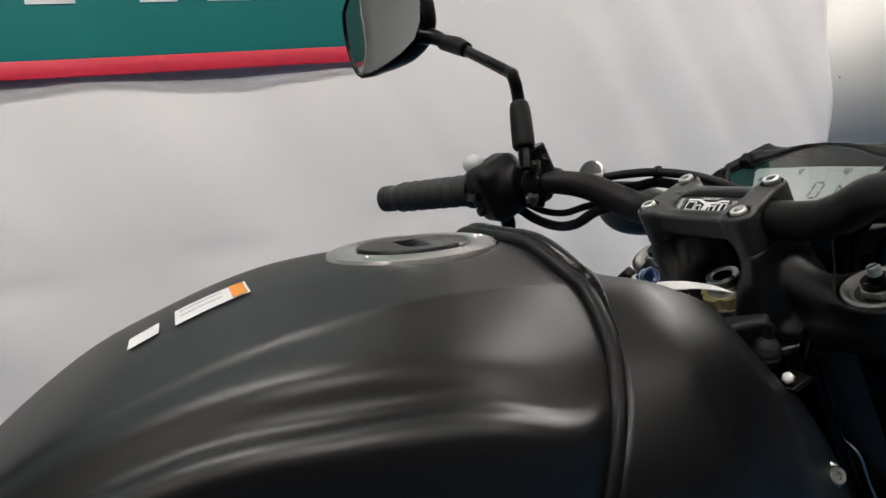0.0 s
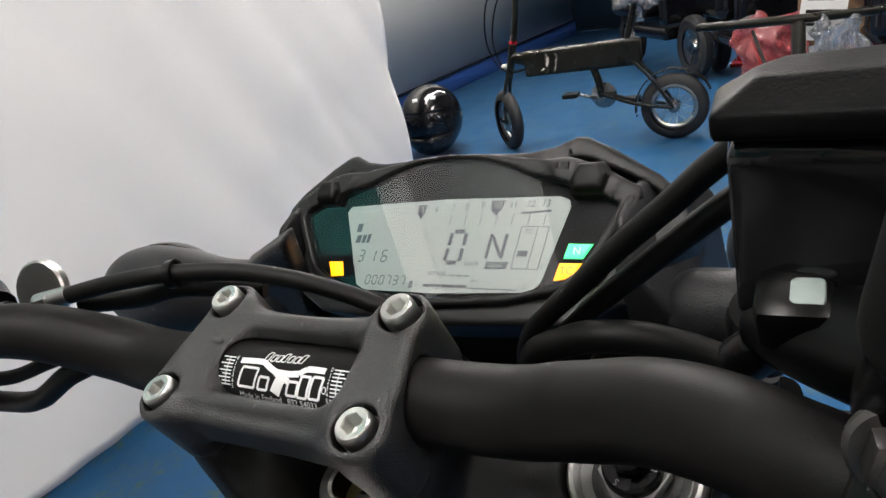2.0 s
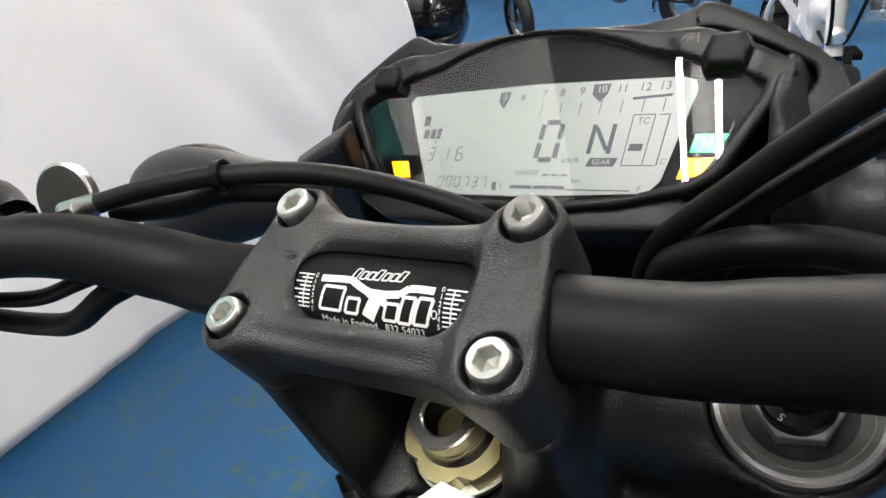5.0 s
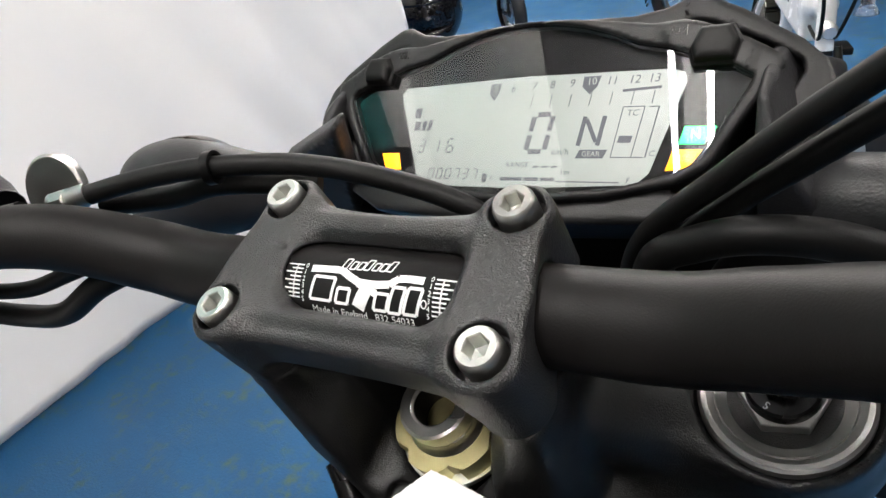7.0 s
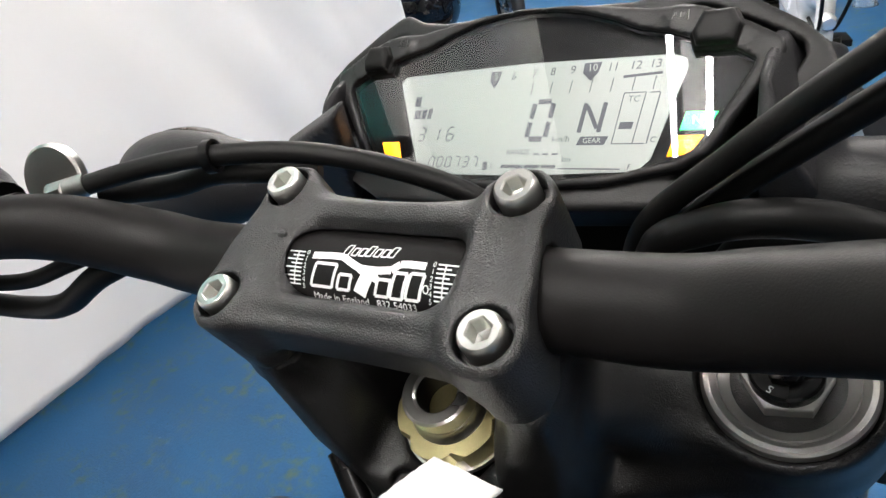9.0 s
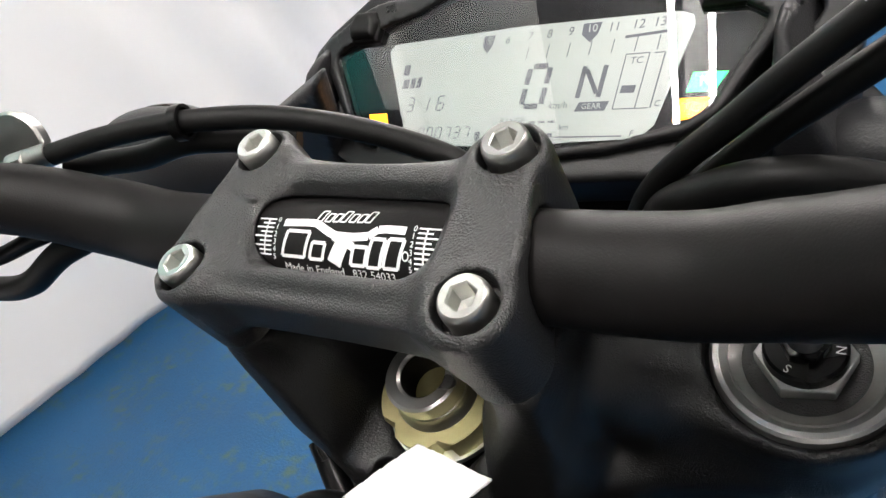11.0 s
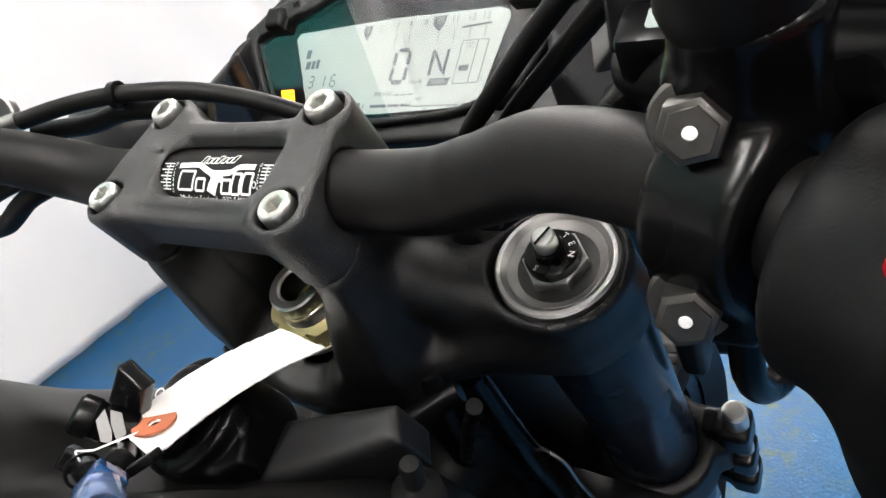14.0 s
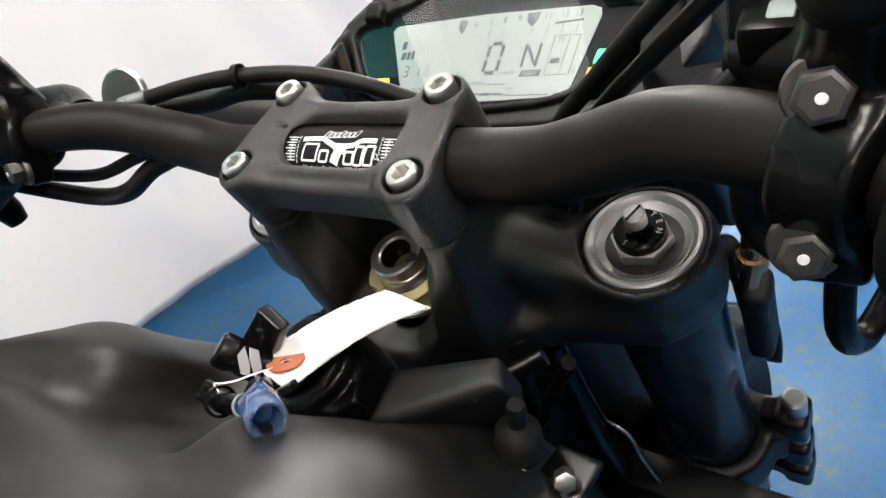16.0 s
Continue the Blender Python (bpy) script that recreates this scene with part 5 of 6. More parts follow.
# right side: brake fluid reservoir, switchgear with the red rocker
RT = pose(0.19, 0.018, 0.044, -20, 0, 0) @ pose(-0.19, -0.004, -0.056)
res = sp("reservoir", placed(solid(lambda p: f_prism(p, [(0.153, 0.005), (0.214, -0.005), (0.231, 0.004), (0.225, 0.026), (0.161, 0.030), (0.151, 0.021)], 0.030, 0.074, 0.005), (0.144, -0.012, 0.024), (0.240, 0.038, 0.080), 0.0018), RT), gloss_black, label="black brake fluid reservoir")
lid_black = material("worn_textured_lid_plastic", (0.003, 0.003, 0.0033), 0.5, spec=0.07, grain=0.00012, grain_size=0.0009, spread=0.5, patch=0.012)
lidpoly = [(0.1505, 0.003), (0.2165, -0.008), (0.2350, 0.002), (0.2280, 0.029), (0.159, 0.033), (0.149, 0.022)]
sp("lid", placed(solid(lambda p: smax(f_prism(p, lidpoly, 0.074, 0.085, 0.0015), (p[..., 2] - 0.0845) + 0.55 * np.maximum(0, f_poly(p[..., :2], lidpoly) + 0.009), 0.001), (0.142, -0.016, 0.070), (0.244, 0.040, 0.089), 0.0014), RT), lid_black, res, "black textured reservoir lid")
sp("master_cylinder", sweep([(0.158, 0.016, 0.016), (0.166, 0.011, 0.018), (0.185, 0.002, 0.024), (0.215, -0.010, 0.030)], [0.009, 0.011, 0.014, 0.013], 20, 5), plastic_smooth, label="black brake master cylinder")
sp("brake_lever", sweep([(0.215, -0.004, 0.020), (0.245, -0.002, 0.028), (0.300, -0.030, 0.040), (0.370, -0.066, 0.050)], [0.010, 0.0085, 0.0075, 0.0085], 14, 6), plastic_smooth, label="black brake lever")
sp("clutch_lever", sweep([(-0.200, 0.004, 0.004), (-0.232, 0.012, 0.010), (-0.300, -0.018, 0.020), (-0.372, -0.054, 0.030)], [0.010, 0.0085, 0.0075, 0.0085], 14, 6), plastic_smooth, label="black clutch lever")


def switch_field(p, s):
    c = np.array([s * 0.2285, -0.052, 0.0315])
    u = np.array([0.89 * s, -0.43, 0.135])
    d = f_box(p, c - np.array([0, 0, 0.004 if s > 0 else 0]), (0.0225, 0.022 if s > 0 else 0.027, 0.026 if s > 0 else 0.032), 0.013)
    d = smin(d, f_cyl(p, c - u * 0.030, c + u * 0.026, 0.0225, 0.004), 0.008)
    if s > 0:
        d = smin(d, f_box(p, c + np.array([0.002, -0.004, -0.024]), (0.0220, 0.021, 0.024), 0.010), 0.010)
    return d


sw_r = sp("switch_housing", solid(lambda p: switch_field(p, 1), (0.190, -0.095, -0.028), (0.272, -0.006, 0.078), 0.0019), plastic_black, label="black right switch housing")
rm = Matrix(((0.924, 0.287, -0.258, 0.2193), (-0.380, 0.588, -0.711, -0.0500), (-0.050, 0.757, 0.650, 0.0540), (0, 0, 0, 1)))
sp("kill_switch", placed(solid(lambda p: smax(f_prism(p, [(-0.0085, -0.011), (-0.0065, -0.014), (0.0065, -0.014), (0.0085, -0.011), (0.0085, 0.017), (0.0055, 0.0205), (-0.0050, 0.0205), (-0.0085, 0.016)], -0.012, 0.0070, 0.0028), -f_cyl(p, (-0.03, 0.003, 0.034), (0.03, 0.003, 0.034), 0.0285), 0.002), (-0.011, -0.047, -0.014), (0.011, 0.023, 0.010), 0.0009), rm), red_plastic, sw_r, "red rocker switch")
tri = prism([(-0.0055, -0.0045), (0.0055, -0.0045), (0.0, 0.0055)], -0.0004, 0.0003, m=toward((0.2200, -0.0832, 0.0020), (-0.15, -0.98, 0.1), 0))
sp("triangle_mark", tri, white_ink, sw_r, "white triangle mark")
sp("hazard_button", block(-0.010, 0.010, -0.005, 0.005, -0.004, 0.004, 0.002, m=toward((0.232, -0.0805, -0.008), (0, -0.98, -0.1))), plastic_smooth, sw_r)
sp("front_switch", block(0.157, 0.172, 0.002, 0.016, 0.020, 0.034, 0.003), plastic_smooth, label="small black brake light switch")
sp("white_connector", block(0.1635, 0.1705, 0.0050, 0.0125, 0.0250, 0.0345, 0.0015), pale_connector, label="small pale connector")

sw_l = sp("switch_housing", solid(lambda p: switch_field(p, -1), (-0.272, -0.095, -0.012), (-0.190, -0.006, 0.078), 0.0019), plastic_black, label="black left switch housing")
sp("pass_switch", solid(lambda p: np.linalg.norm((p - np.array([-0.2450, -0.060, 0.064])) / np.array([0.013, 0.011, 0.011]), axis=-1) * 0.011 - 0.011, (-0.265, -0.078, 0.048), (-0.225, -0.042, 0.08), 0.0015), material("pale_grey_plastic", (0.5, 0.52, 0.53), 0.25), sw_l, "pale grey thumb switch")
sp("horn_button", lathe([(0, 0.005), (0.005, 0.004), (0.006, 0.0), (0.006, -0.004)], 20, toward((-0.236, -0.080, 0.018), (0, -1, 0.1))), plastic_smooth, sw_l)
sp("turn_switch", block(-0.012, 0.012, -0.005, 0.005, -0.003, 0.006, 0.002, m=toward((-0.236, -0.079, 0.036), (0, -1, 0.2))), plastic_smooth, sw_l)
sp("cable_stub", lathe([(0, -0.016), (0.006, -0.016), (0.008, -0.008), (0.008, 0.004)], 18, toward((-0.238, -0.056, -0.004), (0, 0.2, 1))), plastic_smooth, sw_l)

# clutch cable with its bright adjuster, ties and the loom round the head
clutch = sp("clutch_cable", sweep([(-0.150, 0.0105, 0.0065), (-0.120, 0.024, 0.004), (-0.090, 0.034, 0.000), (-0.055, 0.044, -0.010), (-0.020, 0.049, -0.026), (0.006, 0.050, -0.046), (0.020, 0.052, -0.085)], 0.0042, 14, 8), rubber, label="black clutch cable")
sp("ferrule", sweep([(-0.158, 0.0070, 0.0070), (-0.142, 0.0145, 0.0062)], [0.0052, 0.0046], 16, smooth_path=False), alu, clutch, "bright cable ferrule")
am = toward((-0.1625, 0.0135, 0.0085), (0.25, -0.72, 0.64))
sp("adjuster_wheel", lathe([(0.0, 0.0012), (0.0142, 0.0012), (0.0154, 0.0004), (0.0154, -0.0030), (0.0142, -0.0038), (0.0, -0.0038)], 36, am), alu, clutch, "bright knurled adjuster wheel", angle=20)
sp("lock_nut", prism(hexagon(0.0055), -0.006, 0.0, 0.0005, m=toward((-0.150, 0.0095, 0.0068), (0.90, 0.42, -0.05))), alu, clutch, angle=25)
sp("adjuster_boss", sweep([(-0.172, 0.000, 0.0085), (-0.190, -0.008, 0.010), (-0.203, -0.006, 0.012)], [0.006, 0.0075, 0.010], 14, 4), plastic_smooth, clutch)
sp("cable_tie", lathe([(0.0052, -0.0018), (0.0066, -0.0018), (0.0066, 0.0018), (0.0052, 0.0018)], 18, toward((-0.0895, 0.0342, -0.0005), (0.85, 0.28, -0.12))), plastic_smooth, clutch, "black cable tie")
for pts, r in (([(-0.222, -0.046, 0.002), (-0.215, -0.036, -0.018), (-0.190, -0.030, -0.028), (-0.160, -0.026, -0.025), (-0.132, -0.014, -0.015), (-0.108, 0.004, -0.020), (-0.088, 0.018, -0.045), (-0.066, 0.028, -0.080), (-0.050, 0.034, -0.12)], 0.0052),
               ([(-0.215, -0.040, 0.006), (-0.205, -0.030, -0.010), (-0.180, -0.022, -0.016), (-0.150, -0.012, -0.012), (-0.122, 0.004, -0.014), (-0.100, 0.018, -0.034), (-0.078, 0.030, -0.065), (-0.060, 0.036, -0.11)], 0.0036),
               ([(-0.150, 0.018, -0.006), (-0.120, 0.028, -0.012), (-0.095, 0.036, -0.012), (-0.060, 0.048, -0.026)], 0.0050),
               ):
    sp("loom", sweep(pts, r, 12, 8), rubber, label="black sleeved wiring loom")
for pts, r, nm in (([(0.195, 0.048, 0.052), (0.168, 0.057, 0.045), (0.145, 0.060, 0.026), (0.127, 0.060, 0.008), (0.110, 0.059, -0.008), (0.090, 0.057, -0.028), (0.060, 0.055, -0.062), (0.044, 0.055, -0.11)], 0.0042, "throttle_cable"),
                   ([(0.195, 0.048, 0.036), (0.168, 0.057, 0.029), (0.146, 0.060, 0.010), (0.126, 0.060, -0.009), (0.107, 0.059, -0.027), (0.087, 0.058, -0.047), (0.066, 0.056, -0.075), (0.052, 0.055, -0.12)], 0.0042, "throttle_cable"),
                   ([(0.155, 0.020, 0.012), (0.152, 0.026, -0.004), (0.154, 0.032, -0.026)], 0.0062, "banjo_fitting"),
                   ([(0.156, 0.034, -0.050), (0.148, 0.042, -0.060), (0.136, 0.046, -0.052), (0.117, 0.046, -0.043), (0.098, 0.045, -0.041), (0.082, 0.045, -0.047), (0.066, 0.045, -0.060), (0.056, 0.046, -0.10)], 0.0060, "brake_hose"),
                   ([(0.180, 0.020, -0.040), (0.150, 0.040, -0.072), (0.128, 0.052, -0.066), (0.108, 0.054, -0.064), (0.088, 0.054, -0.074), (0.075, 0.054, -0.12)], 0.0050, "wiring_loom")):
    sp(nm, sweep(pts, r, 14, 8), rubber, label="black " + nm.replace("_", " "))
sp("hose_loop", sweep([(0.150, 0.030, -0.034), (0.1500, 0.020, -0.048), (0.1500, 0.018, -0.063), (0.1560, 0.014, -0.072), (0.1670, 0.010, -0.072), (0.1760, 0.004, -0.066)], 0.0062, 16, 8), rubber, label="black brake hose loop under the bar")
sp("hose_fitting", lathe([(0, 0.016), (0.0040, 0.016), (0.0055, 0.013), (0.0055, 0.002), (0.0070, 0.001), (0.0070, -0.006), (0.0045, -0.008), (0.0045, -0.020), (0, -0.020)], 24, toward((0.1445, 0.030, -0.108), (0.15, 0.1, 1))), copper, label="copper coloured hose fitting")
sp("switch_stub", lathe([(0, 0.010), (0.0055, 0.010), (0.0060, 0.008), (0.0060, -0.012), (0.0080, -0.013), (0.0080, -0.022), (0, -0.022)], 24, toward((0.1580, 0.012, 0.010), (-0.6, -0.2, -0.5))), plastic_smooth, label="black banjo stub")
hook = sp("cable_guide", sweep([(0.185, -0.030, -0.006), (0.186, -0.040, -0.030), (0.190, -0.034, -0.046), (0.196, -0.018, -0.044), (0.200, -0.006, -0.030)], 0.0038, 12, 6), plastic_smooth, label="black wire cable guide")

# turn signals and the shell under the instrument
signal_grey = material("dark_grey_moulded_plastic", (0.016, 0.016, 0.0175), 0.45, spec=0.3, grain=0.0002, grain_size=0.0009, spread=0.3)
sp("reflector_bracket", solid(lambda p: smin(f_box(p, (0.142, 0.034, -0.168), (0.006, 0.010, 0.030), 0.003), f_rod(p, (0.141, 0.034, -0.145), (0.130, 0.040, -0.120), 0.006), 0.008), (0.115, 0.01, -0.235), (0.170, 0.06, -0.105), 0.003), rubber, label="black bracket beside the fork leg")
for s in (-1, 1):
    sig = sp("turn_signal", solid(lambda p: smin(np.linalg.norm((p - np.array([s * 0.212, 0.078, -0.073])) / np.array([0.050, 0.028, 0.031]), axis=-1) * 0.028 - 0.028, f_cone_rod(p, (s * 0.120, 0.092, -0.084), (s * 0.19, 0.082, -0.078), 0.017, 0.021), 0.014), (min(s * 0.095, s * 0.275), 0.04, -0.125), (max(s * 0.095, s * 0.275), 0.125, -0.03), 0.003), signal_grey, label="black turn signal pod")
    sp("lens", solid(lambda p: smax(np.linalg.norm((p - np.array([s * 0.212, 0.078, -0.073])) / np.array([0.047, 0.033, 0.029]), axis=-1) * 0.029 - 0.029, 0.096 - p[..., 1], 0.002), (min(s * 0.15, s * 0.27), 0.088, -0.11), (max(s * 0.15, s * 0.27), 0.116, -0.035), 0.003), material("dark_smoke_lens", (0.02, 0.012, 0.008), 0.1), sig)
    sp("side_panel", solid(lambda p: smax(f_prism(np.stack([p[..., 1], p[..., 2], p[..., 0] * s], -1), [(0.078, -0.110), (0.082, -0.052), (0.100, -0.036), (0.130, -0.045), (0.165, -0.085), (0.170, -0.190), (0.100, -0.190)], 0.092, 0.116, 0.003), (p[..., 0] * s - 0.116) + 0.45 * (p[..., 2] + 0.085), 0.002), (min(s * 0.085, s * 0.122), 0.070, -0.20), (max(s * 0.085, s * 0.122), 0.18, -0.03), 0.0025), signal_grey, label="dark grey side panel of the headlamp")
for s in (-1,):
    sp("bracket_plate", solid(lambda p: f_prism(np.stack([p[..., 0] * s, p[..., 2], p[..., 1]], -1), [(0.070, -0.026), (0.118, -0.049), (0.122, -0.106), (0.094, -0.090)], 0.078, 0.090, 0.003), (min(s * 0.055, s * 0.130), 0.070, -0.115), (max(s * 0.055, s * 0.130), 0.098, -0.015), 0.002), signal_grey, label="dark grey instrument bracket plate")
sp("headlamp", solid(lambda p: smin(f_box(p, (0, 0.140, -0.180), (0.085, 0.045, 0.065), 0.03), f_box(p, (0, 0.11, -0.18), (0.10, 0.03, 0.05), 0.02), 0.03), (-0.115, 0.07, -0.26), (0.115, 0.20, -0.10), 0.006), plastic_black, label="black headlamp shell")

# ignition lock
lock = sp("ignition_lock", solid(lambda p: smin(smin(f_cyl(p, (0.004, -0.082, -0.085), (0.002, -0.083, -0.046), 0.0225, 0.003), f_cyl(p, (0.004, -0.082, -0.05), (0.002, -0.083, -0.040), 0.0165, 0.003), 0.002), f_prism(p, [(0.004, -0.104), (0.024, -0.099), (0.0315, -0.092), (0.0250, -0.076), (0.006, -0.066)], -0.090, -0.052, 0.002), 0.002), (-0.03, -0.12, -0.095), (0.045, -0.05, -0.03), 0.0016), plastic_smooth, label="black ignition lock")
for word, at_, turn, size in (("ON", (-0.0050, -0.0815, -0.0393), -20, 0.0062), ("OFF", (0.0035, -0.0965, -0.0393), 40, 0.0048)):
    me = letters(word, size)
    me.transform(Matrix.Translation(at_) @ pose(0, 0, 0.0004, 0, 0, turn))
    sp("lock_word", me, white_ink, lock)
sp("side_cover", solid(lambda p: f_prism(np.stack([p[..., 0], p[..., 1], p[..., 2] - 0.15 * (p[..., 0] - 0.03)], -1), [(0.030, -0.098), (0.052, -0.088), (0.085, -0.070), (0.078, -0.058), (0.050, -0.066), (0.030, -0.072)], -0.095, -0.0640, 0.005), (0.022, -0.106, -0.10), (0.094, -0.050, -0.045), 0.002), dash_black, lock, "black moulded cover beside the lock")

# rubber ball joint with its hexagon nut, linkage wires and stays below the yoke
BJ = toward((0.0925, -0.0830, -0.0690), (0.18, 0.30, 0.93))
sp("ball_joint", lathe([(0, 0.0205), (0.0030, 0.0200), (0.0037, 0.0180), (0.0037, 0.0100), (0.0048, 0.0085), (0.0068, 0.0070), (0.0084, 0.0042), (0.0070, 0.0030), (0.0086, 0.0012), (0.0090, -0.0012), (0.0074, -0.0026), (0.0088, -0.0048), (0.0078, -0.0085), (0.0060, -0.0105), (0, -0.0105)], 36, BJ), rubber, label="black rubber ball joint")
sp("bolt", prism(hexagon(0.0058, 12), -0.004, 0.004, 0.0008, m=toward((0.0905, -0.0905, -0.0765), (0.20, -0.25, 0.93))), steel, label="bright mounting nut", angle=25)
sp("bolt", prism(hexagon(0.0042, 0), -0.003, 0.003, 0.0006, m=toward((0.1080, -0.0890, -0.0830), (0.5, -0.5, 0.7))), steel, label="bright hexagon bolt", angle=25)
sp("bracket_plate", solid(lambda p: f_prism(p, [(0.092, -0.098), (0.114, -0.094), (0.118, -0.078), (0.100, -0.076)], -0.0905, -0.0865, 0.0012), (0.088, -0.102, -0.094), (0.122, -0.070, -0.082), 0.0012), plastic_smooth, label="black bent bracket plate")
for pts, r, mat_ in (([(0.0520, -0.0470, -0.1720), (0.0618, -0.0500, -0.1486), (0.0996, -0.0500, -0.0710)], 0.0030, plastic_smooth),
                     ([(0.0500, -0.0250, -0.2350), (0.0600, -0.0250, -0.2080), (0.0820, -0.0280, -0.2120), (0.0870, -0.0320, -0.2440), (0.0980, -0.0380, -0.2950)], 0.0012, steel),
                     ([(0.055, -0.030, -0.105), (0.050, -0.045, -0.16), (0.045, -0.050, -0.26)], 0.006, rubber),
                     ([(0.020, -0.048, -0.125), (0.045, -0.040, -0.15), (0.060, -0.020, -0.20)], 0.005, rubber),
                     ([(0.060, -0.020, -0.130), (0.066, -0.030, -0.20), (0.070, -0.034, -0.30)], 0.0075, plastic_smooth)):
    sp("control_wire", sweep(pts, r, 12, 6), mat_)
for k, (x, y, z) in enumerate(((0.048, -0.030, -0.236), (0.054, -0.034, -0.246))):
    sp("clip", solid(lambda p: f_box(p, (x, y, z), (0.006, 0.004, 0.006), 0.0015), (x - 0.010, y - 0.008, z - 0.010), (x + 0.010, y + 0.008, z + 0.010), 0.0012), plastic_smooth, label="small black wiring clip")
# rubber lip below the yoke
sp("head_seal", sweep([(-0.052, -0.040, -0.098), (-0.030, -0.062, -0.112), (0.004, -0.068, -0.118), (0.040, -0.058, -0.114), (0.070, -0.034, -0.110)], 0.0050, 14, 8), plastic_smooth, label="black rubber seal below the yoke")

# ---- key, tag and its string: things of their own ----
key = thing("ignition_key", "black key standing in the ignition lock with a spare", "key", tuple(MS @ Vector((0.0, -0.083, -0.040))))


def kp(name, me, mat, label="", angle=35):
    return part(name, me, mat, key, label, MS, angle)


KA, KB = Vector((-0.0058, -0.0976, -0.0120)), Vector((0.0033, -0.0968, -0.0250))
km = toward(KA, KA - KB)
SIGHT = Vector((0.775, -0.118, 0.62))
kp("knob", lathe([(0, 0.0006), (0.0056, 0.0003), (0.0068, -0.0008), (0.0070, -0.0018), (0.0070, -0.0060), (0.0064, -0.0066), (0.0061, -0.0085), (0.0064, -0.0090), (0.0064, -0.0190), (0.0050, -0.0205), (0, -0.0205)], 40, km), plastic_smooth, "black round key end")
face = toward(KA + (KB - KA) * 0.78 + SIGHT * 0.0066, SIGHT, 12)
for blades in ([(-0.0048, -0.0022), (-0.0010, -0.0006), (0.0046, 0.0040), (0.0006, 0.0050), (-0.0050, 0.0012)], [(0.0048, 0.0022), (0.0010, 0.0006), (-0.0046, -0.0040), (-0.0006, -0.0050), (0.0050, -0.0012)]):
    kp("emblem", prism(blades, -0.0004, 0.0004, m=face), silver_print, "silver emblem shape")
kp("neck", sweep([KB, (0.0030, -0.0900, -0.0330), (0.0020, -0.0830, -0.0410)], [0.0046, 0.0050, 0.0060], 16, 5), plastic_smooth, "black key neck in the lock")
PL, PBL, PR, PBR = Vector((0.0057, -0.0814, -0.0120)), Vector((-0.0097, -0.0900, -0.0240)), Vector((0.0139, -0.0864, -0.0140)), Vector((0.0025, -0.0912, -0.0280))
pc = (PL + PBL + PR + PBR) / 4
pu = ((PR - PL) + (PBR - PBL)).normalized()
pv = (PL - PBL) + (PR - PBR)
pv = (pv - pu * pv.dot(pu)).normalized()
pw = pu.cross(pv)
if pw.dot(SIGHT) < 0:
    pu, pw = -pu, -pw
PLATE = Matrix.Translation(pc) @ Matrix((pu, pv, pw)).transposed().to_4x4()
corner = [PLATE.inverted() @ v for v in (PBL, PBR, PR, PL)]
if corner[0].x > corner[1].x:
    corner = [corner[1], corner[0], corner[3], corner[2]]
kp("head", placed(solid(lambda p: f_prism(p, [(v.x * 1.35, v.y * 1.35) for v in corner], -0.0052, 0.0006, 0.0012), (-0.016, -0.018, -0.007), (0.016, 0.018, 0.003), 0.0009), PLATE), plastic_smooth, "black moulded key head")
for x, y in ((0.0012, 0.0048), (-0.0012, 0.0030), (0.0020, 0.0010)):
    kp("dimple", lathe([(0, 0.0008), (0.0007, 0.0008), (0.0009, 0.0005), (0.0009, -0.001)], 14, PLATE @ pose(x, y, 0)), gloss_black)
kp("link", sweep([(-0.018, -0.1115, -0.0320), (-0.008, -0.1130, -0.0290), (0.004, -0.1120, -0.0260), (0.016, -0.1110, -0.0200), (0.030, -0.1120, -0.0100)], [0.0034, 0.0042, 0.0038, 0.0042, 0.0036], 16, 5), plastic_smooth, "black key link")
kp("link_block", placed(solid(lambda p: f_box(p, (0, 0, 0), (0.0040, 0.0030, 0.0036), 0.0010), (-0.006, -0.005, -0.006), (0.006, 0.005, 0.006), 0.0008), toward((-0.0190, -0.1112, -0.0290), (0.6, -0.3, 0.7), 15)), plastic_smooth)
kp("tie", lathe([(0.0051, -0.0012), (0.0062, -0.0012), (0.0062, 0.0012), (0.0051, 0.0012)], 20, toward((-0.0080, -0.1130, -0.0280), (0.9, 0.0, 0.35))), plastic_smooth)
kp("pale_band", lathe([(0.0040, -0.0010), (0.0045, -0.0010), (0.0045, 0.0010), (0.0040, 0.0010)], 20, toward((0.0090, -0.1118, -0.0240), (0.85, 0.1, 0.5))), pale_connector)
bt = toward((0.0560, -0.1180, 0.0085), (0.86, -0.30, 0.42))
kp("spare_head", lathe([(0, 0.002), (0.0058, 0.002), (0.0066, 0.001), (0.0066, -0.010), (0.0050, -0.012), (0, -0.012)], 32, toward((0.0180, -0.1070, -0.0190), (0.70, -0.30, 0.62)) @ Matrix.Scale(0.78, 4)), plastic_smooth, "black spare key head")
kp("spare_tab", placed(solid(lambda p: f_box(p, (0, 0, 0), (0.0045, 0.0016, 0.0036), 0.0006), (-0.006, -0.003, -0.005), (0.006, 0.003, 0.005), 0.0006), toward((0.0290, -0.1035, -0.0180), (0.5, -0.5, 0.7))), plastic_smooth)
kp("blue_cap", lathe([(0.0044, 0.0), (0.0054, 0.0003), (0.0060, -0.0006), (0.0060, -0.0120), (0.0052, -0.0140), (0.0044, -0.0140), (0.0042, -0.0110), (0.0044, 0.0)], 48, bt), blue_clear, "clear blue plastic tube")
kp("blue_core", lathe([(0, -0.0085), (0.0026, -0.0080), (0.0041, -0.0095), (0.0041, -0.0140), (0, -0.0140)], 20, bt), blue_plastic, "deep blue core of the tube")
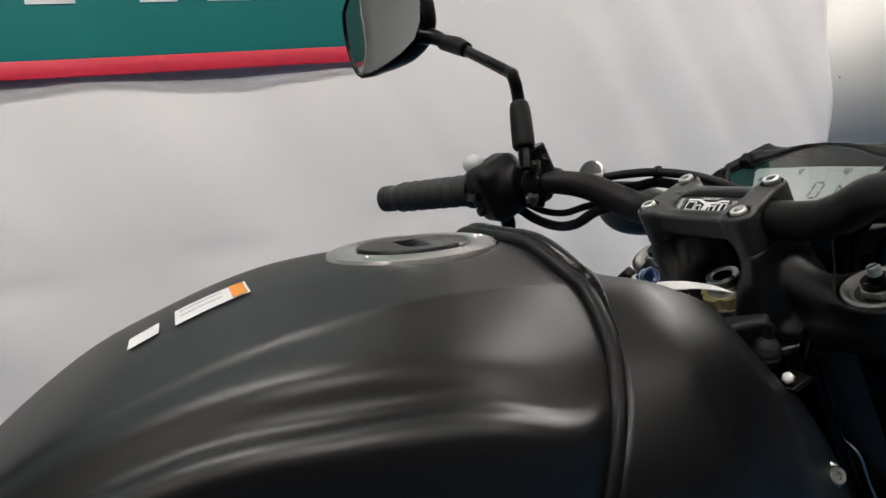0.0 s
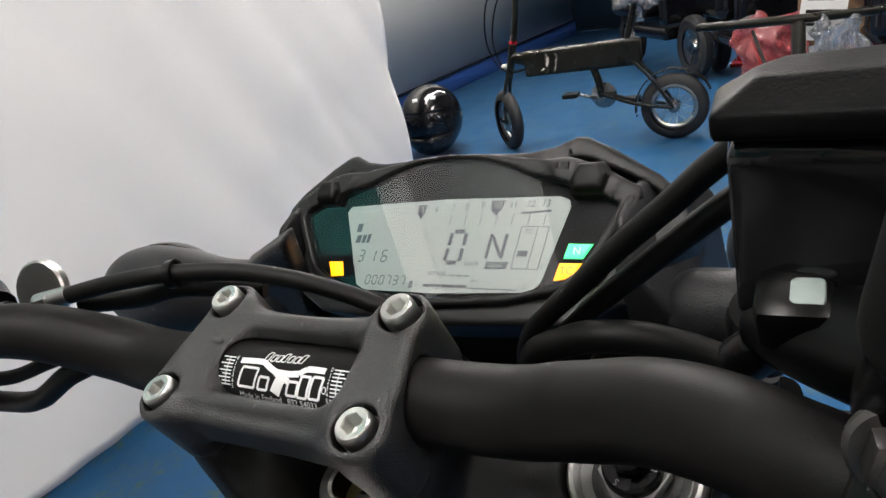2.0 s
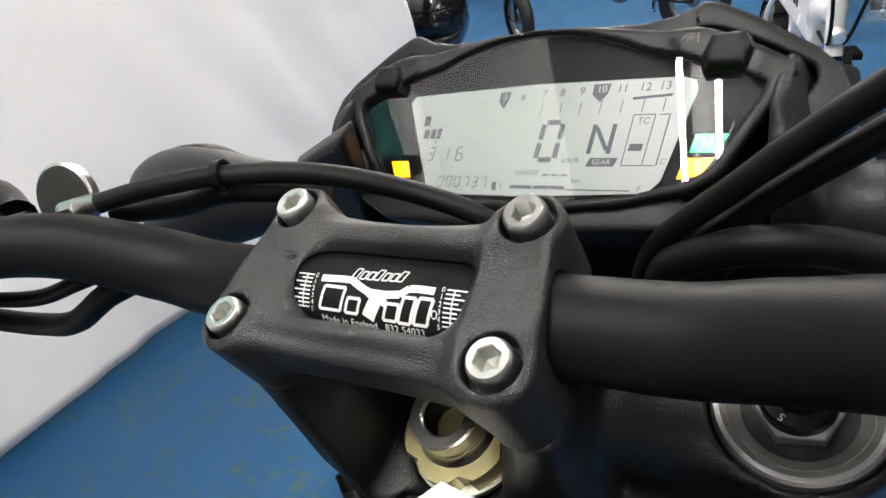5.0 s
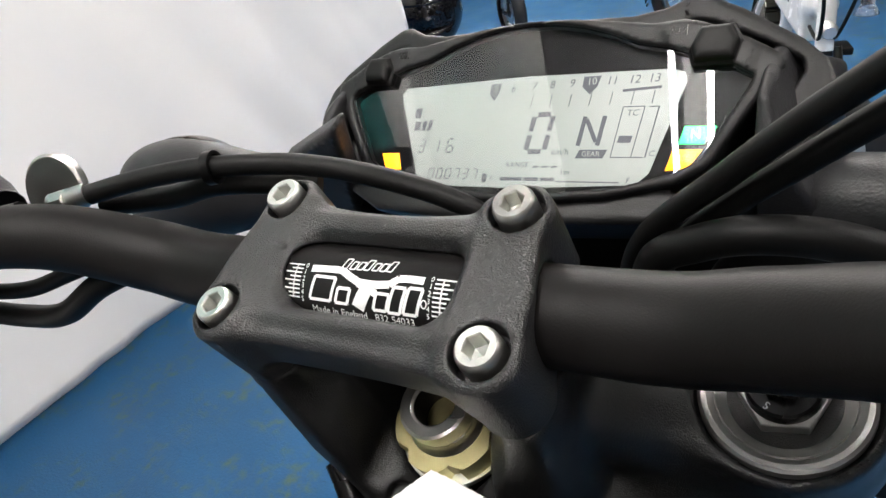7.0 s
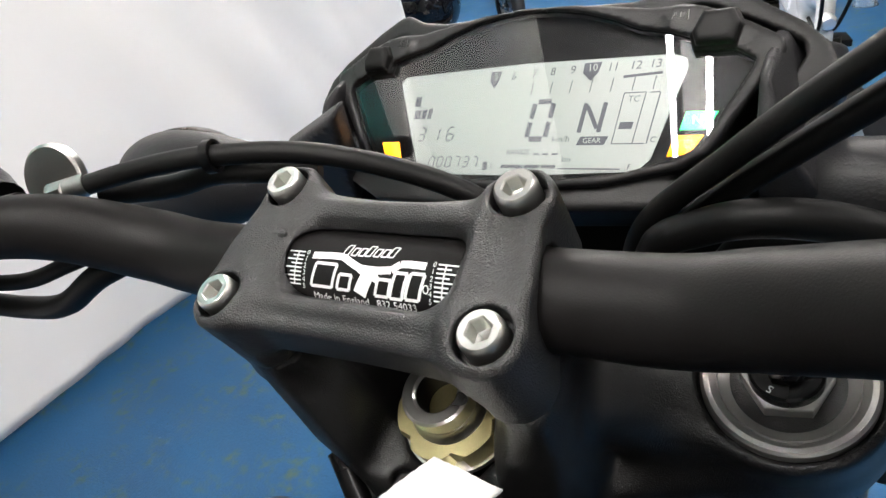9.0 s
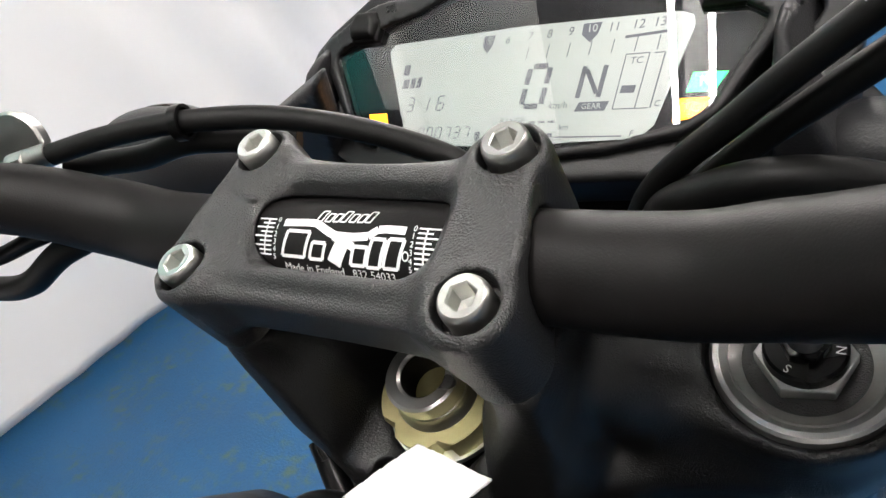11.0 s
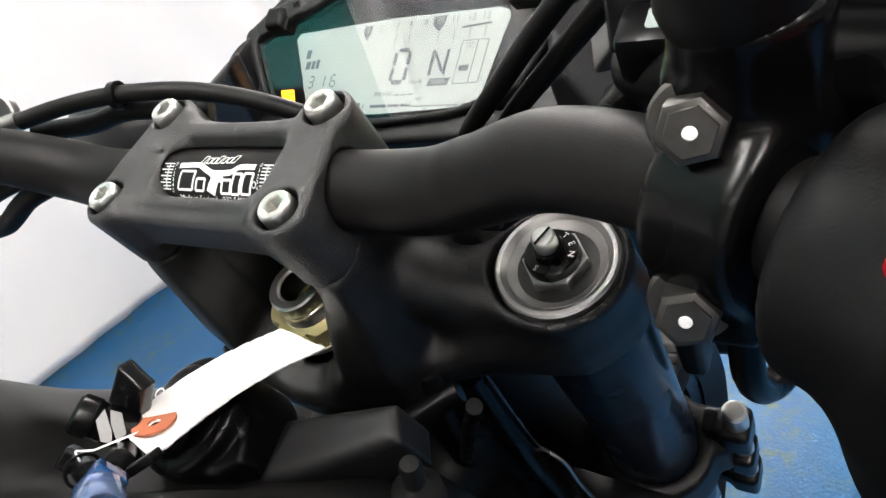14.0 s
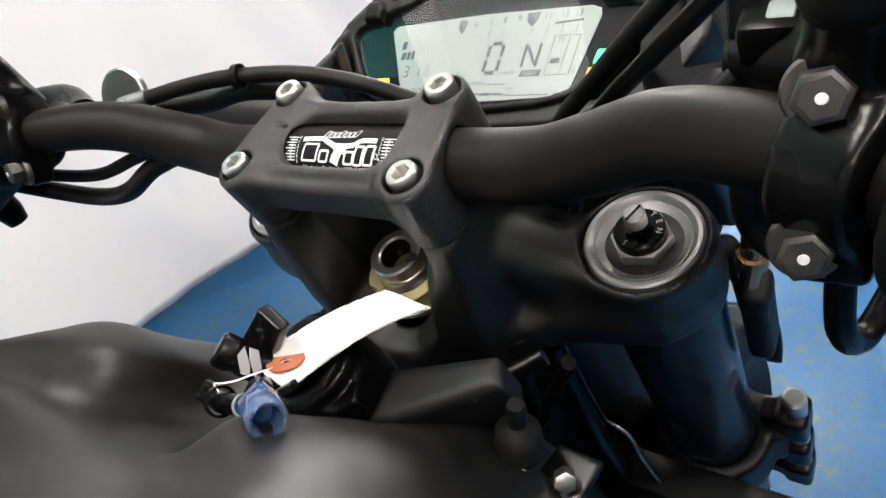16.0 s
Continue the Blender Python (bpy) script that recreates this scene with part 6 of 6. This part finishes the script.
kp("blue_collar", placed(solid(lambda p: f_box(p, (0, 0, -0.0165), (0.0054, 0.0046, 0.0036), 0.0010), (-0.008, -0.007, -0.023), (0.008, 0.007, -0.010), 0.0009), bt), blue_plastic, "blue clear plastic collar")
CARD = [(-0.0345, -0.0090), (-0.030, -0.0125), (0.0345, -0.0130), (0.0335, 0.0128), (-0.030, 0.0122), (-0.0345, 0.0085)]
tag = part("price_tag", solid(lambda p: smax(f_prism(np.stack([p[..., 0], p[..., 1], p[..., 2] - 0.0035 * np.cos(p[..., 0] * 45) - 0.002 * np.sin(p[..., 1] * 90)], -1), CARD, -0.0005, 0.0005), -f_cyl(p, (-0.0265, 0, -0.02), (-0.0265, 0, 0.02), 0.0021), 0.0001), (-0.037, -0.015, -0.008), (0.037, 0.015, 0.008), 0.0007), paper)
TA, TB, TC_, TD = Vector((0.013, -0.039, -0.063)), Vector((0.0385, -0.046, -0.056)), Vector((0.0225, -0.102, -0.0205)), Vector((0.004, -0.0965, -0.0275))
ex_ = ((TA + TB) / 2 - (TC_ + TD) / 2).normalized()
ey_ = (TA - TB)
ey_ = (ey_ - ex_ * ey_.dot(ex_)).normalized()
ez_ = ex_.cross(ey_)
TM = Matrix.Translation((TA + TB + TC_ + TD) / 4) @ Matrix((ex_, ey_, ez_)).transposed().to_4x4()
tag.matrix_basis = MS @ TM
tagged(tag, "blank white card tag with brown ring, tied to the key", "tag")
ring_o = lathe([(0.0022, 0.0004), (0.0072, 0.0004), (0.0072, -0.0004), (0.0022, -0.0004), (0.0022, 0.0004)], 36, pose(-0.0265, 0, 0.0022 + 0.0002, 0, 2.5, 0))
part("eyelet", ring_o, brown_card, tag, "brown card eyelet", MS @ TM)
part("string", sweep([TM.inverted() @ Vector(v) for v in (tuple(TM @ Vector((-0.0265, 0.001, 0.001))), (0.0130, -0.1015, -0.0170), (0.0040, -0.1055, -0.0190), (-0.0020, -0.1065, -0.0215), (-0.0080, -0.1075, -0.0235), (-0.0110, -0.1085, -0.0235), (-0.0070, -0.1105, -0.0240))], 0.00035, 8, 8), paper, tag, "thin white string", MS @ TM)

# ---- things behind the motorcycle ----
tyre_mat = material("dusty_tyre_rubber", (0.012, 0.012, 0.013), 0.65, grain=0.001, grain_size=0.01)
bike_black = material("satin_black_bicycle_paint", (0.009, 0.009, 0.006), 0.3, spec=0.3)
bike_white = material("white_bicycle_paint", (0.75, 0.75, 0.74), 0.25, coat=0.3, spread=0.04)
silver_paint = material("silver_painted_alloy", (0.62, 0.62, 0.61), 0.35, 0.3, spread=0.06)
film = material("crumpled_clear_film", (0.70, 0.70, 0.70), 0.10, spread=0.3, patch=0.03, grain=0.006, grain_size=0.018)
film.node_tree.nodes["Principled BSDF"].inputs["Transmission Weight"].default_value = 0.88
film_red = material("crumpled_film_over_red", (0.75, 0.16, 0.17), 0.12, spread=0.5, patch=0.05, grain=0.006, grain_size=0.02)
film_red.node_tree.nodes["Principled BSDF"].inputs["Transmission Weight"].default_value = 0.8
lamp_lens = material("clear_lamp_lens", (0.8, 0.8, 0.8), 0.08, 0.6)
orange = material("orange_reflector", (0.8, 0.22, 0.02), 0.2)
carton = material("brown_cardboard", (0.22, 0.13, 0.07), 0.8, spread=0.15)


def cycle_wheel(root, m, r, spokes, spoke_mat, rim_mat, group_name):
    """A small fat tyre with tread, rim, hub and cast or wire spokes, in the plane z = 0 of m."""
    tr = 0.038
    ty = part(group_name, lathe([(r - tr * 1.5 + tr * 1.5 * math.cos(a) if math.cos(a) > 0 else r - tr * 1.5, tr * math.sin(a)) for a in (radians(-90 + 15 * k) for k in range(13))], 56, m), tyre_mat, root)
    part("rim", lathe([(r - tr * 1.5, -0.016), (r - tr * 1.9, -0.018), (r - tr * 2.2, -0.010), (r - tr * 2.2, 0.010), (r - tr * 1.9, 0.018), (r - tr * 1.5, 0.016)], 48, m), rim_mat, ty, "narrow metal rim")
    if spokes < 10:
        part("inner_ring", lathe([(0.042, -0.005), (0.049, -0.005), (0.049, 0.005), (0.042, 0.005), (0.042, -0.005)], 36, m), rim_mat, ty)
    part("hub", lathe([(0, -0.05), (0.012, -0.05), (0.014, -0.03), (0.034, -0.026), (0.034, 0.026), (0.014, 0.03), (0.012, 0.05), (0, 0.05)], 24, m), dark_steel, ty)
    for k in range(spokes):
        a = 2 * math.pi * k / spokes
        o = (k % 2 * 2 - 1) * (0.012 if spokes > 10 else 0.0)
        a2 = a + (0.35 * (k % 2 * 2 - 1) if spokes > 10 else 0)
        part("spoke", sweep([m @ Vector((0.03 * math.cos(a), 0.03 * math.sin(a), o)), m @ Vector(((r - tr * 2.1) * math.cos(a2), (r - tr * 2.1) * math.sin(a2), 0))], 0.0016 if spokes > 10 else 0.0045, 6, smooth_path=False), spoke_mat, ty)


def folding_bike(name_label, rear, front, lean, paint, spokes, spoke_mat, steer, sad=0.86, high=1.03):
    """A folding electric bicycle: rear and front are the axles over the floor."""
    d = Vector((front[0] - rear[0], front[1] - rear[1], 0))
    wb = d.length
    root = thing("electric_bicycle", name_label, "bicycle", (rear[0], rear[1], 0), "folding electric bicycles")
    m = Matrix.Translation((rear[0], rear[1], 0)) @ Matrix.Rotation(math.atan2(d.y, d.x), 4, "Z") @ pose(0, 0, 0, lean, 0, 0)

    def q(name, me, mat, label="", angle=35):
        return part(name, me, mat, root, label, m, angle)
    r = 0.19
    rim_mat = spoke_mat if spokes < 10 else alu
    cycle_wheel(root, m @ pose(0, 0, r, 90, 0, 0), r, spokes, spoke_mat, rim_mat, "wheel")
    cycle_wheel(root, m @ pose(wb, 0, r, 90, 0, steer), r, spokes, spoke_mat, rim_mat, "wheel")
    q("beam", solid(lambda p: smin(f_box(p, (wb * 0.50, 0, 0.525), (wb * 0.34, 0.040, 0.076), 0.018), f_cone_rod(p, (wb * 0.80, 0, 0.55), (wb * 0.90, 0, 0.57), 0.045, 0.034), 0.02), (0.1, -0.07, 0.42), (wb, 0.07, 0.65), 0.01), paint, "battery beam of the frame")
    for k in range(5):
        q("side_mark", block(wb * 0.42 + 0.045 * k, wb * 0.42 + 0.045 * k + 0.026, -0.0425, -0.0395, 0.515, 0.550 + 0.012 * (k in (1, 4)), 0.001), grey_ink if paint is bike_black else plastic_smooth, "plain maker's mark shape")
    q("label_patch", block(wb * 0.36, wb * 0.36 + 0.03, -0.0425, -0.0395, 0.515, 0.555, 0.001), white_ink)
    q("head_tube", sweep([(wb * 0.905, 0, 0.65), (wb * 0.955, 0, 0.46)], 0.024, 16, smooth_path=False), paint)
    q("ring", sweep([(wb * 0.9, 0, 0.672), (wb * 0.903, 0, 0.655)], 0.026, 16, smooth_path=False), red_plastic)
    for s in (-0.045, 0.045):
        q("fork_blade", sweep([(wb * 0.955, s * 0.7, 0.47), (wb * 0.985, s, 0.36), (wb, s, r)], 0.012, 10, 4), bike_black)
        q("chain_stay", sweep([(wb * 0.40, s * 0.5, 0.30), (wb * 0.2, s, 0.23), (0, s, r)], 0.010, 10, 4), paint)
        q("seat_stay", sweep([(wb * 0.26, s * 0.5, 0.53), (wb * 0.12, s, 0.38), (0, s, r)], 0.010, 10, 4), paint)
    q("lower_strut", sweep([(wb * 0.46, 0, 0.52), (wb * 0.42, 0, 0.40), (wb * 0.40, 0, 0.28)], 0.022, 12, 4), paint)
    q("seat_tube", sweep([(wb * 0.26, 0, 0.50), (wb * 0.17, 0, sad - 0.04)], 0.018, 14, smooth_path=False), bike_black)
    q("saddle", solid(lambda p: f_cone_rod(p, (wb * 0.05, 0, sad), (wb * 0.30, 0, sad), 0.065, 0.022) + np.maximum(0, np.abs(p[..., 2] - sad) - 0.02) * 0.6, (-0.08, -0.1, sad - 0.08), (wb * 0.36, 0.1, sad + 0.08), 0.012), rubber)
    q("crank", lathe([(0.02, -0.012), (0.075, -0.003), (0.078, 0.0), (0.075, 0.003), (0.02, 0.012)], 36, pose(wb * 0.40, -0.05, 0.28, 90, 0, 0)), dark_steel)
    for s, a in ((-1, 200), (1, 20)):
        e = (wb * 0.40 + 0.16 * math.cos(radians(a)), s * 0.075, 0.28 + 0.16 * math.sin(radians(a)))
        q("crank_arm", sweep([(wb * 0.40, s * 0.065, 0.28), e], 0.010, 8, smooth_path=False), dark_steel)
        q("pedal", block(-0.045, 0.045, -0.045, 0.045, -0.012, 0.012, 0.005, m=pose(e[0], e[1] + s * 0.055, e[2])), rubber)
    q("lamp", lathe([(0, 0.012), (0.016, 0.010), (0.022, 0.0), (0.020, -0.03), (0, -0.035)], 24, toward((wb * 0.985, 0, 0.52), (1, 0, -0.1))), lamp_lens, "round clear headlamp")
    q("stem", sweep([(wb * 0.90, 0, 0.66), (wb * 0.86, 0, high * 0.5 + 0.34), (wb * 0.83, 0, high - 0.01)], 0.019, 14, 4), bike_black)
    q("bar", sweep([(wb * 0.80, -0.27, high), (wb * 0.83, -0.10, high), (wb * 0.83, 0.10, high), (wb * 0.80, 0.27, high)], 0.013, 12, 5), bike_black)
    for s in (-1, 1):
        q("cable", sweep([(wb * 0.84, s * 0.12, high - 0.02), (wb * 0.99, s * 0.10, high - 0.10), (wb * 1.05, s * 0.05, 0.68), (wb * 0.97, s * 0.02, 0.50), (wb * 0.80, s * 0.02, 0.50)], 0.005, 8, 6), rubber)
    q("mudguard", solid(lambda p: smax(np.abs(np.hypot(p[..., 0], p[..., 2] - r) - 0.215) - 0.004, smax(np.abs(p[..., 1]) - 0.028, 0.21 - p[..., 2] - 0.3 * p[..., 0], 0.01), 0.003), (-0.25, -0.05, 0.1), (0.25, 0.05, 0.45), 0.009), bike_black)
    q("brake_disc", lathe([(0.03, -0.0015), (0.062, -0.0015), (0.062, 0.0015), (0.03, 0.0015)], 36, pose(wb, 0.04, r, 90, 0, steer)), steel)
    return root, m, wb


b1, m1, w1 = folding_bike("black folding electric bicycle standing on the blue floor", (-0.89, 3.78), (-1.90, 3.65), 0, bike_black, 28, steel, -48)
b2, m2, w2 = folding_bike("white folding electric bicycle with silver spoked wheels", (-0.36, 2.86), (-0.06, 1.90), -3, bike_white, 8, silver_paint, 74, 0.72, 0.84)


def film_bag(c, r, seed, mat, label):
    """A crumpled plastic bag pulled over a part."""
    c, r = np.array(c), np.array(r)

    def fn(p):
        q = (p - c) / r
        w = 0.16 * np.sin(q[..., 0] * 5 + seed + 2 * np.sin(q[..., 2] * 4)) + 0.14 * np.sin(q[..., 1] * 6 + seed * 2 + 2 * np.cos(q[..., 0] * 5)) + 0.10 * np.abs(np.sin(q[..., 2] * 9 + q[..., 0] * 7 + seed))
        return (np.linalg.norm(q, axis=-1) - 1 + w) * r.min() * 0.7
    root = thing("plastic_bag", label, "plastic bag", tuple(c - np.array([0, 0, r[2]])), "plastic bags over new parts")
    part("film", solid(fn, c - r * 1.4, c + r * 1.4, float(r.min()) / 9), mat, root)
    part("gathered_neck", lathe([(0.012, -0.02), (0.022, -0.05), (0.016, -0.075), (0.030, -0.10), (0.026, -0.10)], 14, Matrix.Translation(Vector(c) - Vector((0, 0, r[2] * 0.8)))), mat, root)
    return root


film_bag(m1 @ Vector((w1 * 0.16, 0, 0.88)), (0.17, 0.12, 0.12), 1.0, film, "crumpled clear plastic bag over a black saddle")
film_bag((-0.195, 2.48, 0.700), (0.115, 0.10, 0.105), 2.2, film_red, "clear plastic bag with a red tint over a saddle")
film_bag((0.040, 1.93, 0.745), (0.070, 0.07, 0.105), 3.1, film, "clear plastic bag hanging over a white bicycle grip")


def helmet(c, turn, label, scale=1.28):
    root = thing("helmet", label, "helmet", (c[0], c[1], c[2] - 0.165), "helmets")
    m = Matrix.Translation(c) @ Matrix.Rotation(radians(turn), 4, "Z") @ Matrix.Scale(scale, 4)

    def shell(p):
        d = np.linalg.norm((p - np.array([0, 0.0, 0.015])) / np.array([0.125, 0.150, 0.135]), axis=-1) * 0.125 - 0.125
        d = smin(d, np.linalg.norm((p - np.array([0, -0.075, -0.055])) / np.array([0.085, 0.085, 0.06]), axis=-1) * 0.06 - 0.06, 0.03)
        d = smax(d, -(p[..., 2] + 0.128), 0.01)
        return smax(d, -f_box(p, (0, -0.14, 0.015), (0.10, 0.07, 0.045), 0.03), 0.006)
    part("shell", solid(shell, (-0.15, -0.19, -0.15), (0.15, 0.18, 0.17), 0.0075), gloss_black, root, m=m)
    part("visor", solid(lambda p: smax(np.abs(np.linalg.norm((p - np.array([0, 0.0, 0.015])) / np.array([0.122, 0.147, 0.132]), axis=-1) * 0.122 - 0.121) - 0.003, f_box(p, (0, -0.14, 0.016), (0.115, 0.10, 0.05), 0.03), 0.004), (-0.14, -0.18, -0.05), (0.14, -0.02, 0.09), 0.006), material("dark_visor", (0.005, 0.005, 0.006), 0.03), root, "dark glossy visor", m=m)
    part("brow_mark", block(-0.045, 0.045, -0.001, 0.001, -0.008, 0.008, m=m @ toward((0, -0.098, 0.112), (0, -0.62, 0.78)) @ pose(0, 0, 0, 90, 0, 0)), white_ink, root, "pale plain maker's mark bar")
    for s in (-1, 1):
        part("visor_pivot", lathe([(0, 0.006), (0.014, 0.005), (0.018, 0.0)], 20, m @ toward((s * 0.122, -0.02, 0.015), (s, 0, 0))), dark_steel, root)
    return root


helmet((-2.46, 3.60, 0.215), 25, "gloss black full-face helmet resting on the floor", 1.68)


def scooter(x, y, turn, label):
    root = thing("scooter", label, "scooter", (x, y, 0), "parked scooters")
    m = Matrix.Translation((x, y, 0)) @ Matrix.Rotation(radians(turn), 4, "Z")
    for k, yy in enumerate((-0.60, 0.62)):
        w_ = part("wheel", lathe([(0.14, -0.04), (0.20, -0.05), (0.235, -0.03), (0.24, 0), (0.235, 0.03), (0.20, 0.05), (0.14, 0.04)], 40, m @ pose(0, yy, 0.24, 0, 90, 0)), tyre_mat, root)
        part("rim", lathe([(0.0, -0.03), (0.05, -0.035), (0.06, -0.01), (0.14, -0.03), (0.14, 0.03), (0.06, 0.01), (0.05, 0.035), (0, 0.03)], 32, m @ pose(0, yy, 0.24, 0, 90, 0)), dark_steel, w_)
    part("leg_shield", solid(lambda p: smin(f_box(p, (0, -0.42, 0.66), (0.19, 0.05, 0.24), 0.045), f_cone_rod(p, (0, -0.42, 0.85), (0, -0.38, 1.0), 0.06, 0.09), 0.05), (-0.24, -0.56, 0.38), (0.24, -0.26, 1.12), 0.016), gloss_black, root, m=m)
    part("body", solid(lambda p: smin(f_box(p, (0, 0.40, 0.58), (0.15, 0.36, 0.14), 0.08), f_box(p, (0, -0.08, 0.34), (0.15, 0.32, 0.05), 0.03), 0.06), (-0.2, -0.44, 0.26), (0.2, 0.84, 0.78), 0.016), gloss_black, root, m=m)
    part("seat", solid(lambda p: f_box(p, (0, 0.36, 0.76), (0.13, 0.33, 0.045), 0.04), (-0.16, -0.02, 0.69), (0.16, 0.74, 0.83), 0.014), rubber, root, m=m)
    part("headlamp", lathe([(0, 0.02), (0.06, 0.016), (0.075, 0.0), (0.06, -0.04)], 28, m @ toward((0, -0.49, 0.95), (0, -1, 0.1))), lamp_lens, root, m=MI)
    part("handlebar", sweep([m @ Vector(v) for v in ((-0.33, -0.28, 1.05), (-0.12, -0.36, 1.04), (0.12, -0.36, 1.04), (0.33, -0.28, 1.05))], 0.016, 12, 5), bike_black, root)
    for s in (-1, 1):
        part("turn_signal", block(-0.03, 0.03, -0.02, 0.02, -0.018, 0.018, 0.008, m=m @ pose(s * 0.17, -0.47, 0.88)), orange, root, "orange turn signal")
        part("mirror", merge(sweep([m @ Vector(v) for v in ((s * 0.2, -0.3, 1.05), (s * 0.24, -0.3, 1.20))], 0.006, 8, smooth_path=False), lathe([(0, 0.01), (0.05, 0.006), (0.055, 0), (0.04, -0.02)], 24, m @ toward((s * 0.26, -0.3, 1.24), (0, 1, 0)))), bike_black, root)
    return root


scooter(-0.75, 5.1, 28, "gloss black scooter parked behind the bicycles")
scooter(0.15, 4.5, 10, "gloss black scooter parked close to the others")
scooter(0.95, 3.9, -4, "gloss black scooter with chrome headlamp rim")
scooter(-1.55, 5.9, 40, "gloss black scooter near the rear wall")
helmet((-0.62, 4.78, 1.05), 35, "gloss black open helmet resting on a scooter")

cone = thing("traffic_cone", "red plastic cone standing among the scooters", "cone", (-0.78, 5.9, 0))
part("body", lathe([(0.17, 0.03), (0.035, 0.70), (0.025, 0.70), (0.15, 0.03)], 32, pose(-0.78, 5.9, 0)), red_plastic, cone)
part("base", block(-0.19, 0.19, -0.19, 0.19, 0, 0.03, 0.008, m=pose(-0.78, 5.9, 0)), red_plastic, cone)
box_ob = thing("carton", "brown cardboard carton standing on the floor", "box", (-0.35, 6.3, 0))
part("body", block(-0.65, -0.05, 6.1, 6.6, 0.0, 0.62, 0.004), carton, box_ob)
part("flap", block(-0.65, -0.05, 6.05, 6.35, 0.622, 0.626), carton, box_ob)
CARD_AT = Matrix.Translation((-0.015, 2.16, 0.85)) @ pose(0, 0, 0, -12, 8, 10)
card_ob = part("price_card", block(-0.06, 0.06, -0.0015, 0.0015, -0.09, 0.09, 0.0005, m=CARD_AT), paper)
tagged(card_ob, "white hand-written price card with dark plain bars", "card")
for k in range(4):
    part("writing_bar", block(-0.045, 0.045 - 0.02 * (k % 2), -0.0022, 0.0022, 0.055 - 0.035 * k, 0.065 - 0.035 * k), plastic_smooth, card_ob, m=card_ob.matrix_basis @ CARD_AT)
